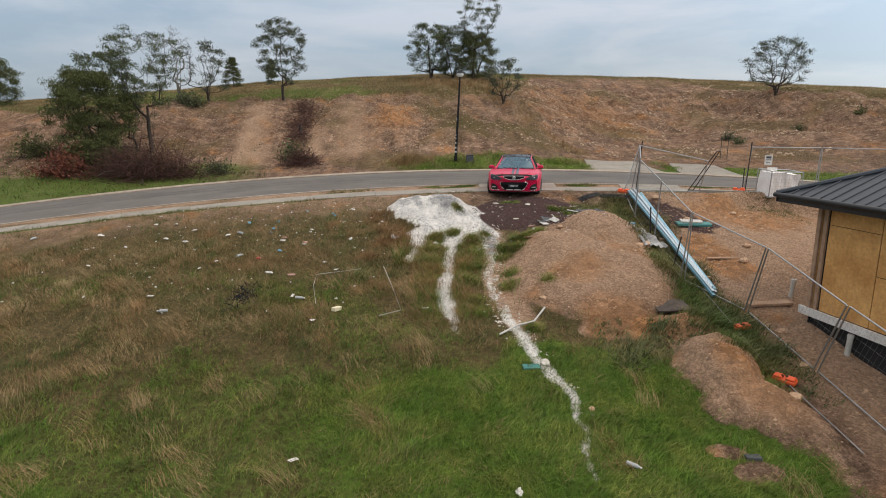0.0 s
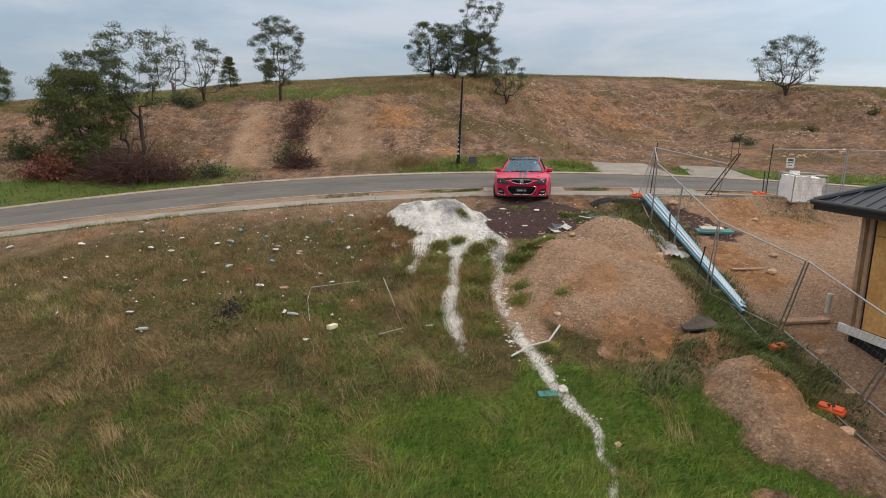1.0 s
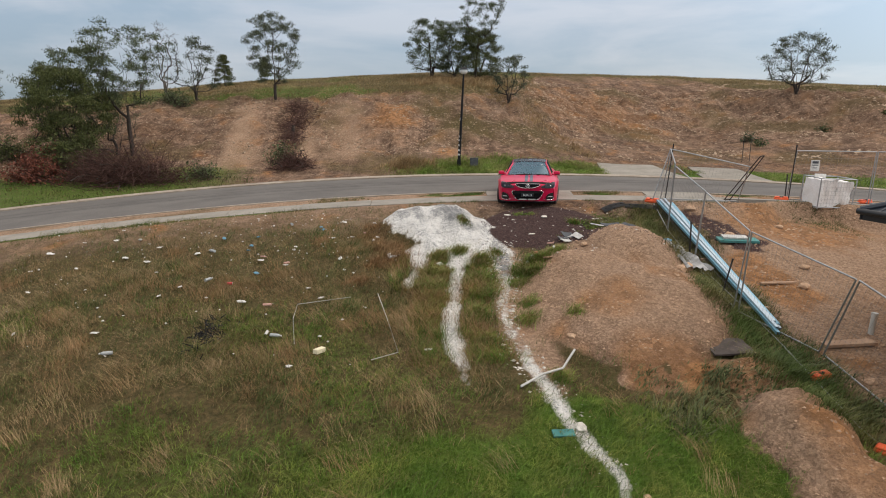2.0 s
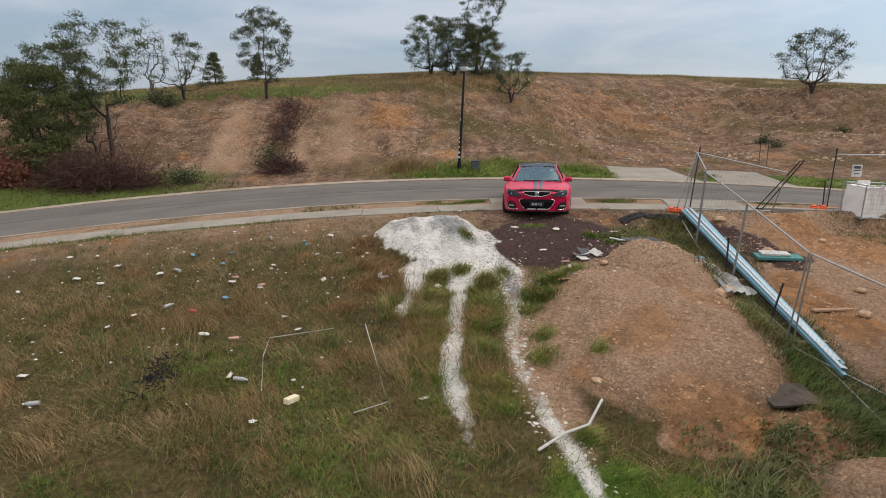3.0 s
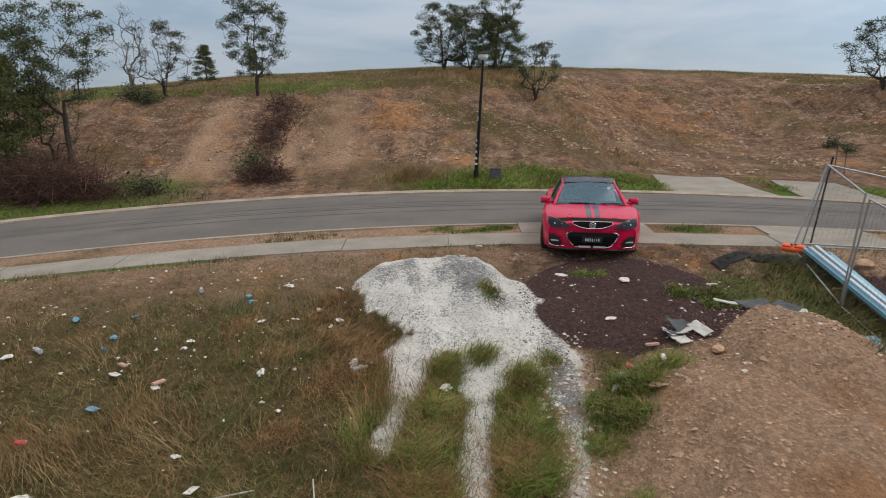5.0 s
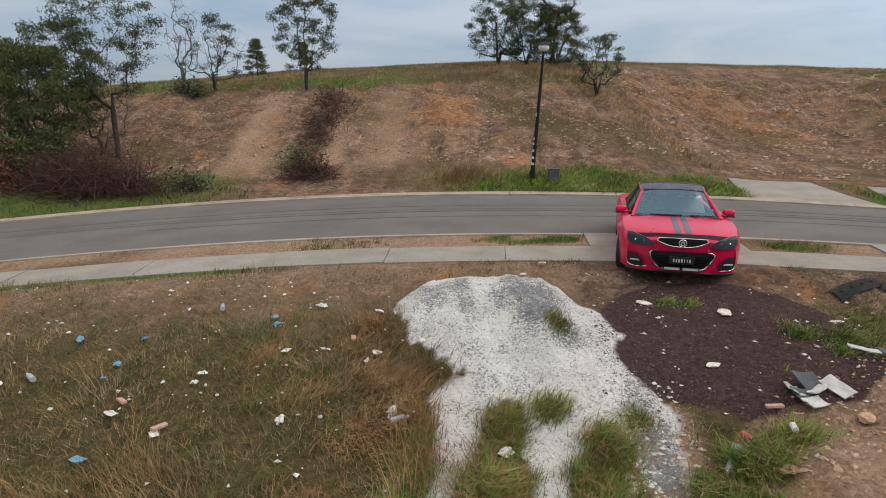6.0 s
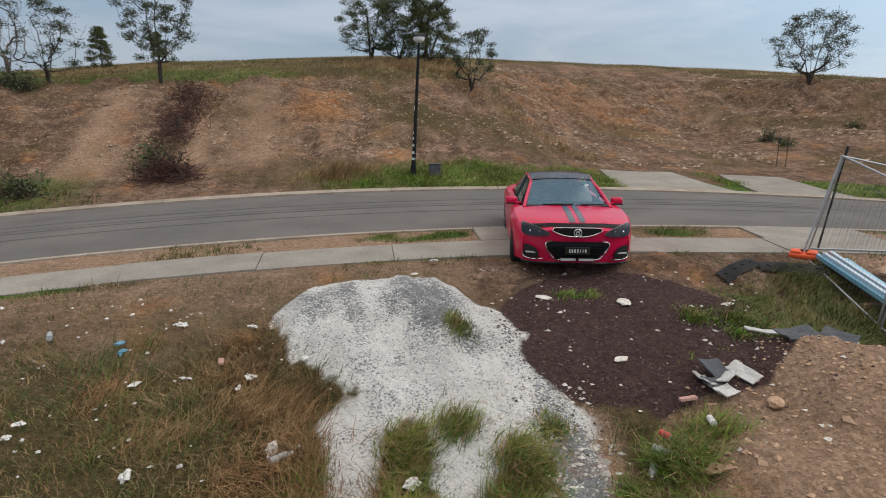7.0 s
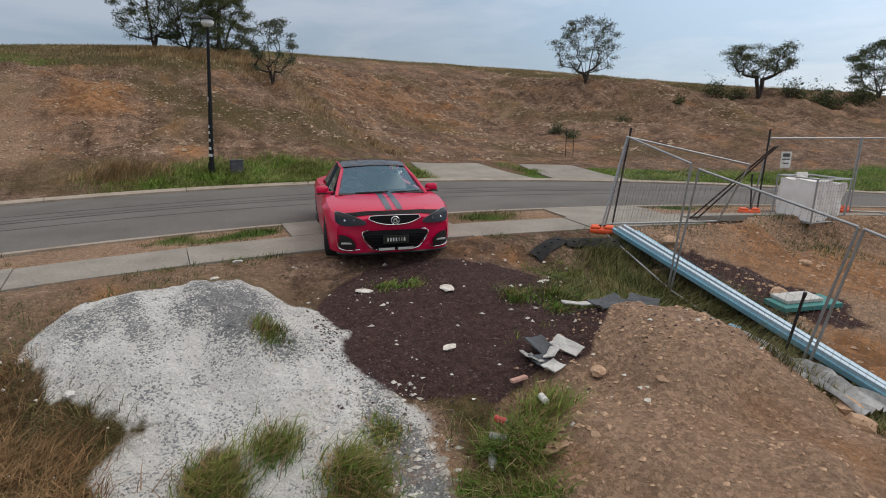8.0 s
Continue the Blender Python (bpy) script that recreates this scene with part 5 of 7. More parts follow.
GREY_SLATE = speckled("dark_grey_offcut", (0.05, 0.055, 0.06), (0.10, 0.105, 0.115), 6, 0.7, fine=6, relief=0.2, depth=0.004)
PALE_OFFCUT = speckled("pale_offcut", (0.42, 0.41, 0.39), (0.60, 0.59, 0.56), 6, 0.7, fine=6, relief=0.2, depth=0.004)
DULL_RUBBER = speckled("dusty_rubber", (0.032, 0.032, 0.035), (0.080, 0.079, 0.079), 6, 0.8, fine=6, relief=0.2, depth=0.004)
MAT_BROWN = speckled("brown_mat", (0.050, 0.040, 0.036), (0.10, 0.082, 0.072), 5, 0.9, fine=20, relief=0.4, depth=0.01)
STONE = speckled("mixed_stone", (0.285, 0.182, 0.115), (0.50, 0.345, 0.230), 5, 0.95, fine=5, relief=0.4, depth=0.01, vary=0.28)
LIME_STONE = speckled("lime_stone", (0.58, 0.555, 0.51), (0.86, 0.835, 0.785), 6, 0.95, fine=5, relief=0.3, depth=0.008, vary=0.15)
SCREE = speckled("scree_stone", (0.25, 0.178, 0.118), (0.46, 0.345, 0.245), 5, 0.95, fine=5, relief=0.4, depth=0.01, vary=0.3)
PALE_STONE = speckled("pale_stone", (0.40, 0.365, 0.315), (0.64, 0.605, 0.55), 6, 0.95, fine=5, relief=0.3, depth=0.008, vary=0.25)
BLUE_STONE = speckled("blue_stone", (0.09, 0.095, 0.105), (0.20, 0.205, 0.22), 9, 0.9, fine=4, relief=0.2, depth=0.004, vary=0.4)
DARK_STONE = speckled("roadbase_stone", (0.05, 0.032, 0.030), (0.14, 0.095, 0.088), 9, 0.95, fine=4, relief=0.3, depth=0.005, vary=0.3)
PAPER = speckled("crumpled_paper", (0.56, 0.54, 0.50), (0.80, 0.78, 0.74), 9, 0.8, fine=4, relief=0.3, depth=0.01)
CARD = speckled("pink_card", (0.46, 0.25, 0.20), (0.62, 0.40, 0.34), 9, 0.8, fine=4)
BLUE_BAG = plain("blue_plastic", (0.12, 0.30, 0.42), 0.45)
RED_CAN = plain("red_can", (0.50, 0.05, 0.05), 0.35)
CLEAR = plain("cloudy_bottle", (0.38, 0.40, 0.40), 0.25)
FOAM = plain("cream_foam", (0.74, 0.66, 0.46), 0.8)


def panel(name, a, b, c, d, label, mesh=True, steel=None):
    """A temporary fence panel between its corners: bottom a, bottom b, top b (c), top a (d)."""
    a, b, c, d = (Vector(p) for p in (a, b, c, d))
    base = (a + b) / 2
    ob = empty(name, Matrix.Translation(base))
    a, b, c, d = (p - base for p in (a, b, c, d))
    for part_name, p, q in (("post", a, d), ("post", b, c), ("top_rail", d, c), ("bottom_rail", a.lerp(d, 0.02), b.lerp(c, 0.02))):
        bm = bmesh.new()
        rod(bm, p, q, 0.016, 0.016, 10)
        smooth(part(part_name, bm, steel or GALV, ob), 60)
    if mesh:
        segs = []
        nu, nv = 24, 7
        for i in range(1, nu):
            segs.append((a.lerp(b, i / nu).lerp(d.lerp(c, i / nu), 0.06), d.lerp(c, i / nu), 0.0016, 0.0016))
        for j in range(1, nv):
            segs.append((a.lerp(d, 0.06 + 0.94 * j / nv), b.lerp(c, 0.06 + 0.94 * j / nv), 0.0016, 0.0016))
        sheet("wire_mesh", *sticks(segs, 3), WIRE, ob)
    return tagged(ob, label, "fence", "temporary fence panels")


def g(x, y, up=0.0):
    return (x, y, ground_at(x, y) + up)


LEANING = "leaning galvanised temporary fence panel with wire mesh"
STANDING = "galvanised temporary fence panel with fine wire mesh"
panel("temporary_fence", g(6.42, 20.95), g(6.28, 19.15), (6.25, 18.88, 1.53), (6.87, 20.93, 1.85), LEANING)
panel("temporary_fence", g(6.26, 19.08), g(6.16, 16.95), (6.07, 16.45, 1.04), (6.19, 18.68, 1.47), STANDING)
panel("temporary_fence", g(6.12, 16.85), g(6.04, 14.55), (6.02, 14.18, 0.50), (6.05, 16.38, 1.03), STANDING)
panel("temporary_fence", g(6.10, 14.45), g(6.92, 12.98), (6.66, 11.92, 0.10), (6.03, 14.12, 0.49), LEANING)
panel("temporary_fence", g(6.96, 12.90), g(7.23, 10.80), (6.86, 9.62, -0.42), (6.68, 11.86, 0.09), LEANING)
panel("temporary_fence", g(7.25, 10.70), g(7.40, 8.3), (7.05, 7.2, -0.90), (6.88, 9.56, -0.43), LEANING)
panel("temporary_fence", g(6.80, 21.30), g(9.0, 20.75), (8.95, 20.13, 1.36), (6.90, 20.93, 1.84), "sagging galvanised temporary fence panel along the footpath")
panel("temporary_fence", g(8.82, 21.25), g(8.98, 21.22), (9.15, 19.78, 1.70), (9.03, 19.76, 1.68), "narrow rusty dark fence frame leaning on its neighbour", mesh=False, steel=RUSTY)
panel("temporary_fence", g(11.05, 21.7), g(13.2, 21.0), (13.2, 20.9, 1.76), (11.05, 21.4, 1.77), "upright galvanised temporary fence panel beside the footpath")
panel("temporary_fence", g(13.25, 20.95), g(15.3, 19.6), (15.3, 19.6, 1.75), (13.25, 20.9, 1.76), "upright galvanised temporary fence panel beside the footpath")


def fence_foot(x, y, turn, tilt=0.0):
    """A moulded plastic block that carries a fence post."""
    ob = empty("fence_weight", pose(x, y, ground_at(x, y), tilt, 0, turn))
    bm = bmesh.new()
    box(bm, (0.42, 0.18, 0.09), (0, 0, 0.045), (0, 0, 0), 0.03)
    box(bm, (0.16, 0.14, 0.05), (-0.11, 0, 0.105), (0, 0, 0), 0.02)
    box(bm, (0.16, 0.14, 0.05), (0.11, 0, 0.105), (0, 0, 0), 0.02)
    smooth(part("block", bm, ORANGE, ob), 50)
    for s in (-0.04, 0.04):
        bm = bmesh.new()
        rod(bm, (s, 0, 0.10), (s, 0, 0.137), 0.024, 0.024, 8)
        part("socket", bm, VOID, ob, "dark post socket")
    return tagged(ob, "orange plastic fence weight on the bare ground", "fence weight", "fence weights")


for x, y, turn, tilt in ((6.40, 20.88, -40, 12), (10.77, 21.5, -30, 5), (6.50, 12.25, 20, 15), (6.42, 10.35, -50, 12), (13.2, 21.1, 10, 0)):
    fence_foot(x, y, turn, tilt)


def star_picket(x, y, top, label="leaning black steel star picket"):
    ob = empty("star_picket", pose(x, y, ground_at(x, y) - 0.1))
    bm = bmesh.new()
    tip = Vector(top) - Vector((x, y, ground_at(x, y) - 0.1))
    for a in (0, 120, 240):
        c, s = math.cos(radians(a)) * 0.016, math.sin(radians(a)) * 0.016
        rod(bm, (c * 0.5, s * 0.5, 0), (tip.x + c * 0.5, tip.y + s * 0.5, tip.z), 0.012, 0.012, 4)
    part("steel", bm, PICKET, ob)
    bm = bmesh.new()
    rod(bm, tip * 0.95, tip * 1.0, 0.021, 0.021, 8)
    part("cap", bm, PICKET, ob)
    return tagged(ob, label, "picket", "star pickets")


star_picket(6.13, 17.15, (5.96, 16.84, 0.25))
star_picket(6.10, 15.25, (6.20, 15.1, -0.28))
star_picket(10.95, 21.6, (11.0, 21.7, 1.0))
star_picket(11.0, 21.5, (11.02, 21.4, 1.95), "upright dark steel picket holding the fence")
star_picket(6.95, 21.3, (6.96, 20.95, 2.0), "dark steel picket at the fence corner")
for x, y in ((17.45, 37.6), (17.83, 37.5)):
    star_picket(x, y, (x, y, float(land(x, y)) + 1.35), "dark steel picket at the foot of the cutting")

# small notice on the fence
notice = empty("notice", pose(11.73, 21.50, 1.30, 90, 0, -15) @ Matrix.Diagonal((1.15, 1.25, 1, 1)))
bm = bmesh.new()
box(bm, (0.22, 0.28, 0.006), (0, 0, 0), (0, 0, 0), 0.002)
board = part("board", bm, PAPER, notice)
for i, (w, h) in enumerate(((0.15, 0.06), (0.16, 0.02), (0.12, 0.02))):
    bm = bmesh.new()
    box(bm, (w, h, 0.004), (0, 0.08 - 0.07 * i, 0.005))
    part("printed_bar", bm, GREY_SLATE, board, "grey bar")
tagged(notice, "small white notice wired to the fence", "notice")

# sacks in a tube cage
cage_at = Matrix.Translation((11.85, 20.95, ground_at(11.7, 20.6) - 0.03)) @ pose(0, 0, 0, 2, 2, 2) @ Matrix.Diagonal((0.86, 1.02, 0.94, 1))
cage = empty("sack_cage", cage_at)
for x in (-0.62, 0.62):
    for y in (-0.42, 0.42):
        bm = bmesh.new()
        rod(bm, (x, y, 0), (x * 1.05, y, 1.0), 0.02, 0.02, 8)
        part("upright", bm, GALV, cage)
for z in (0.05, 0.98):
    for a, b in (((-0.62, -0.42), (0.62, -0.42)), ((0.62, -0.42), (0.62, 0.42)), ((0.62, 0.42), (-0.62, 0.42)), ((-0.62, 0.42), (-0.62, -0.42))):
        bm = bmesh.new()
        rod(bm, (*a, z), (*b, z), 0.018, 0.018, 8)
        part("rail", bm, GALV, cage)
wires = []
for k in range(1, 12):
    x = -0.62 + 1.24 * k / 12
    wires.append(((x, -0.425, 0.05), (x, -0.425, 0.98), 0.0022, 0.0022))
for k in range(1, 7):
    wires.append(((-0.62, -0.425, 0.05 + 0.133 * k), (0.62, -0.425, 0.05 + 0.133 * k), 0.0022, 0.0022))
sheet("wire_mesh", *sticks(wires, 3), WIRE, cage)
tagged(cage, "galvanised tube cage around white rubbish sacks", "cage")


def sack(x, y, w, d, h, turn, seed):
    bm = bmesh.new()
    bmesh.ops.create_cube(bm, size=1)
    bmesh.ops.subdivide_edges(bm, edges=bm.edges, cuts=7, use_grid_fill=True)
    for v in bm.verts:
        n = noise.noise(v.co * 3.1 + Vector((seed, 0, 0))) * 0.10 + noise.noise(v.co * 8 + Vector((seed, 3, 0))) * 0.05
        v.co += v.co.normalized() * n
        v.co.z = (v.co.z + 0.5) * h
        v.co.x *= w * (1 - 0.06 * (v.co.z / h))
        v.co.y *= d
    ob = smooth(part("rubbish_sack", bm, SACK), 60)
    ob.matrix_basis = cage_at @ pose(x, y, 0.03, 0, 0, turn)
    return tagged(ob, "bulging white woven rubbish sack inside a tube cage", "sack", "rubbish sacks")


sack(-0.31, 0, 0.58, 0.76, 0.90, 2, 1)
sack(0.31, 0.02, 0.56, 0.76, 0.86, -2, 5)
bm = bmesh.new()
box(bm, (0.42, 0.03, 0.22), (0, 0, 0.11), (0, 0, 0), 0.01)
box(bm, (0.06, 0.02, 0.05), (0.13, -0.02, 0.14), (0, 0, 0), 0.01)
sheet_ob = part("white_offcut", bm, WHITE_BOARD)
sheet_ob.matrix_basis = cage_at @ pose(-0.28, 0.1, 0.86, -8, 0, 0)
tagged(sheet_ob, "white offcut panel standing in a rubbish sack", "offcut")

# ---- stack of long steel channels ----


def channel(x0, y0, x1, y1, z_up, mat, wide, label):
    a, b = Vector(g(x0, y0, z_up)), Vector(g(x1, y1, z_up))
    ob = empty("steel_channel", look(tuple((a + b) / 2), tuple(b)))
    ln = (b - a).length
    bm = bmesh.new()
    for dx, dy, w, h in ((0, 0, wide, 0.006), (-wide / 2, -0.03, 0.006, 0.06), (wide / 2, -0.03, 0.006, 0.06)):
        box(bm, (w, h, ln), (dx, dy, 0))
    part("section", bm, mat, ob)
    return tagged(ob, label, "steel channel", "stacked steel channels")


for i in range(7):
    o = -0.195 + 0.065 * i
    blue = i in (0, 5, 6)
    channel(6.70 + o, 20.68 - 0.10 * (i % 3) - o * 0.5, 6.52 + o * 0.42, 13.62 + 0.07 * ((i * 5) % 4) + o * 0.6, 0.13 + 0.05 * (i % 2) - 0.03 * (i > 4), PIPE_BLUE if blue else PIPE_WHITE, 0.062,
            "long pale blue steel channel in a stack" if blue else "long white steel channel in a stack")
for y in (19.6, 17.0, 14.6):
    x = 6.61 + (y - 17) * 0.025
    bm = bmesh.new()
    box(bm, (0.55, 0.09, 0.09), (0, 0, 0.03), (0, 0, 4), 0.008)
    ob = part("timber_bearer", bm, TIMBER)
    ob.matrix_basis = pose(*g(x, y))
    tagged(ob, "short timber bearer under the steel channels", "timber", "bearers")


def slab(name, x, y, size, turn, mat, label, cat, tilt=(0, 0), up=0.0, group=""):
    bm = bmesh.new()
    box(bm, size, (0, 0, size[2] / 2), (0, 0, 0), min(size) * 0.12)
    ob = part(name, bm, mat)
    ob.matrix_basis = pose(*g(x, y, up), tilt[0], tilt[1], turn)
    return tagged(ob, label, cat, group)


slab("board", 7.75, 18.05, (1.0, 0.40, 0.07), -9, TEAL, "flat teal board lying on bare earth", "board", (4, 0))
slab("board", 7.70, 18.12, (0.62, 0.32, 0.05), -10, PALE_OFFCUT, "pale sheet offcut on a teal board", "board", (4, 0), 0.075)
slab("plank", 7.75, 15.75, (1.1, 0.12, 0.04), 6, TIMBER, "short rough timber plank on orange earth", "plank")
slab("plank", 7.62, 13.22, (1.0, 0.24, 0.06), 3, TIMBER, "thick pale timber plank on the ground", "plank", (0, -2))
slab("concrete_offcut", 4.85, 8.36, (0.24, 0.12, 0.05), -4, GREY_SLATE, "blue-grey sheet offcut in the grass", "offcut")
slab("corrugated_offcut", 1.73, 10.85, (0.34, 0.16, 0.03), 4, TEAL, "folded grey-green sheet offcut in the grass", "offcut", (10, 0))
slab("white_board", -1.9, 6.6, (0.4, 0.3, 0.02), 20, PAPER, "white board offcut lying in the grass", "board", (8, 4), 0.08)
slab("foam_block", -2.45, 13.0, (0.25, 0.11, 0.09), 62, FOAM, "cream foam block lying in dry grass", "foam block", (0, 6), 0.02)

# worn brown mat humped over the weeds
bm = bmesh.new()
bmesh.ops.create_grid(bm, x_segments=14, y_segments=10, size=0.5)
for v in bm.verts:
    v.co.x *= 0.80
    v.co.y *= 0.55
    v.co.z = 0.02 * math.sin(v.co.x * 5) + 0.03 * noise.noise(v.co * 3) + 0.03
bmesh.ops.solidify(bm, geom=list(bm.faces), thickness=0.035)
mat_ob = smooth(part("foam_mat", bm, MAT_BROWN), 50)
mat_ob.matrix_basis = pose(*g(5.22, 12.98, 0.06), 8, 2, 4)
tagged(mat_ob, "thick worn brown mat lying over weeds", "mat")

# crumpled grey plastic sheet on the mound
bm = bmesh.new()
bmesh.ops.create_grid(bm, x_segments=34, y_segments=12, size=0.5)
for v in bm.verts:
    u, w = v.co.x * 1.5, v.co.y * (0.56 - 0.2 * v.co.x)
    fold = 0.06 * math.sin(w * 42 + 3 * math.sin(u * 3)) * (1 - abs(v.co.x)) + 0.10 * noise.noise(Vector((u * 2.2, w * 4, 2)))
    v.co = Vector((u, w, 0.10 + fold))
bmesh.ops.solidify(bm, geom=list(bm.faces), thickness=0.006)
ob = smooth(part("plastic_sheet", bm, SHEETING), 70)
ob.matrix_basis = pose(*g(5.76, 16.62, 0.0), 10, -12, 96)
tagged(ob, "crumpled grey plastic sheet on the dirt mound", "plastic sheet")
bm = bmesh.new()
box(bm, (0.26, 0.14, 0.05), (0, 0, 0.05), (8, 0, 0), 0.015)
ob = part("blue_wrapper", bm, BLUE_BAG)
ob.matrix_basis = pose(*g(5.62, 17.45), 0, 0, 20)
tagged(ob, "blue plastic wrapper beside a plastic sheet", "wrapper")

# broken offcuts at the edge of the mound


def scrap(name, x, y, size, turn, mat, label, cat, tilt, up, group):
    """A thin sheet with a curl, torn a little at its rim."""
    bm = bmesh.new()
    bmesh.ops.create_grid(bm, x_segments=6, y_segments=4, size=0.5)
    for v in bm.verts:
        n = noise.noise(v.co * 3 + Vector((x * 7, y * 5, 0)))
        v.co.z = 0.16 * size[0] * (v.co.x ** 2 + 0.5 * n * abs(v.co.x)) + 0.012 * n
        v.co.x *= size[0] * (1 + 0.04 * n)
        v.co.y *= size[1] * (1 + 0.06 * n)
    bmesh.ops.solidify(bm, geom=list(bm.faces), thickness=size[2])
    ob = part(name, bm, mat)
    ob.matrix_basis = pose(*g(x + 0.12 * (x < 4), y, up), tilt[0], tilt[1], turn)
    return tagged(ob, label, cat, group)


r = random.Random(5)
for x, y, w, d, turn, tilt, mat in ((2.80, 17.62, 0.36, 0.14, 78, 24, PALE_OFFCUT), (3.03, 17.78, 0.34, 0.28, 25, 26, GREY_SLATE), (3.02, 17.56, 0.26, 0.12, 40, -18, PALE_OFFCUT), (3.25, 17.62, 0.34, 0.17, -68, 24, PALE_OFFCUT), (2.90, 17.36, 0.28, 0.15, 30, 14, PALE_OFFCUT), (2.84, 17.50, 0.22, 0.16, 10, 20, GREY_SLATE),
                                (4.40, 18.22, 0.55, 0.26, 15, 8, GREY_SLATE), (4.78, 18.05, 0.36, 0.26, -50, 14, GREY_SLATE), (4.25, 18.42, 0.7, 0.10, -8, 5, PALE_OFFCUT), (4.85, 18.36, 0.45, 0.14, 4, 6, PALE_OFFCUT), (5.12, 18.30, 0.32, 0.38, -10, 24, PALE_OFFCUT), (5.26, 18.12, 0.34, 0.12, -12, 0, PALE_OFFCUT)):
    dark = mat is GREY_SLATE
    scrap("cladding_scrap", x, y, (w, d, 0.013), turn, mat, "dark grey cladding offcut dumped on the mound" if dark else "pale cladding offcut dumped on the mound", "offcut", (tilt, tilt * 0.4), 0.05 + 0.03 * r.random(), "dumped offcuts")


def speed_hump(x, y, ln, turn, label):
    """A strip of black rubber with rows of holes."""
    ob = empty("rubber_strip", pose(*g(x, y), 0, 0, turn))
    c, sn = math.cos(radians(turn)), math.sin(radians(turn))
    bm = bmesh.new()
    rows = []
    for i in range(13):
        u = -ln / 2 + ln * i / 12
        z = 0.035 * math.cos(u / ln * 2.6)
        rows.append([bm.verts.new((u, w, z + h + 0.02 + ground_at(x + u * c - w * sn, y + u * sn + w * c) - ground_at(x, y))) for w, h in ((-0.12, 0), (-0.06, 0.028), (0.06, 0.028), (0.12, 0))])
    for a, b in zip(rows, rows[1:]):
        for i in range(3):
            bm.faces.new((a[i], b[i], b[i + 1], a[i + 1]))
    bmesh.ops.solidify(bm, geom=list(bm.faces), thickness=0.02)
    body = smooth(part("rubber", bm, DULL_RUBBER, ob), 50)
    for i in range(4):
        bm = bmesh.new()
        u = -ln * 0.36 + ln * 0.24 * i
        up = 0.05 + 0.035 * math.cos(u / ln * 2.6) + ground_at(x + u * c, y + u * sn) - ground_at(x, y)
        rod(bm, (u, 0, up - 0.01), (u, 0, up + 0.004), 0.03, 0.03, 10)
        part("bolt_hole", bm, VOID, body)
    return tagged(ob, label, "rubber strip", "rubber strips")


speed_hump(5.12, 20.62, 0.8, 24, "black rubber strip with bolt holes on the grass")
speed_hump(5.98, 20.55, 1.0, -14, "arched black rubber strip with bolt holes")

# ---- unfinished house ----
house = empty("house", pose(8.05, 12.5, 0, 0, 0, 11.8))
W_IN, LONG_S = 9.0, 10.0
Z0, Z1 = -1.38, 0.90


def hpart(name, size, at, mat, parent=None, label="", bevel=0.0):
    bm = bmesh.new()
    box(bm, size, at, (0, 0, 0), bevel)
    return part(name, bm, mat, parent or house, label)


hpart("wall", (0.10, LONG_S, Z1 - Z0 + 0.1), (0.08, -LONG_S / 2, (Z0 + Z1) / 2), VOID, label="dark wall behind plywood sheets")
hpart("wall", (W_IN, 0.10, Z1 - Z0 + 0.1), (W_IN / 2, -0.05, (Z0 + Z1) / 2), PLY, label="end wall of plywood")
hpart("wall", (0.10, LONG_S, Z1 - Z0 + 0.1), (W_IN, -LONG_S / 2, (Z0 + Z1) / 2), PLY)
hpart("wall", (W_IN, 0.10, Z1 - Z0 + 0.1), (W_IN / 2, -LONG_S, (Z0 + Z1) / 2), PLY)
side = hpart("corner_post", (0.09, 0.09, Z1 - Z0), (0.0, -0.045, (Z0 + Z1) / 2), TIMBER, label="raw timber corner stud")
hpart("corner_post", (0.045, 0.09, Z1 - Z0), (-0.006, -0.20, (Z0 + Z1) / 2), TIMBER)
for k in range(8):
    y = -0.28 - 1.2 * k
    split_z = 0.52 if k % 2 == 0 else -0.30
    for z_lo, z_hi in ((Z0 + 0.03, split_z - 0.006), (split_z + 0.006, Z1)):
        hpart("plywood_sheet", (0.018, 1.185, z_hi - z_lo), (0.012 + 0.004 * (k % 2), y - 0.6, (z_lo + z_hi) / 2), PLY, bevel=0.003)
hpart("base_trim", (0.06, LONG_S + 0.1, 0.17), (-0.05, -LONG_S / 2 + 0.12, Z0 - 0.06), WHITE_BOARD, label="dirty white base board")
# opaque black sheets stand in for the deep shade below the floor
hpart("underfloor_shade", (0.04, LONG_S, 1.0), (0.06, -LONG_S / 2, Z0 - 0.62), VOID, label="black sheet standing in for the shade under the floor")
hpart("underfloor_shade", (W_IN, 0.04, 1.0), (W_IN / 2, -0.06, Z0 - 0.62), VOID)
hpart("fascia", (0.03, LONG_S + 1.5, 0.17), (-0.42, -LONG_S / 2, 0.98), FASCIA, label="black metal fascia")
hpart("fascia", (W_IN + 0.9, 0.03, 0.17), (W_IN / 2, 0.76, 0.98), FASCIA)
hpart("soffit", (0.50, LONG_S + 1.4, 0.02), (-0.18, -LONG_S / 2, 0.905), FASCIA)
hpart("soffit", (W_IN, 0.8, 0.02), (W_IN / 2, 0.36, 0.905), FASCIA)
for a, b in (((-0.47, 0.80), (-0.47, -LONG_S - 0.7)), ((-0.47, 0.80), (W_IN + 0.45, 0.80))):
    bm = bmesh.new()
    rod(bm, (*a, 1.05), (*b, 1.05), 0.055, 0.055, 10)
    smooth(part("gutter", bm, FASCIA, house), 60)
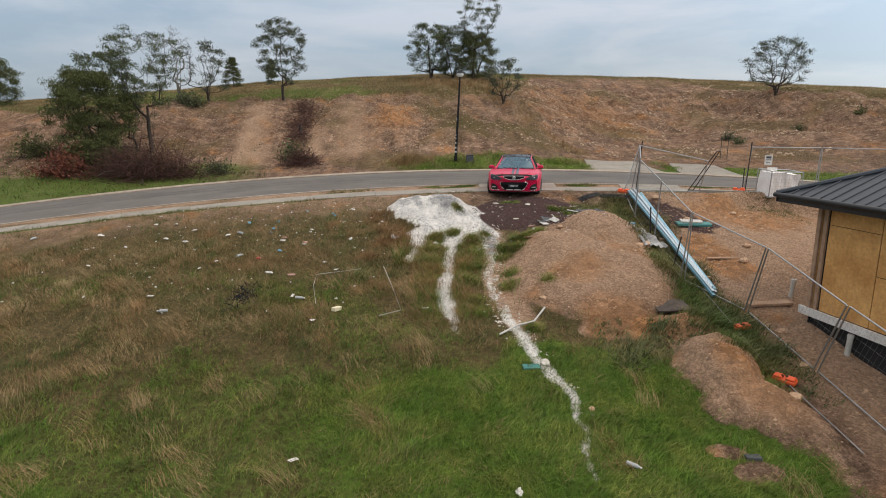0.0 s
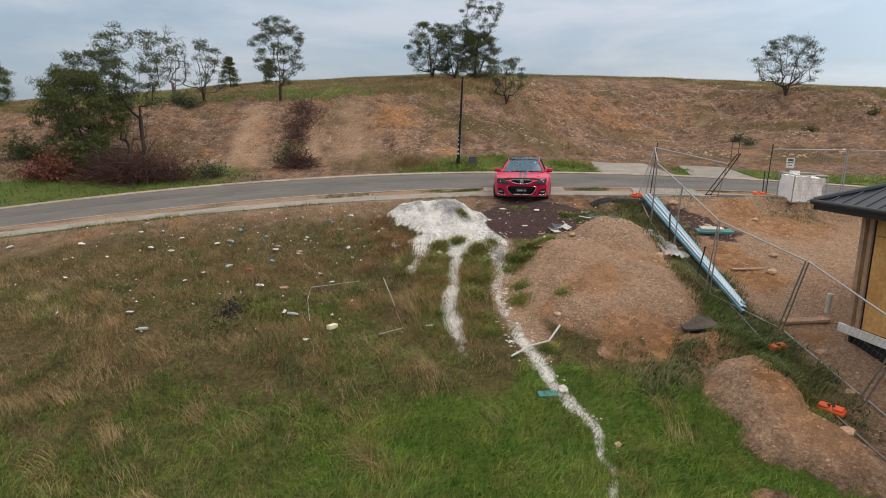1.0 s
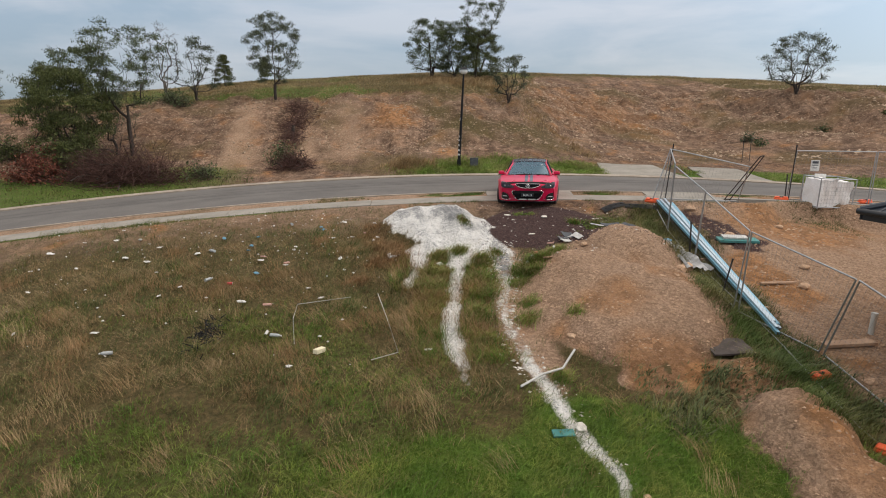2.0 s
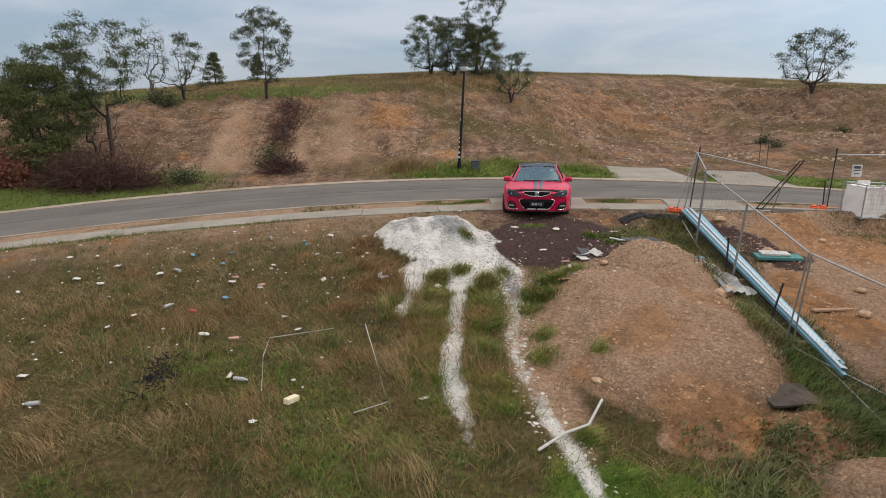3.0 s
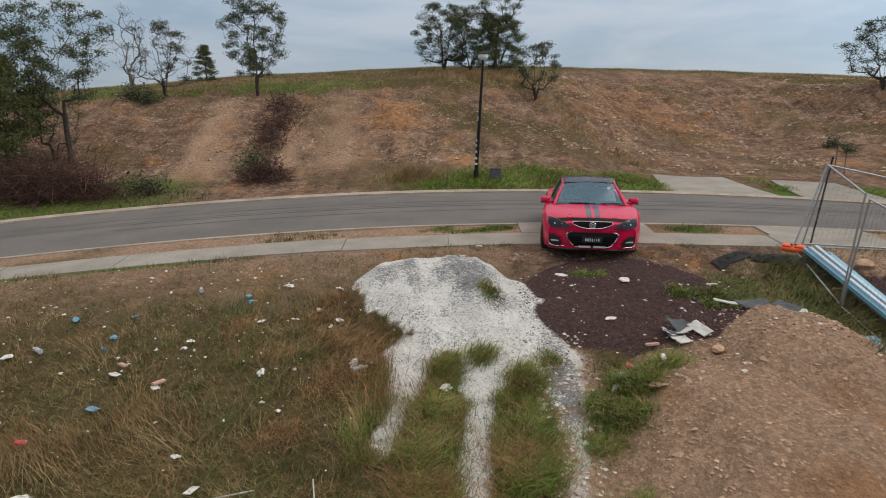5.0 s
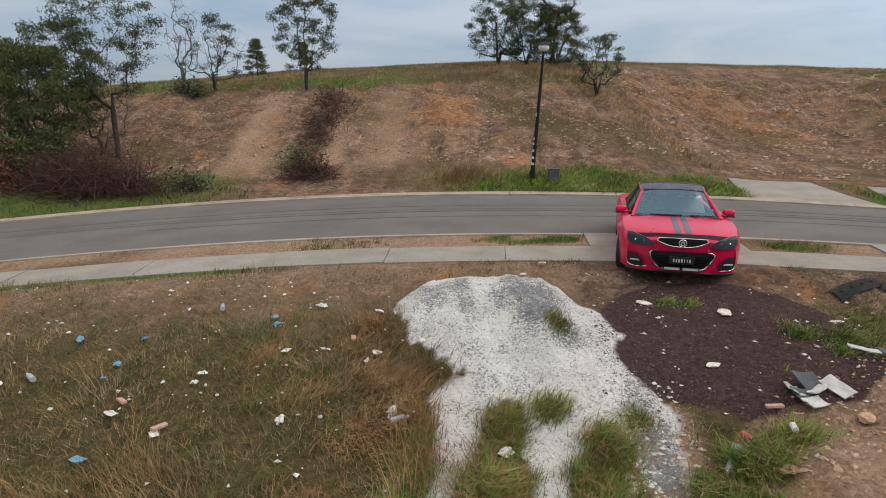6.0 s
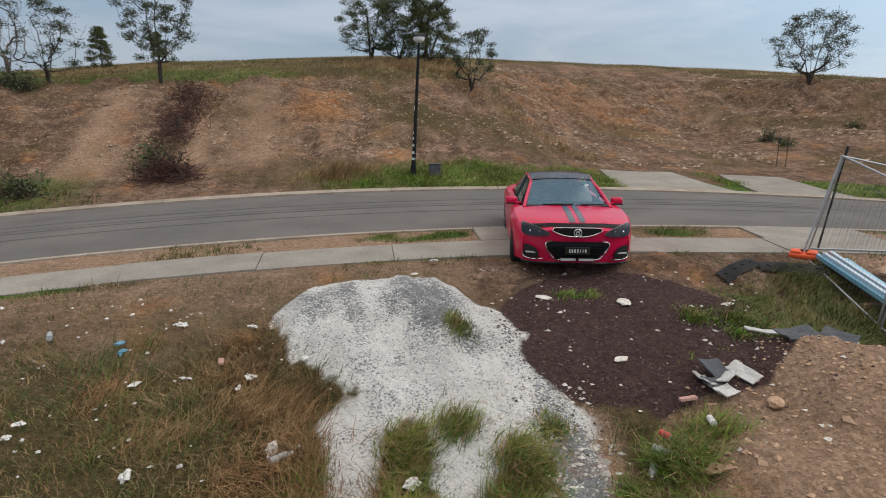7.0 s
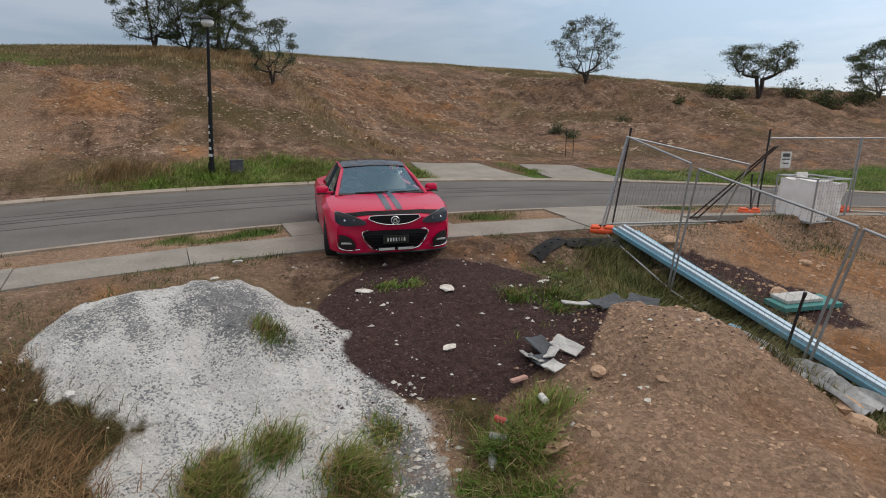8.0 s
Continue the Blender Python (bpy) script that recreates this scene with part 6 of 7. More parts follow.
# hipped roof with ribs
tipz, rise = 1.06, 0.44
half = (W_IN + 0.9) / 2
bm = bmesh.new()
eave = [bm.verts.new(p) for p in ((-0.45, 0.78, tipz), (W_IN + 0.45, 0.78, tipz), (W_IN + 0.45, -LONG_S - 0.72, tipz), (-0.45, -LONG_S - 0.72, tipz))]
top = [bm.verts.new((-0.45 + half, 0.78 - half, tipz + rise * half)), bm.verts.new((-0.45 + half, -LONG_S - 0.72 + half, tipz + rise * half))]
for f in ((eave[0], eave[1], top[0]), (eave[1], eave[2], top[1], top[0]), (eave[2], eave[3], top[1]), (eave[3], eave[0], top[0], top[1])):
    bm.faces.new(f)
bmesh.ops.recalc_face_normals(bm, faces=bm.faces)
roof_ob = part("roof", bm, ROOFING, house, "charcoal corrugated steel roof")
n = 44
for i in range(n):
    y = 0.70 - (LONG_S + 1.4) * i / n
    reach = min(half, 0.78 - y, y + LONG_S + 0.72)
    if reach > 0.1:
        bm = bmesh.new()
        rod(bm, (-0.45, y, tipz + 0.008), (-0.45 + reach, y, tipz + 0.008 + rise * reach), 0.018, 0.018, 5)
        part("rib", bm, ROOFING, roof_ob)
bm = bmesh.new()
rod(bm, (-0.45, 0.78, tipz + 0.02), (-0.45 + half, 0.78 - half, tipz + 0.02 + rise * half), 0.06, 0.06, 8)
part("hip_cap", bm, ROOFING, roof_ob)
tagged(house, "unfinished low house clad in brown plywood with a charcoal roof", "house")
for x, y, h in ((8.35, 13.65, 0.42), (8.2, 11.3, 0.42)):
    ob = empty("pvc_pipe", pose(*g(x, y)))
    bm = bmesh.new()
    rod(bm, (0, 0, -0.1), (0.03, 0, h), 0.055, 0.055, 14)
    body = smooth(part("stub", bm, PVC, ob), 60)
    bm = bmesh.new()
    rod(bm, (0.027, 0, h - 0.06), (0.031, 0, h + 0.015), 0.063, 0.063, 14)
    smooth(part("cap", bm, PVC, ob), 60)
    tagged(ob, "white plastic drain stub standing out of the ground", "pipe", "drain stubs")

# service box beside the lamp
ob = empty("service_box", pose(1.53, 34.3, float(land(1.53, 34.3))))
bm = bmesh.new()
box(bm, (0.42, 0.32, 0.42), (0, 0, 0.2), (0, 0, 0), 0.02)
part("cabinet", bm, GREY_SLATE, ob)
bm = bmesh.new()
box(bm, (0.46, 0.36, 0.03), (0, 0, 0.425), (0, 0, 0), 0.01)
part("lid", bm, GREY_SLATE, ob)
tagged(ob, "small dark grey service pit box in green grass", "service box")

# ---- stones ----


def stones(name, pts, sizes, mat, label, seed):
    """Many small angular stones as one mesh."""
    q = np.random.default_rng(seed)
    k = np.array([(1, 0, 0), (-1, 0, 0), (0, 1, 0), (0, -1, 0), (0, 0, 1), (0, 0, -1)], float)
    faces = np.array([(0, 2, 4), (2, 1, 4), (1, 3, 4), (3, 0, 4), (2, 0, 5), (1, 2, 5), (3, 1, 5), (0, 3, 5)])
    n = len(pts)
    turn = q.uniform(0, 6.28, n)
    v = k[None] * q.uniform(0.55, 1.25, (n, 6, 1)) * sizes[:, None, None] * (1, 0.8, 0.6) + q.normal(0, 0.12, (n, 6, 3)) * sizes[:, None, None]
    c, s = np.cos(turn)[:, None], np.sin(turn)[:, None]
    v = np.stack([v[..., 0] * c - v[..., 1] * s, v[..., 0] * s + v[..., 1] * c, v[..., 2]], -1) + pts[:, None, :]
    f = (np.arange(n)[:, None, None] * 6 + faces[None]).reshape(-1, 3)
    ob = sheet(name, v.reshape(-1, 3), f, mat, smooth=False)
    return tagged(ob, label, "stones", kind="stuff")


def scatter(n, x0, x1, y0, y1, chance, seed):
    """Places in a rectangle, kept with the given chance."""
    q = np.random.default_rng(seed)
    x, y = q.uniform(x0, x1, n), q.uniform(y0, y1, n)
    keep = q.random(n) < chance(x, y)
    x, y = x[keep], y[keep]
    return np.stack([x, y, land(x, y)], 1)


def on_mound(x, y):
    big, low, lap = mounds(x, y)[:3]
    return step(0.05, 0.25, big + low + lap)


def tough(n, low, high, seed):
    return low + (high - low) * np.random.default_rng(seed).random(n) ** 6


p = scatter(34000, 1.2, 7.0, 8.0, 19.0, lambda x, y: (0.85 - 0.4 * (y < 12.4)) * on_mound(x, y), 41)
stones("mound_stones", p, tough(len(p), 0.004, 0.040, 1), STONE, "brown stones and clods on the dirt mounds", 1)
p = scatter(22000, 6.8, 13.5, 9.0, 21.0, lambda x, y: 0.6 + 0 * x, 42)
stones("site_stones", p, tough(len(p), 0.005, 0.060, 2), STONE, "stones and clods on the bare building site", 2)
p = scatter(14000, -2.2, 3.0, 6.5, 20.6, lambda x, y: (0.75 - 0.55 * (y > 17.3)) * covers(x, y)[2], 43)
stones("lime_gravel", p, tough(len(p), 0.004, 0.024, 3), LIME_STONE, "pale crushed limestone on the heap and trails", 3)
p = scatter(40000, -2.0, 2.0, 16.2, 20.6, lambda x, y: covers(x, y)[2] * np.clip(0.06 + 1.5 * stains(x, y)[2] ** 1.5 + 0.45 * step(0.1, 0.9, crumb(x * 1.5 + 0.5 * y, y * 0.4, 0.7, 51)), 0, 1), 44)
stones("blue_gravel", p, tough(len(p), 0.005, 0.020, 4), BLUE_STONE, "dark blue gravel over the white heap", 4)
p = scatter(22000, 0.8, 5.2, 16.9, 21.0, lambda x, y: 0.7 * covers(x, y)[3], 45)
stones("roadbase_gravel", p, tough(len(p), 0.006, 0.03, 5), DARK_STONE, "dark reddish crushed rock of the parking pad", 5)
p = scatter(2600, 1.0, 5.6, 16.5, 21.0, lambda x, y: 0.14 + 0.7 * bump(x, y, 4.2, 18.9, 1.3, 0.9) + 0.5 * bump(x, y, 1.9, 19.6, 0.6, 0.6), 46)
stones("pale_rubble", p, tough(len(p), 0.006, 0.05, 6), PALE_STONE, "pale rubble scattered over the parking pad", 6)
p = scatter(80000, -30, 34, 33, 55, lambda x, y: 0.8 * step(np.interp(x, LINES_X, TOE_Y) - 1, np.interp(x, LINES_X, TOE_Y) + 1, y) * (y < np.interp(x, LINES_X, CREST_Y) + 1), 47)
stones("cutting_stones", p, tough(len(p), 0.015, 0.085, 7), SCREE, "loose stones on the cut hillside", 7)

p = scatter(12000, 4, 32, 37, 56, lambda x, y: 0.9 * step(-0.2, 0.7, ripple(x, y * 2.2, 2.4, 52) + 0.4 * ripple(x, y, 0.9, 53)), 50)
stones("cutting_rocks", p, 0.04 + 0.15 * np.random.default_rng(11).random(len(p)) ** 5, SCREE, "broken ochre rock on the face of the cutting", 12)
p = scatter(5000, -15, 4, 36.5, 46.5, lambda x, y: step(-0.1, 0.7, ripple(x, y, 1.9, 54)), 55)
stones("cutting_rocks", p, 0.035 + 0.12 * np.random.default_rng(13).random(len(p)) ** 5, SCREE, "broken ochre rock on the bank behind the lamp", 14)


def rock(x, y, s, seed, mat, label):
    bm = bmesh.new()
    bmesh.ops.create_icosphere(bm, subdivisions=2, radius=1)
    for v in bm.verts:
        n = noise.noise(v.co * 1.6 + Vector((seed * 3.1, 0, 0)))
        v.co = v.co * (1 + 0.35 * n)
        v.co = Vector((v.co.x * s[0], v.co.y * s[1], v.co.z * s[2]))
    ob = part("rock", bm, mat)
    ob.matrix_basis = pose(*g(x, y, s[2] * 0.4), 0, 0, seed * 47)
    return tagged(ob, label, "rock", "loose rocks")


for i, (x, y, s) in enumerate(((5.62, 16.05, 0.19), (5.35, 15.75, 0.15), (7.35, 20.25, 0.17), (7.7, 18.4, 0.16), (3.45, 17.2, 0.10), (2.02, 10.95, 0.12), (2.35, 13.3, 0.09), (6.1, 9.5, 0.13), (8.1, 15.5, 0.14), (8.6, 16.4, 0.12), (7.3, 12.1, 0.12), (7.1, 10.9, 0.11), (2.62, 9.6, 0.07), (9.58, 19.34, 0.11))):
    rock(x, y, (s, s * 0.8, s * 0.55), i + 1, STONE if i != 5 else PALE_STONE, "angular brown rock lying on bare earth" if i != 5 else "pale rounded rock in the limestone trail")
for i, (x, y, s) in enumerate(((2.28, 18.26, 0.11), (2.81, 19.52, 0.15), (1.79, 19.84, 0.13), (4.35, 19.54, 0.07), (0.04, 20.89, 0.08))):
    rock(x, y, (s, s * 0.6, s * 0.16), i + 20, PALE_STONE, "broken white plaster lump on dark roadbase")

p = scatter(24000, 0.4, 3.2, 7.5, 18.0, lambda x, y: 0.8 * segment_mask(x, y, TRAIL_EAST, 1.1, 0.25) * step(9.2, 11.5, y + 1.5 * crumb(x, y, 0.6, 76)), 48)
stones("trail_rubble", p, tough(len(p), 0.006, 0.06, 8), PALE_STONE, "pale broken limestone rubble along a trail", 8)
p = scatter(170, 2.0, 6.5, 12.5, 18.6, lambda x, y: on_mound(x, y), 49)
stones("mound_rocks", p, 0.025 + 0.06 * np.random.default_rng(10).random(len(p)) ** 4, STONE, "fist-sized brown rocks on the dirt mounds", 9)

# ---- litter ----


def crumple(name, x, y, size, seed, mat, label, cat, flat=0.28, up=0.07):
    bm = bmesh.new()
    bmesh.ops.create_icosphere(bm, subdivisions=2, radius=1)
    for v in bm.verts:
        n = noise.noise(v.co * 3.3 + Vector((seed * 1.3, seed, 0)))
        v.co *= 0.95 + 1.1 * n
        v.co = Vector((v.co.x * size, v.co.y * size * 0.6, v.co.z * size * flat))
    ob = part(name, bm, mat)
    ob.matrix_basis = pose(*g(x, y, up), seed * 13 % 25, seed * 7 % 20, seed * 61 % 360)
    return tagged(ob, label, cat, "litter")


def bottle(x, y, turn, mat, label):
    ob = empty("bottle", pose(*g(x, y, 0.07), 90, 0, turn))
    bm = bmesh.new()
    rod(bm, (0, 0, -0.11), (0, 0, 0.05), 0.036, 0.036, 12)
    rod(bm, (0, 0, 0.05), (0, 0, 0.10), 0.036, 0.014, 12)
    smooth(part("flask", bm, mat, ob), 60)
    bm = bmesh.new()
    rod(bm, (0, 0, 0.10), (0, 0, 0.125), 0.016, 0.016, 10)
    part("cap", bm, PAPER, ob)
    return tagged(ob, label, "bottle", "litter")


LITTER = [(-9.2, 19.1), (-9.0, 18.3), (-8.4, 18.4), (-7.6, 17.8), (-6.4, 17.3), (-6.1, 17.5), (-7.5, 16.9), (-8.2, 17.2), (-7.0, 16.3), (-6.1, 15.5), (-6.4, 15.1), (-5.6, 15.9), (-4.5, 14.9), (-4.0, 17.8), (-3.2, 15.5), (-2.8, 15.0), (-3.6, 13.6), (-3.4, 13.5), (-2.9, 12.5), (-1.9, 18.4), (-1.0, 15.7), (-0.4, 13.0), (-1.5, 17.3), (-12.5, 17.7)]
LITTER_2 = [(-10.3, 17.5), (-9.8, 18.2), (-9.1, 16.6), (-7.0, 13.6), (-8.6, 13.6), (-6.4, 12.9), (-9.5, 15.4), (-4.0, 17.6), (-4.7, 17.0), (-4.0, 16.7), (-2.7, 17.0), (-4.5, 19.4), (-3.0, 19.6), (-2.1, 19.5), (-2.6, 18.4), (-3.1, 18.3), (-2.0, 18.2), (-1.4, 17.2), (-0.2, 16.8), (-1.32, 18.52), (0.37, 21.25), (-2.3, 8.2), (1.1, 7.6), (2.9, 8.1)]
for i, (x, y) in enumerate(LITTER + LITTER_2):
    if i % 6 == 3:
        slab("flattened_carton", x, y, (0.15, 0.09, 0.008), i * 53, PAPER, "flattened white carton lying in dry grass", "carton", (i * 7 % 20 - 10, i * 5 % 16 - 8), 0.07, "litter")
    elif i % 6 == 5:
        bottle(x, y, i * 47, CLEAR, "cloudy plastic bottle lying in dry grass")
    else:
        crumple("crumpled_paper", x, y, 0.05 + 0.05 * (i * 7 % 5) / 5, i, PAPER, "crumpled white paper lying in dry grass", "paper")
for i, (x, y) in enumerate(((-5.2, 17.9), (-4.6, 16.3), (-3.6, 19.2), (-5.2, 17.6), (-5.2, 18.5), (-3.5, 19.0), (-6.1, 18.4))):
    crumple("plastic_bag", x, y, 0.07, i + 70, BLUE_BAG, "crumpled blue plastic bag in dry grass", "plastic bag")
for i, (x, y) in enumerate(((-3.9, 14.7), (-4.0, 16.8), (-2.3, 18.7), (-4.7, 17.2), (2.63, 17.37))):
    slab("card_offcut", x, y, (0.18, 0.06, 0.03), 25 + i * 40, CARD, "faded pink card offcut in dry grass", "card", (6, 4), 0.07, "litter")
for i, (x, y) in enumerate(((2.23, 17.01), (-5.0, 15.6), (2.64, 16.95))):
    ob = empty("drink_can", pose(*g(x, y, 0.10), 90, 0, 30 + 70 * i))
    bm = bmesh.new()
    rod(bm, (0, 0, -0.058), (0, 0, 0.058), 0.032, 0.032, 14)
    smooth(part("wall", bm, RED_CAN if i < 2 else PAPER, ob), 40)
    bm = bmesh.new()
    rod(bm, (0, 0, 0.058), (0, 0, 0.064), 0.028, 0.026, 14)
    part("lid", bm, GALV, ob)
    tagged(ob, "faded drink can lying in the weeds", "can", "litter")
bottle(2.14, 16.83, 40, CLEAR, "cloudy plastic tub lying in the weeds")
bottle(1.96, 16.67, -30, CLEAR, "cloudy plastic bottle lying in the weeds")
ob = crumple("cardboard_scrap", 2.39, 16.39, 0.13, 9, TIMBER, "torn brown cardboard scrap beside the mound", "cardboard", 0.2)

p = scatter(420, -11, -0.6, 12.5, 20.3, lambda x, y: (0.35 + 0.6 * step(15, 18, y)) * (covers(x, y)[2] < 0.2), 61)
p[:, 2] += 0.05
tagged(stones("litter_scraps", p, 0.012 + 0.03 * np.random.default_rng(15).random(len(p)) ** 2, PAPER, "tiny scraps of white litter strewn over dry grass", 16), category="litter", kind="stuff")

# bent tubes left lying round a bare patch
for pts, label in (([(-2.95, 13.15), (-3.2, 14.1), (-3.24, 14.68), (-2.14, 14.99)], "bent white tube lying in the grass"), ([(-1.57, 15.15), (-1.25, 14.0), (-0.96, 12.92), (-1.44, 12.69)], "bent white tube lying in the grass")):
    bm = bmesh.new()
    tube(bm, [g(x, y, 0.09) for x, y in pts], 0.008, 6)
    ob = smooth(part("bent_tube", bm, PVC), 60)
    tagged(ob, label, "tube", "bent tubes")
# pale stick across the trail
bm = bmesh.new()
tube(bm, [g(1.2, 11.9, 0.05), g(1.62, 12.15, 0.13), g(2.0, 12.35, 0.10), g(2.3, 12.8, 0.16)], 0.022, 7)
tagged(smooth(part("stick", bm, PALE_OFFCUT), 60), "bent pale strip lying across the limestone trail", "strip")
bm = bmesh.new()
tube(bm, [g(6.2, 17.3, 0.02), g(6.3, 15.4, 0.03), g(6.35, 13.4, 0.06), g(6.35, 11.0, 0.04), g(6.6, 8.4, 0.05)], 0.012, 6)
tagged(part("fallen_rail", bm, GALV), "thin galvanised rail lying along the fence", "rail")

# ---- grass, weeds and brush ----


def blades(name, pts, tall, wide, lean, mat, label, seed, cat="grass", drift=(0.6, -0.3), kind="stuff", parent=None):
    """Bent grass blades rooted at pts; tall is one height a blade; lean: how far they splay."""
    q = np.random.default_rng(seed)
    n = len(pts)
    a = q.uniform(0, 2 * math.pi, n)
    out_way = np.stack([np.cos(a), np.sin(a), 0 * a], 1)
    side = np.stack([-np.sin(a), np.cos(a), 0 * a], 1) * (wide * q.uniform(0.6, 1.3, n))[:, None] / 2
    turn = 1.6 * ripple(pts[:, 0], pts[:, 1], 1.0, 64)
    blow = np.stack([drift[0] * np.cos(turn) - drift[1] * np.sin(turn), drift[0] * np.sin(turn) + drift[1] * np.cos(turn), 0 * turn], 1)
    bend = (q.uniform(0.1, 1.0, n) * lean)[:, None] * out_way + blow * q.uniform(0.3, 1.2, n)[:, None]
    h = tall[:, None]
    up = np.array([0, 0, 1.0])
    mid = pts + h * (0.55 * up + 0.35 * bend)
    tip = pts + h * (0.92 * up + 1.0 * bend)
    v = np.stack([pts - side, pts + side, mid + side * 0.7, mid - side * 0.7, tip], 1).reshape(-1, 3)
    f = (np.arange(n)[:, None, None] * 5 + np.array([(0, 1, 2), (0, 2, 3), (3, 2, 4)])[None]).reshape(-1, 3)
    ob = sheet(name, v, f, mat, parent, smooth=False)
    return tagged(ob, label, cat, kind=kind) if parent is None else ob


def tufted(n_tufts, per, radius, x0, x1, y0, y1, chance, seed):
    c = scatter(n_tufts, x0, x1, y0, y1, chance, seed)
    q = np.random.default_rng(seed + 1)
    p = np.repeat(c, per, 0)
    p[:, :2] += q.normal(0, radius, (len(p), 2))
    p[:, 2] = land(p[:, 0], p[:, 1]) - 0.01
    swell = 1 + 0.35 * ripple(c[:, 0], c[:, 1], 0.7, 65) + 0.25 * ripple(c[:, 0], c[:, 1], 1.9, 66)
    return p, np.repeat(q.uniform(0.6, 1.2, len(c)) * swell, per)


def bare(x, y):
    gr, dr, li, ba = covers(x, y)
    return (1 - step(0.25, 0.7, li)) * (1 - step(0.2, 0.6, ba)) * (across(x, y) < path_edge(x) - 0.05) * ~((x > 1.1) & (x < 4.3) & (y > 19.7))


def in_view(x, y):
    return (np.abs(x + 0.5) < 0.85 * y + 2.5) & (y > 3.5)


def lawn_chance(x, y):
    return covers(x, y)[0] * bare(x, y) * in_view(x, y)


def dry_chance(x, y):
    gr, dr = covers(x, y)[:2]
    clump = step(-0.25, 0.75, ripple(x, y, 1.1, 61) + 0.5 * ripple(x, y, 0.45, 62))
    return np.clip(dr, 0, 1) * (1 - 0.75 * gr) * bare(x, y) * in_view(x, y) * (0.25 + 0.75 * clump) * (1 - 0.8 * step(-6.5, -3.0, across(x, y))) * ~((x > 4.0) & (y > 16))


q = np.random.default_rng(71)
p, k = tufted(44000, 12, 0.07, -13, 7.5, 3.5, 15, lawn_chance, 72)
blades("lawn_grass", p, k * q.uniform(0.05, 0.14, len(p)), 0.0085, 1.5, BLADE, "lush green grass at the foot of the lot", 73)
p, k = tufted(22000, 13, 0.09, -15, 7, 3.5, 21, lambda x, y: 0.9 * dry_chance(x, y) + lawn_chance(x, y) * (0.03 + 0.25 * step(0.5, -3.0, x)), 74)
blades("olive_grass", p, k * q.uniform(0.09, 0.24, len(p)), 0.008, 1.5, OLIVE, "half-dry olive grass over the lot", 75)
p, k = tufted(7500, 16, 0.08, -16, 6.5, 4, 21, dry_chance, 76)
blades("dry_grass", p, k * q.uniform(0.07, 0.20, len(p)), 0.006, 1.6, STRAW, "tall straw-coloured dry grass in clumps", 77, drift=(0.5, -0.2))
p, k = tufted(3000, 70, 0.13, -12, 6, 4, 19.5, lambda x, y: (0.75 - 0.6 * step(14.0, 16.5, y)) * dry_chance(x, y) * step(-0.5, 0.5, crumb(x, y, 1.6, 71)) + lawn_chance(x, y) * (0.015 + 0.25 * step(0.8, -2.5, x)) * step(0.1, 0.6, crumb(x, y, 1.8, 72)), 78)
blades("feather_grass", p, k * q.uniform(0.12, 0.34, len(p)), 0.0055, 1.1, STRAW, "feathery leaning tufts of pale dry grass", 79, drift=(-1.25, 0.45))
p, k = tufted(3200, 60, 0.14, -14, 0.5, 11.5, 20, lambda x, y: (0.8 - 0.45 * step(14.5, 17.0, y)) * dry_chance(x, y) * step(0.0, 0.6, crumb(x, y, 1.3, 73)), 80)
blades("rust_grass", p, k * q.uniform(0.08, 0.27, len(p)), 0.0055, 1.1, RUST_STRAW, "rust-tan feathery grass clumps over the lot", 82, drift=(-0.8, 0.3))
p, k = tufted(24000, 9, 0.07, -17, 12, 15, 24.5, lambda x, y: 0.75 * bare(x, y) * step(-3.2, -2.75, across(x, y)) * step(-0.4, 0.5, ripple(x, y, 1.4, 68)) + 0.4 * bare(x, y) * step(-4.4, -2.9, across(x, y)) * (0.2 + 0.8 * step(0.1, 0.7, ripple(x, y, 1.1, 81))) + 0.95 * (across(x, y) > -VERGE_WIDE + 0.05) * (across(x, y) < -0.2) * verge_sward(x, y) * ((x < 1.4) | (x > 4.6)), 83)
blades("path_edge_grass", p, k * q.uniform(0.04, 0.12, len(p)), 0.010, 1.2, OLIVE, "thin worn grass along the footpath", 84)

p, k = tufted(26000, 9, 0.10, -15, 1.0, 12.0, 20.8, lambda x, y: np.clip(covers(x, y)[1], 0, 1) * bare(x, y) * in_view(x, y) * (0.45 + 0.55 * step(-0.5, 0.4, crumb(x, y, 0.9, 79))), 178)
pick = np.random.default_rng(179).random(len(p)) < 0.5
blades("dry_thatch", p[pick], (k * q.uniform(0.03, 0.09, len(p)))[pick], 0.006, 2.6, STRAW, "matted dry thatch over the lot", 180, drift=(-0.9, 0.3))
blades("green_thatch", p[~pick], (k * q.uniform(0.03, 0.08, len(p)))[~pick], 0.006, 2.2, OLIVE, "short olive grass under dry thatch", 181, drift=(-0.5, 0.2))
p, k = tufted(2600, 18, 0.07, -1.3, 1.75, 12.6, 17.4, lambda x, y: bare(x, y) * (0.35 + 0.65 * step(-0.4, 0.4, crumb(x, y, 0.7, 77))) * ((x > -0.75) | (y > 15.5)) * (0.12 + 0.88 * (covers(x, y)[1] > 0.4)), 174)
pick = np.random.default_rng(175).random(len(p)) < 0.62
blades("trail_grass", p[pick], (k * q.uniform(0.08, 0.26, len(p)))[pick], 0.007, 1.4, BLADE, "green grass between the limestone trails", 176)
blades("dry_trail_grass", p[~pick], (k * q.uniform(0.10, 0.34, len(p)))[~pick], 0.006, 1.3, RUST_STRAW, "tan seeding grass between the limestone trails", 177, drift=(-0.9, 0.3))

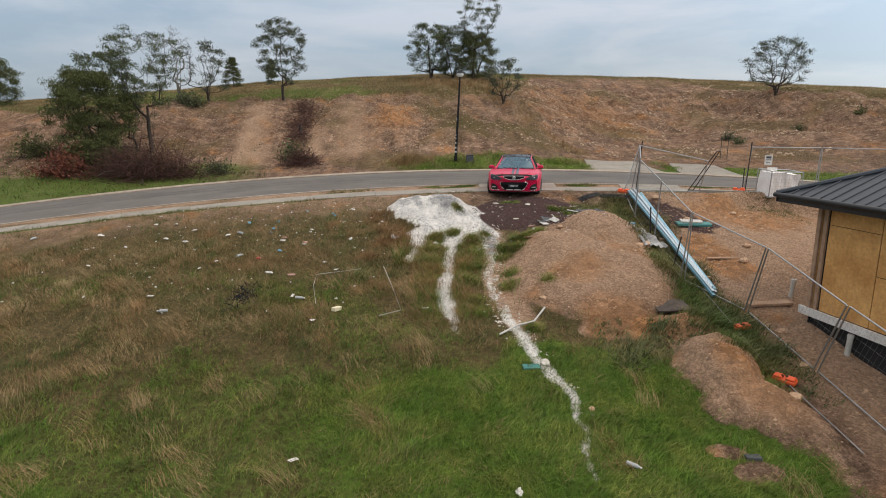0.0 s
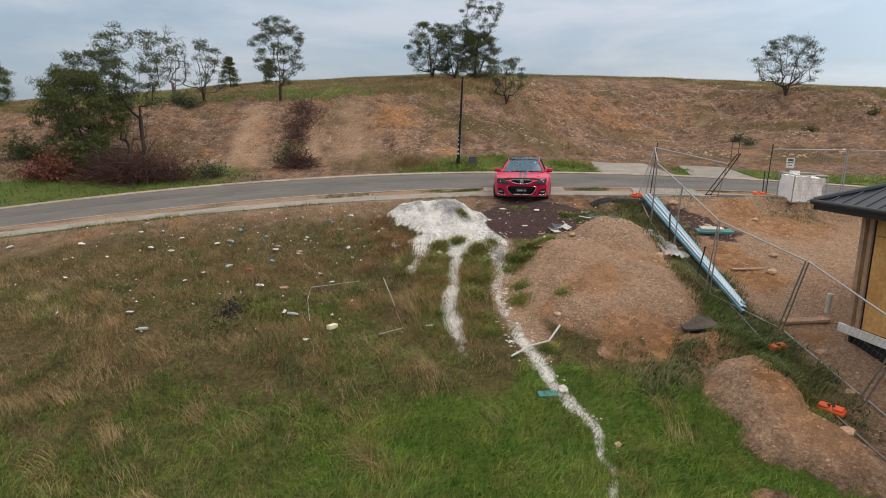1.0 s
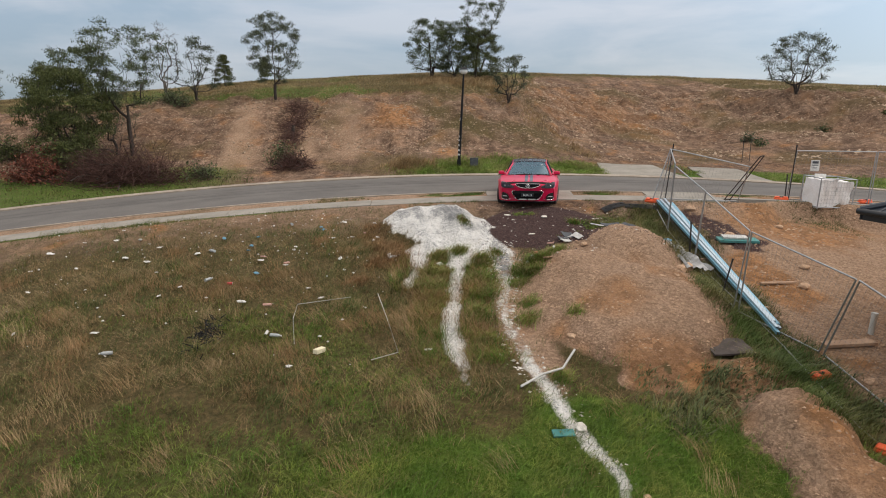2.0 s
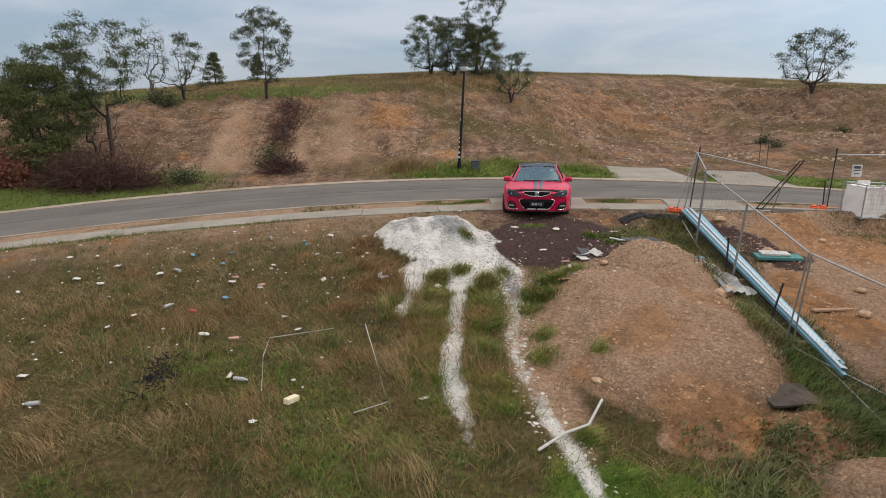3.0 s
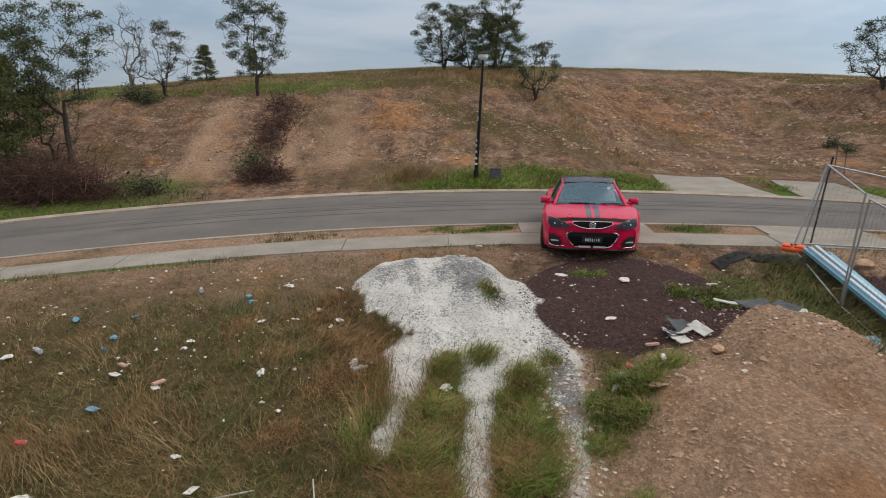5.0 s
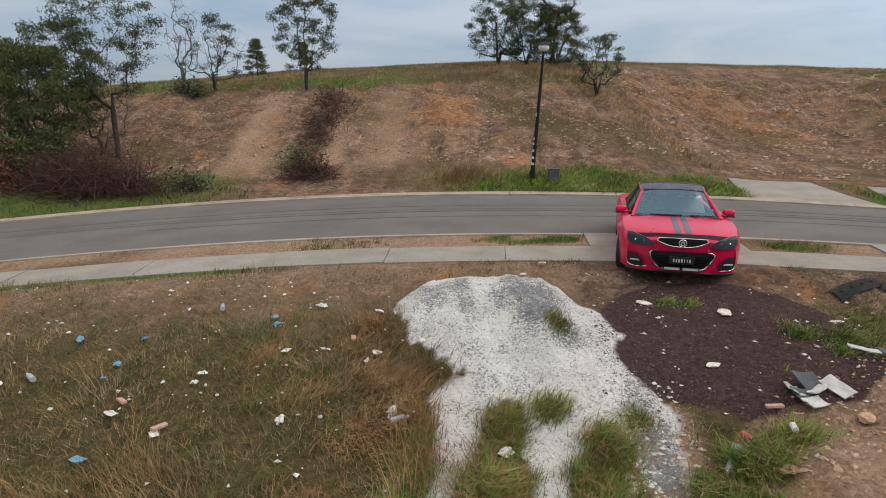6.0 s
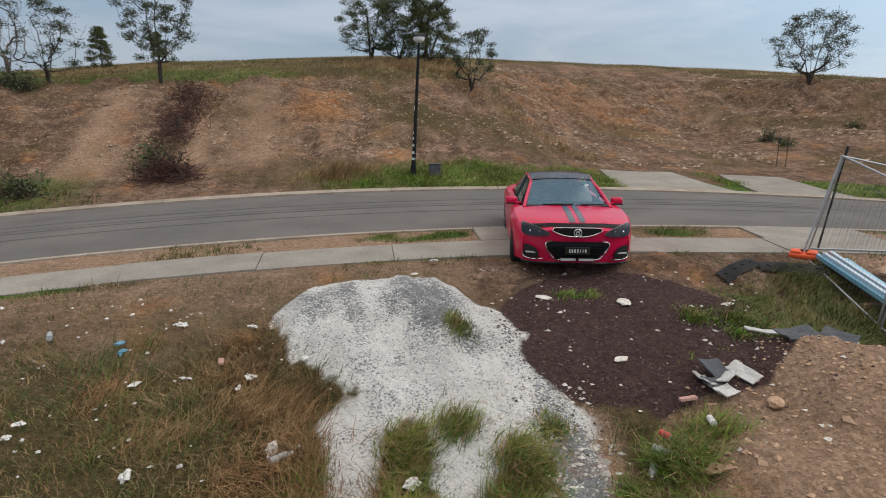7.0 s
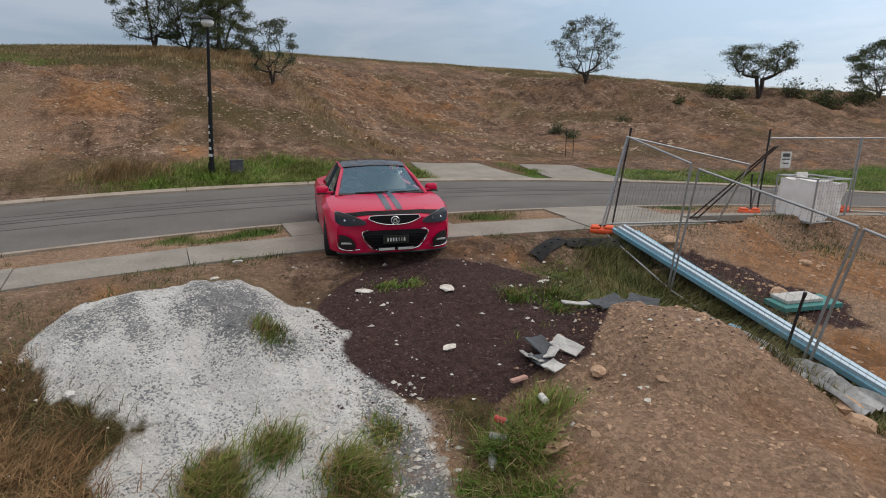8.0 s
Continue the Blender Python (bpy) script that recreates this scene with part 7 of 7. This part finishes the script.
# tussocks that stand apart
TUSSOCKS = [(0.45, 18.71, 0.22), (-0.24, 17.3, 0.40), (0.27, 17.45, 0.32), (0.84, 17.0, 0.40), (1.24, 17.37, 0.22), (2.17, 16.76, 0.45), (2.64, 16.94, 0.36), (1.6, 15.8, 0.30), (2.2, 16.6, 0.42), (1.71, 14.81, 0.26), (1.6, 14.2, 0.30), (2.53, 13.99, 0.20), (1.8, 16.2, 0.36), (1.95, 12.2, 0.30), (3.6, 19.1, 0.24), (0.75, 16.0, 0.42), (0.7, 15.2, 0.42), (0.6, 14.4, 0.40), (-0.4, 16.4, 0.42), (-0.5, 15.6, 0.38), (0.75, 13.4, 0.3), (4.2, 19.1, 0.20), (4.55, 18.75, 0.22), (4.0, 18.7, 0.14), (2.1, 19.85, 0.12), (2.45, 19.75, 0.10), (1.75, 16.45, 0.34), (2.0, 16.1, 0.34)]
roots, heights = [], []
for i, (x, y, h) in enumerate(TUSSOCKS):
    qq = np.random.default_rng(300 + i)
    n = int(2200 * h)
    p = np.zeros((n, 3))
    p[:, :2] = (x, y) + qq.normal(0, 0.07 + 0.14 * h, (n, 2))
    p[:, 2] = land(p[:, 0], p[:, 1]) - 0.01
    roots.append(p)
    heights.append(0.6 * h * qq.uniform(0.35, 1.0, n))
roots, heights = np.concatenate(roots), np.concatenate(heights)
pick = np.random.default_rng(9).random(len(roots)) < 0.72
blades("grass_tussocks", roots[pick], heights[pick], 0.010, 1.5, BLADE, "green grass tussocks beside the limestone trails", 401)
blades("dry_tussocks", roots[~pick], heights[~pick] * 1.1, 0.009, 1.5, STRAW, "half-dry grass tussocks beside the limestone trails", 402)
p, k = tufted(4200, 14, 0.09, 4.2, 7.2, 10.5, 20.6, lambda x, y: step(0.9, 0.25, np.abs(x - 6.15 - 0.02 * (y - 16)) + 0.3 * ripple(x, y, 0.8, 85)) + 0.8 * bump(x, y, 5.3, 19.2, 1.3, 1.2), 86)
blades("fence_weeds", p, k * q.uniform(0.07, 0.22, len(p)), 0.011, 1.6, OLIVE, "tangled green weeds along the fence", 87)
p, k = tufted(6000, 14, 0.09, 2.6, 7.2, 8.0, 14.2, lambda x, y: (0.15 + 0.6 * crumb(x, y, 0.6, 69)) * (1.2 * bump(x, y, 4.45, 12.0, 1.45, 0.6, -0.35) + 0.9 * bump(x, y, 3.6, 11.2, 0.9, 0.6) + 0.9 * bump(x, y, 6.6, 11.5, 0.6, 2.4)), 88)
blades("mound_weeds", p, k * q.uniform(0.05, 0.17, len(p)), 0.022, 1.6, WEED, "dark sprawling weeds between the mounds", 89)

p, k = tufted(900, 12, 0.06, 1.5, 5.4, 18.2, 20.3, lambda x, y: step(0.1, 0.7, 1.2 * bump(x, y, 4.15, 19.05, 0.75, 0.6) + bump(x, y, 2.35, 19.8, 0.6, 0.22) + 0.8 * bump(x, y, 4.9, 20.0, 0.7, 0.5) + 0.5 * crumb(x, y, 0.5, 75) - 0.15), 90)
blades("pad_weeds", p, k * q.uniform(0.03, 0.10, len(p)), 0.014, 1.6, BLADE, "low green weeds spreading over the parking pad", 91)

RUST_TUSSOCKS = [(-2.0, 18.65, 0.45), (-1.5, 17.85, 0.45), (-2.15, 19.2, 0.4), (-1.35, 17.3, 0.5), (-1.9, 17.9, 0.45), (-1.1, 16.7, 0.4), (-1.8, 16.9, 0.4), (-0.3, 16.0, 0.4), (0.65, 15.6, 0.4), (0.6, 13.8, 0.35), (-0.25, 15.1, 0.4), (-0.4, 14.2, 0.4), (-2.3, 18.5, 0.35), (-2.6, 17.5, 0.35), (-2.1, 15.9, 0.35), (-3.4, 18.2, 0.3), (5.9, 18.0, 0.3), (6.1, 17.3, 0.3), (5.3, 19.4, 0.25)]
roots, heights = [], []
for i, (x, y, h) in enumerate(RUST_TUSSOCKS):
    qq = np.random.default_rng(600 + i)
    n = int(1700 * h)
    p = np.zeros((n, 3))
    p[:, :2] = (x, y) + qq.normal(0, 0.08 + 0.26 * h, (n, 2))
    p[:, 2] = land(p[:, 0], p[:, 1]) - 0.01
    roots.append(p)
    heights.append(0.5 * h * qq.uniform(0.3, 1.0, n))
roots, heights = np.concatenate(roots), np.concatenate(heights)
blades("rust_tussocks", roots, heights, 0.008, 1.5, RUST_STRAW, "rust-brown dry grass tussocks round the limestone heap", 403, drift=(0.8, -0.4))

# beyond the road
p, k = tufted(5200, 12, 0.14, -3.5, 8.2, 32.2, 36.6, lambda x, y: (across(x, y) > ROAD_WIDE + 0.55) * step(-3.4, 0.4, x + 0.8 * ripple(x, y, 0.9, 90)) * step(36.4, 33.6, y + 0.9 * ripple(x, y, 1.1, 91)), 92)
blades("verge_grass", p, k * q.uniform(0.07, 0.22, len(p)), 0.020, 1.1, VERGE_BLADE, "lush green grass round the lamp", 93)
p, k = tufted(11000, 12, 0.16, 12.5, 36, 22, 38, lambda x, y: (across(x, y) > ROAD_WIDE + 0.6) * step(5.4, 3.4, across(x, y) - ROAD_WIDE + 0.8 * ripple(x, y, 1.5, 67)) * ((x > 16.0) | ((x > 11.9) & (x < 13.2) & (y > 33))), 94)
blades("verge_grass", p, k * q.uniform(0.07, 0.20, len(p)), 0.025, 0.9, VERGE_BLADE, "lush green grass along the far verge", 95)
p, k = tufted(600, 12, 0.2, -30, -8.5, 29, 34.5, lambda x, y: (across(x, y) > ROAD_WIDE + 0.55) * step(-8.5, -13, x) * 0.8, 96)
blades("verge_grass", p, k * q.uniform(0.06, 0.20, len(p)), 0.03, 0.9, OLIVE, "green grass below the trees", 97)
p, k = tufted(420, 22, 0.16, -3.6, 0.2, 33.6, 36.0, lambda x, y: 0.7 * bump(x, y, -2.0, 34.6, 1.6, 0.9), 98)
blades("straw_clump", p, k * q.uniform(0.2, 0.5, len(p)), 0.02, 0.6, STRAW, "pale dry grass clump beside the lamp", 99)


def crest_chance(x, y):
    c = np.interp(x, LINES_X, CREST_Y) + 6.5 * step(4.5, 9, x) * step(28, 22, x)
    return step(c - 1.0, c + 1.0, y) * (0.6 + 0.4 * step(-0.3, 0.6, ripple(x * 1.3 + 2 * ripple(x, y, 5, 111), y, 7.0, 101)))


p, k = tufted(36000, 8, 0.8, -48, 48, 44, 68, crest_chance, 102)
blades("crest_grass", p, k * q.uniform(0.05, 0.18, len(p)), 0.026, 1.1, TAN, "dry tan grass over the hill crest", 103)
p, k = tufted(5000, 9, 0.35, -45, -5, 43.5, 60, lambda x, y: crest_chance(x, y) * step(-0.35, 0.35, crumb(x, y * 1.6, 4.0, 74)) * np.clip(covers(x, y)[0] + 0.8 * bump(x, y, -16.0, 47.0, 6.5, 2.6) + 0.8 * bump(x, y, -36.0, 46.5, 9.0, 3.0), 0, 1), 104)
blades("crest_green", p, k * q.uniform(0.03, 0.10, len(p)), 0.025, 1.2, VERGE_BLADE, "green grass over the hill crest", 105)
p, k = tufted(11000, 9, 0.25, -32, 34, 33, 54, lambda x, y: (0.75 - 0.6 * step(5, 8, x)) * (across(x, y) > ROAD_WIDE + 1.2) * step(0.0, 0.8, ripple(x, y, 2.6, 35) + 0.4 * ripple(x, y, 0.9, 36)) * (y < np.interp(x, LINES_X, CREST_Y)), 106)
blades("slope_grass", p, k * q.uniform(0.04, 0.13, len(p)), 0.02, 1.0, TAN, "sparse half-dry grass on the cutting", 107)
p, k = tufted(1300, 16, 0.25, 3.0, 9.5, 37.5, 56, lambda x, y: step(1.4, 0.1, np.abs(x - 3.6 - 0.55 * np.maximum(47 - y, 0) + 0.7 * ripple(x, y, 1.5, 112))), 108)
blades("spur_grass", p, k * q.uniform(0.12, 0.32, len(p)), 0.028, 0.9, STRAW, "tan grass along the spur of the cutting", 109)
p, k = tufted(900, 20, 0.3, -4, 7, 48, 54, lambda x, y: step(0.0, 0.6, bump(x, y, 1.3, 51.6, 4.2, 2.6) + 0.4 * crumb(x, y, 1.5, 78)), 110)
blades("ridge_straw", p, k * q.uniform(0.16, 0.45, len(p)), 0.026, 0.7, STRAW, "tall pale straw below the ridge trees", 112)


def brush(name, x, y, wide, deep, tall, n, mat, label, seed, leaf=None):
    """A tangled heap of thin branches."""
    qq = np.random.default_rng(seed)
    ob = empty(name, pose(x, y, float(land(x, y))))
    a = qq.normal(0, 1, (n, 3)) * (wide * 0.32, deep * 0.32, 0)
    a[:, 2] = np.abs(qq.normal(0, 0.4, n)) * tall * np.exp(-(a[:, 0] / wide * 2) ** 2)
    way = qq.normal(0, 1, (n, 3)) * (1, 0.8, 0.6) + (0, 0, 0.35)
    way /= np.linalg.norm(way, axis=1)[:, None]
    ln = qq.uniform(0.3, 1.0, n)[:, None] * tall * 0.8
    base = np.array([float(land(x + u, y + w)) - float(land(x, y)) for u, w in a[:, :2]])
    a[:, 2] += base
    b = a + way * ln
    tagged(sheet("tangle", *sticks([(p, e, 0.014, 0.005) for p, e in zip(a, b)], 3), mat, ob), kind="stuff")
    for i in range(6 if n >= 600 else 0):
        bm = bmesh.new()
        p, e = Vector(a[i * 7]), Vector(a[i * 7]) + Vector(way[i * 7]) * Vector((1, 1, 0.5)) * tall * 0.9
        tube(bm, [p, p.lerp(e, 0.35) + Vector((0.05, 0.02, 0.08)), p.lerp(e, 0.7) + Vector((-0.04, 0.03, 0.10)), e], 0.03, 6)
        part("branch", bm, BARK, ob, "dark bare branch")
    if leaf is not None:
        m = n * (12 if tall > 1 else 6)
        c = b[qq.integers(0, n, m)] + qq.normal(0, 0.16, (m, 3)) * (1, 1, 0.7)
        lw, lv = qq.normal(0, 1, (m, 3)) * 0.045, qq.normal(0, 1, (m, 3)) * 0.022
        v = np.stack([c - lw, c + lv, c + lw, c - lv], 1).reshape(-1, 3)
        sheet("foliage", v, np.arange(len(v)).reshape(-1, 4), leaf, ob, smooth=False)["kind"] = "stuff"
    return tagged(ob, label, "brush")


brush("brush_heap", -15.6, 32.6, 4.2, 1.7, 1.7, 1500, TWIG, "heap of dead reddish-brown branches by the kerb", 501)
brush("brush_heap", -17.6, 32.9, 3.0, 1.6, 1.6, 1000, TWIG, "heap of dead reddish-brown branches by the kerb", 502)
brush("rust_bush", -20.9, 33.2, 2.0, 1.3, 1.2, 420, TWIG, "low bush of dead rust-red foliage", 503, RUST_LEAF)
brush("dark_bush", -20.0, 34.2, 2.2, 1.6, 1.6, 500, BARK, "dense dark bush below the trees", 504, LEAF_DARK)
brush("brush_heap", -8.3, 34.9, 1.7, 1.3, 1.0, 620, TWIG, "heap of dead branches at the foot of a gully", 505)
brush("green_bush", -9.1, 36.0, 0.9, 0.8, 0.8, 160, BARK, "small green bush beside a brush heap", 506, LEAF)
for i, (x, y, w, d, t, n) in enumerate(((-9.4, 39.0, 1.3, 2.4, 0.8, 360), (-9.6, 41.5, 1.4, 2.4, 0.9, 420), (-9.9, 43.8, 1.6, 2.0, 1.0, 420))):
    brush("gully_brush", x, y, w, d, t, n, TWIG, "dead brush choking a gully in the cutting", 510 + i)
for i, (x, y, t, leaf) in enumerate(((-18.6, 45.2, 0.9, LEAF), (-19.4, 45.6, 0.8, LEAF), (20.05, 42.2, 0.42, LEAF_GREY), (20.2, 41.0, 0.3, LEAF), (24.9, 42.3, 0.35, LEAF), (-12.5, 33.2, 0.7, LEAF), (39.0, 39.2, 1.1, LEAF_DARK), (41.5, 38.6, 1.1, LEAF_DARK), (34.0, 43.5, 0.9, LEAF_DARK), (-24.5, 36.0, 1.2, LEAF_DARK), (37.5, 40.5, 0.9, LEAF_DARK), (35.2, 42.8, 0.7, LEAF_DARK), (28.5, 41.5, 0.35, LEAF_DARK))):
    brush("green_bush", x, y, t * 1.3, t, t, int(150 * t), BARK, "small green bush on the bank", 530 + i, leaf)
# burnt patch of dark stalks
brush("burnt_brush", -4.75, 13.6, 0.55, 0.8, 0.22, 200, VOID, "small patch of blackened stalks in dry grass", 560)
stump_ob = empty("stump", pose(-9.55, 40.4, float(land(-9.55, 40.4))))
bm = bmesh.new()
rod(bm, (0, 0, -0.1), (0.03, 0, 0.6), 0.13, 0.10, 9)
part("wood", bm, BARK, stump_ob)
tagged(stump_ob, "dark broken tree stump standing in the gully", "stump")
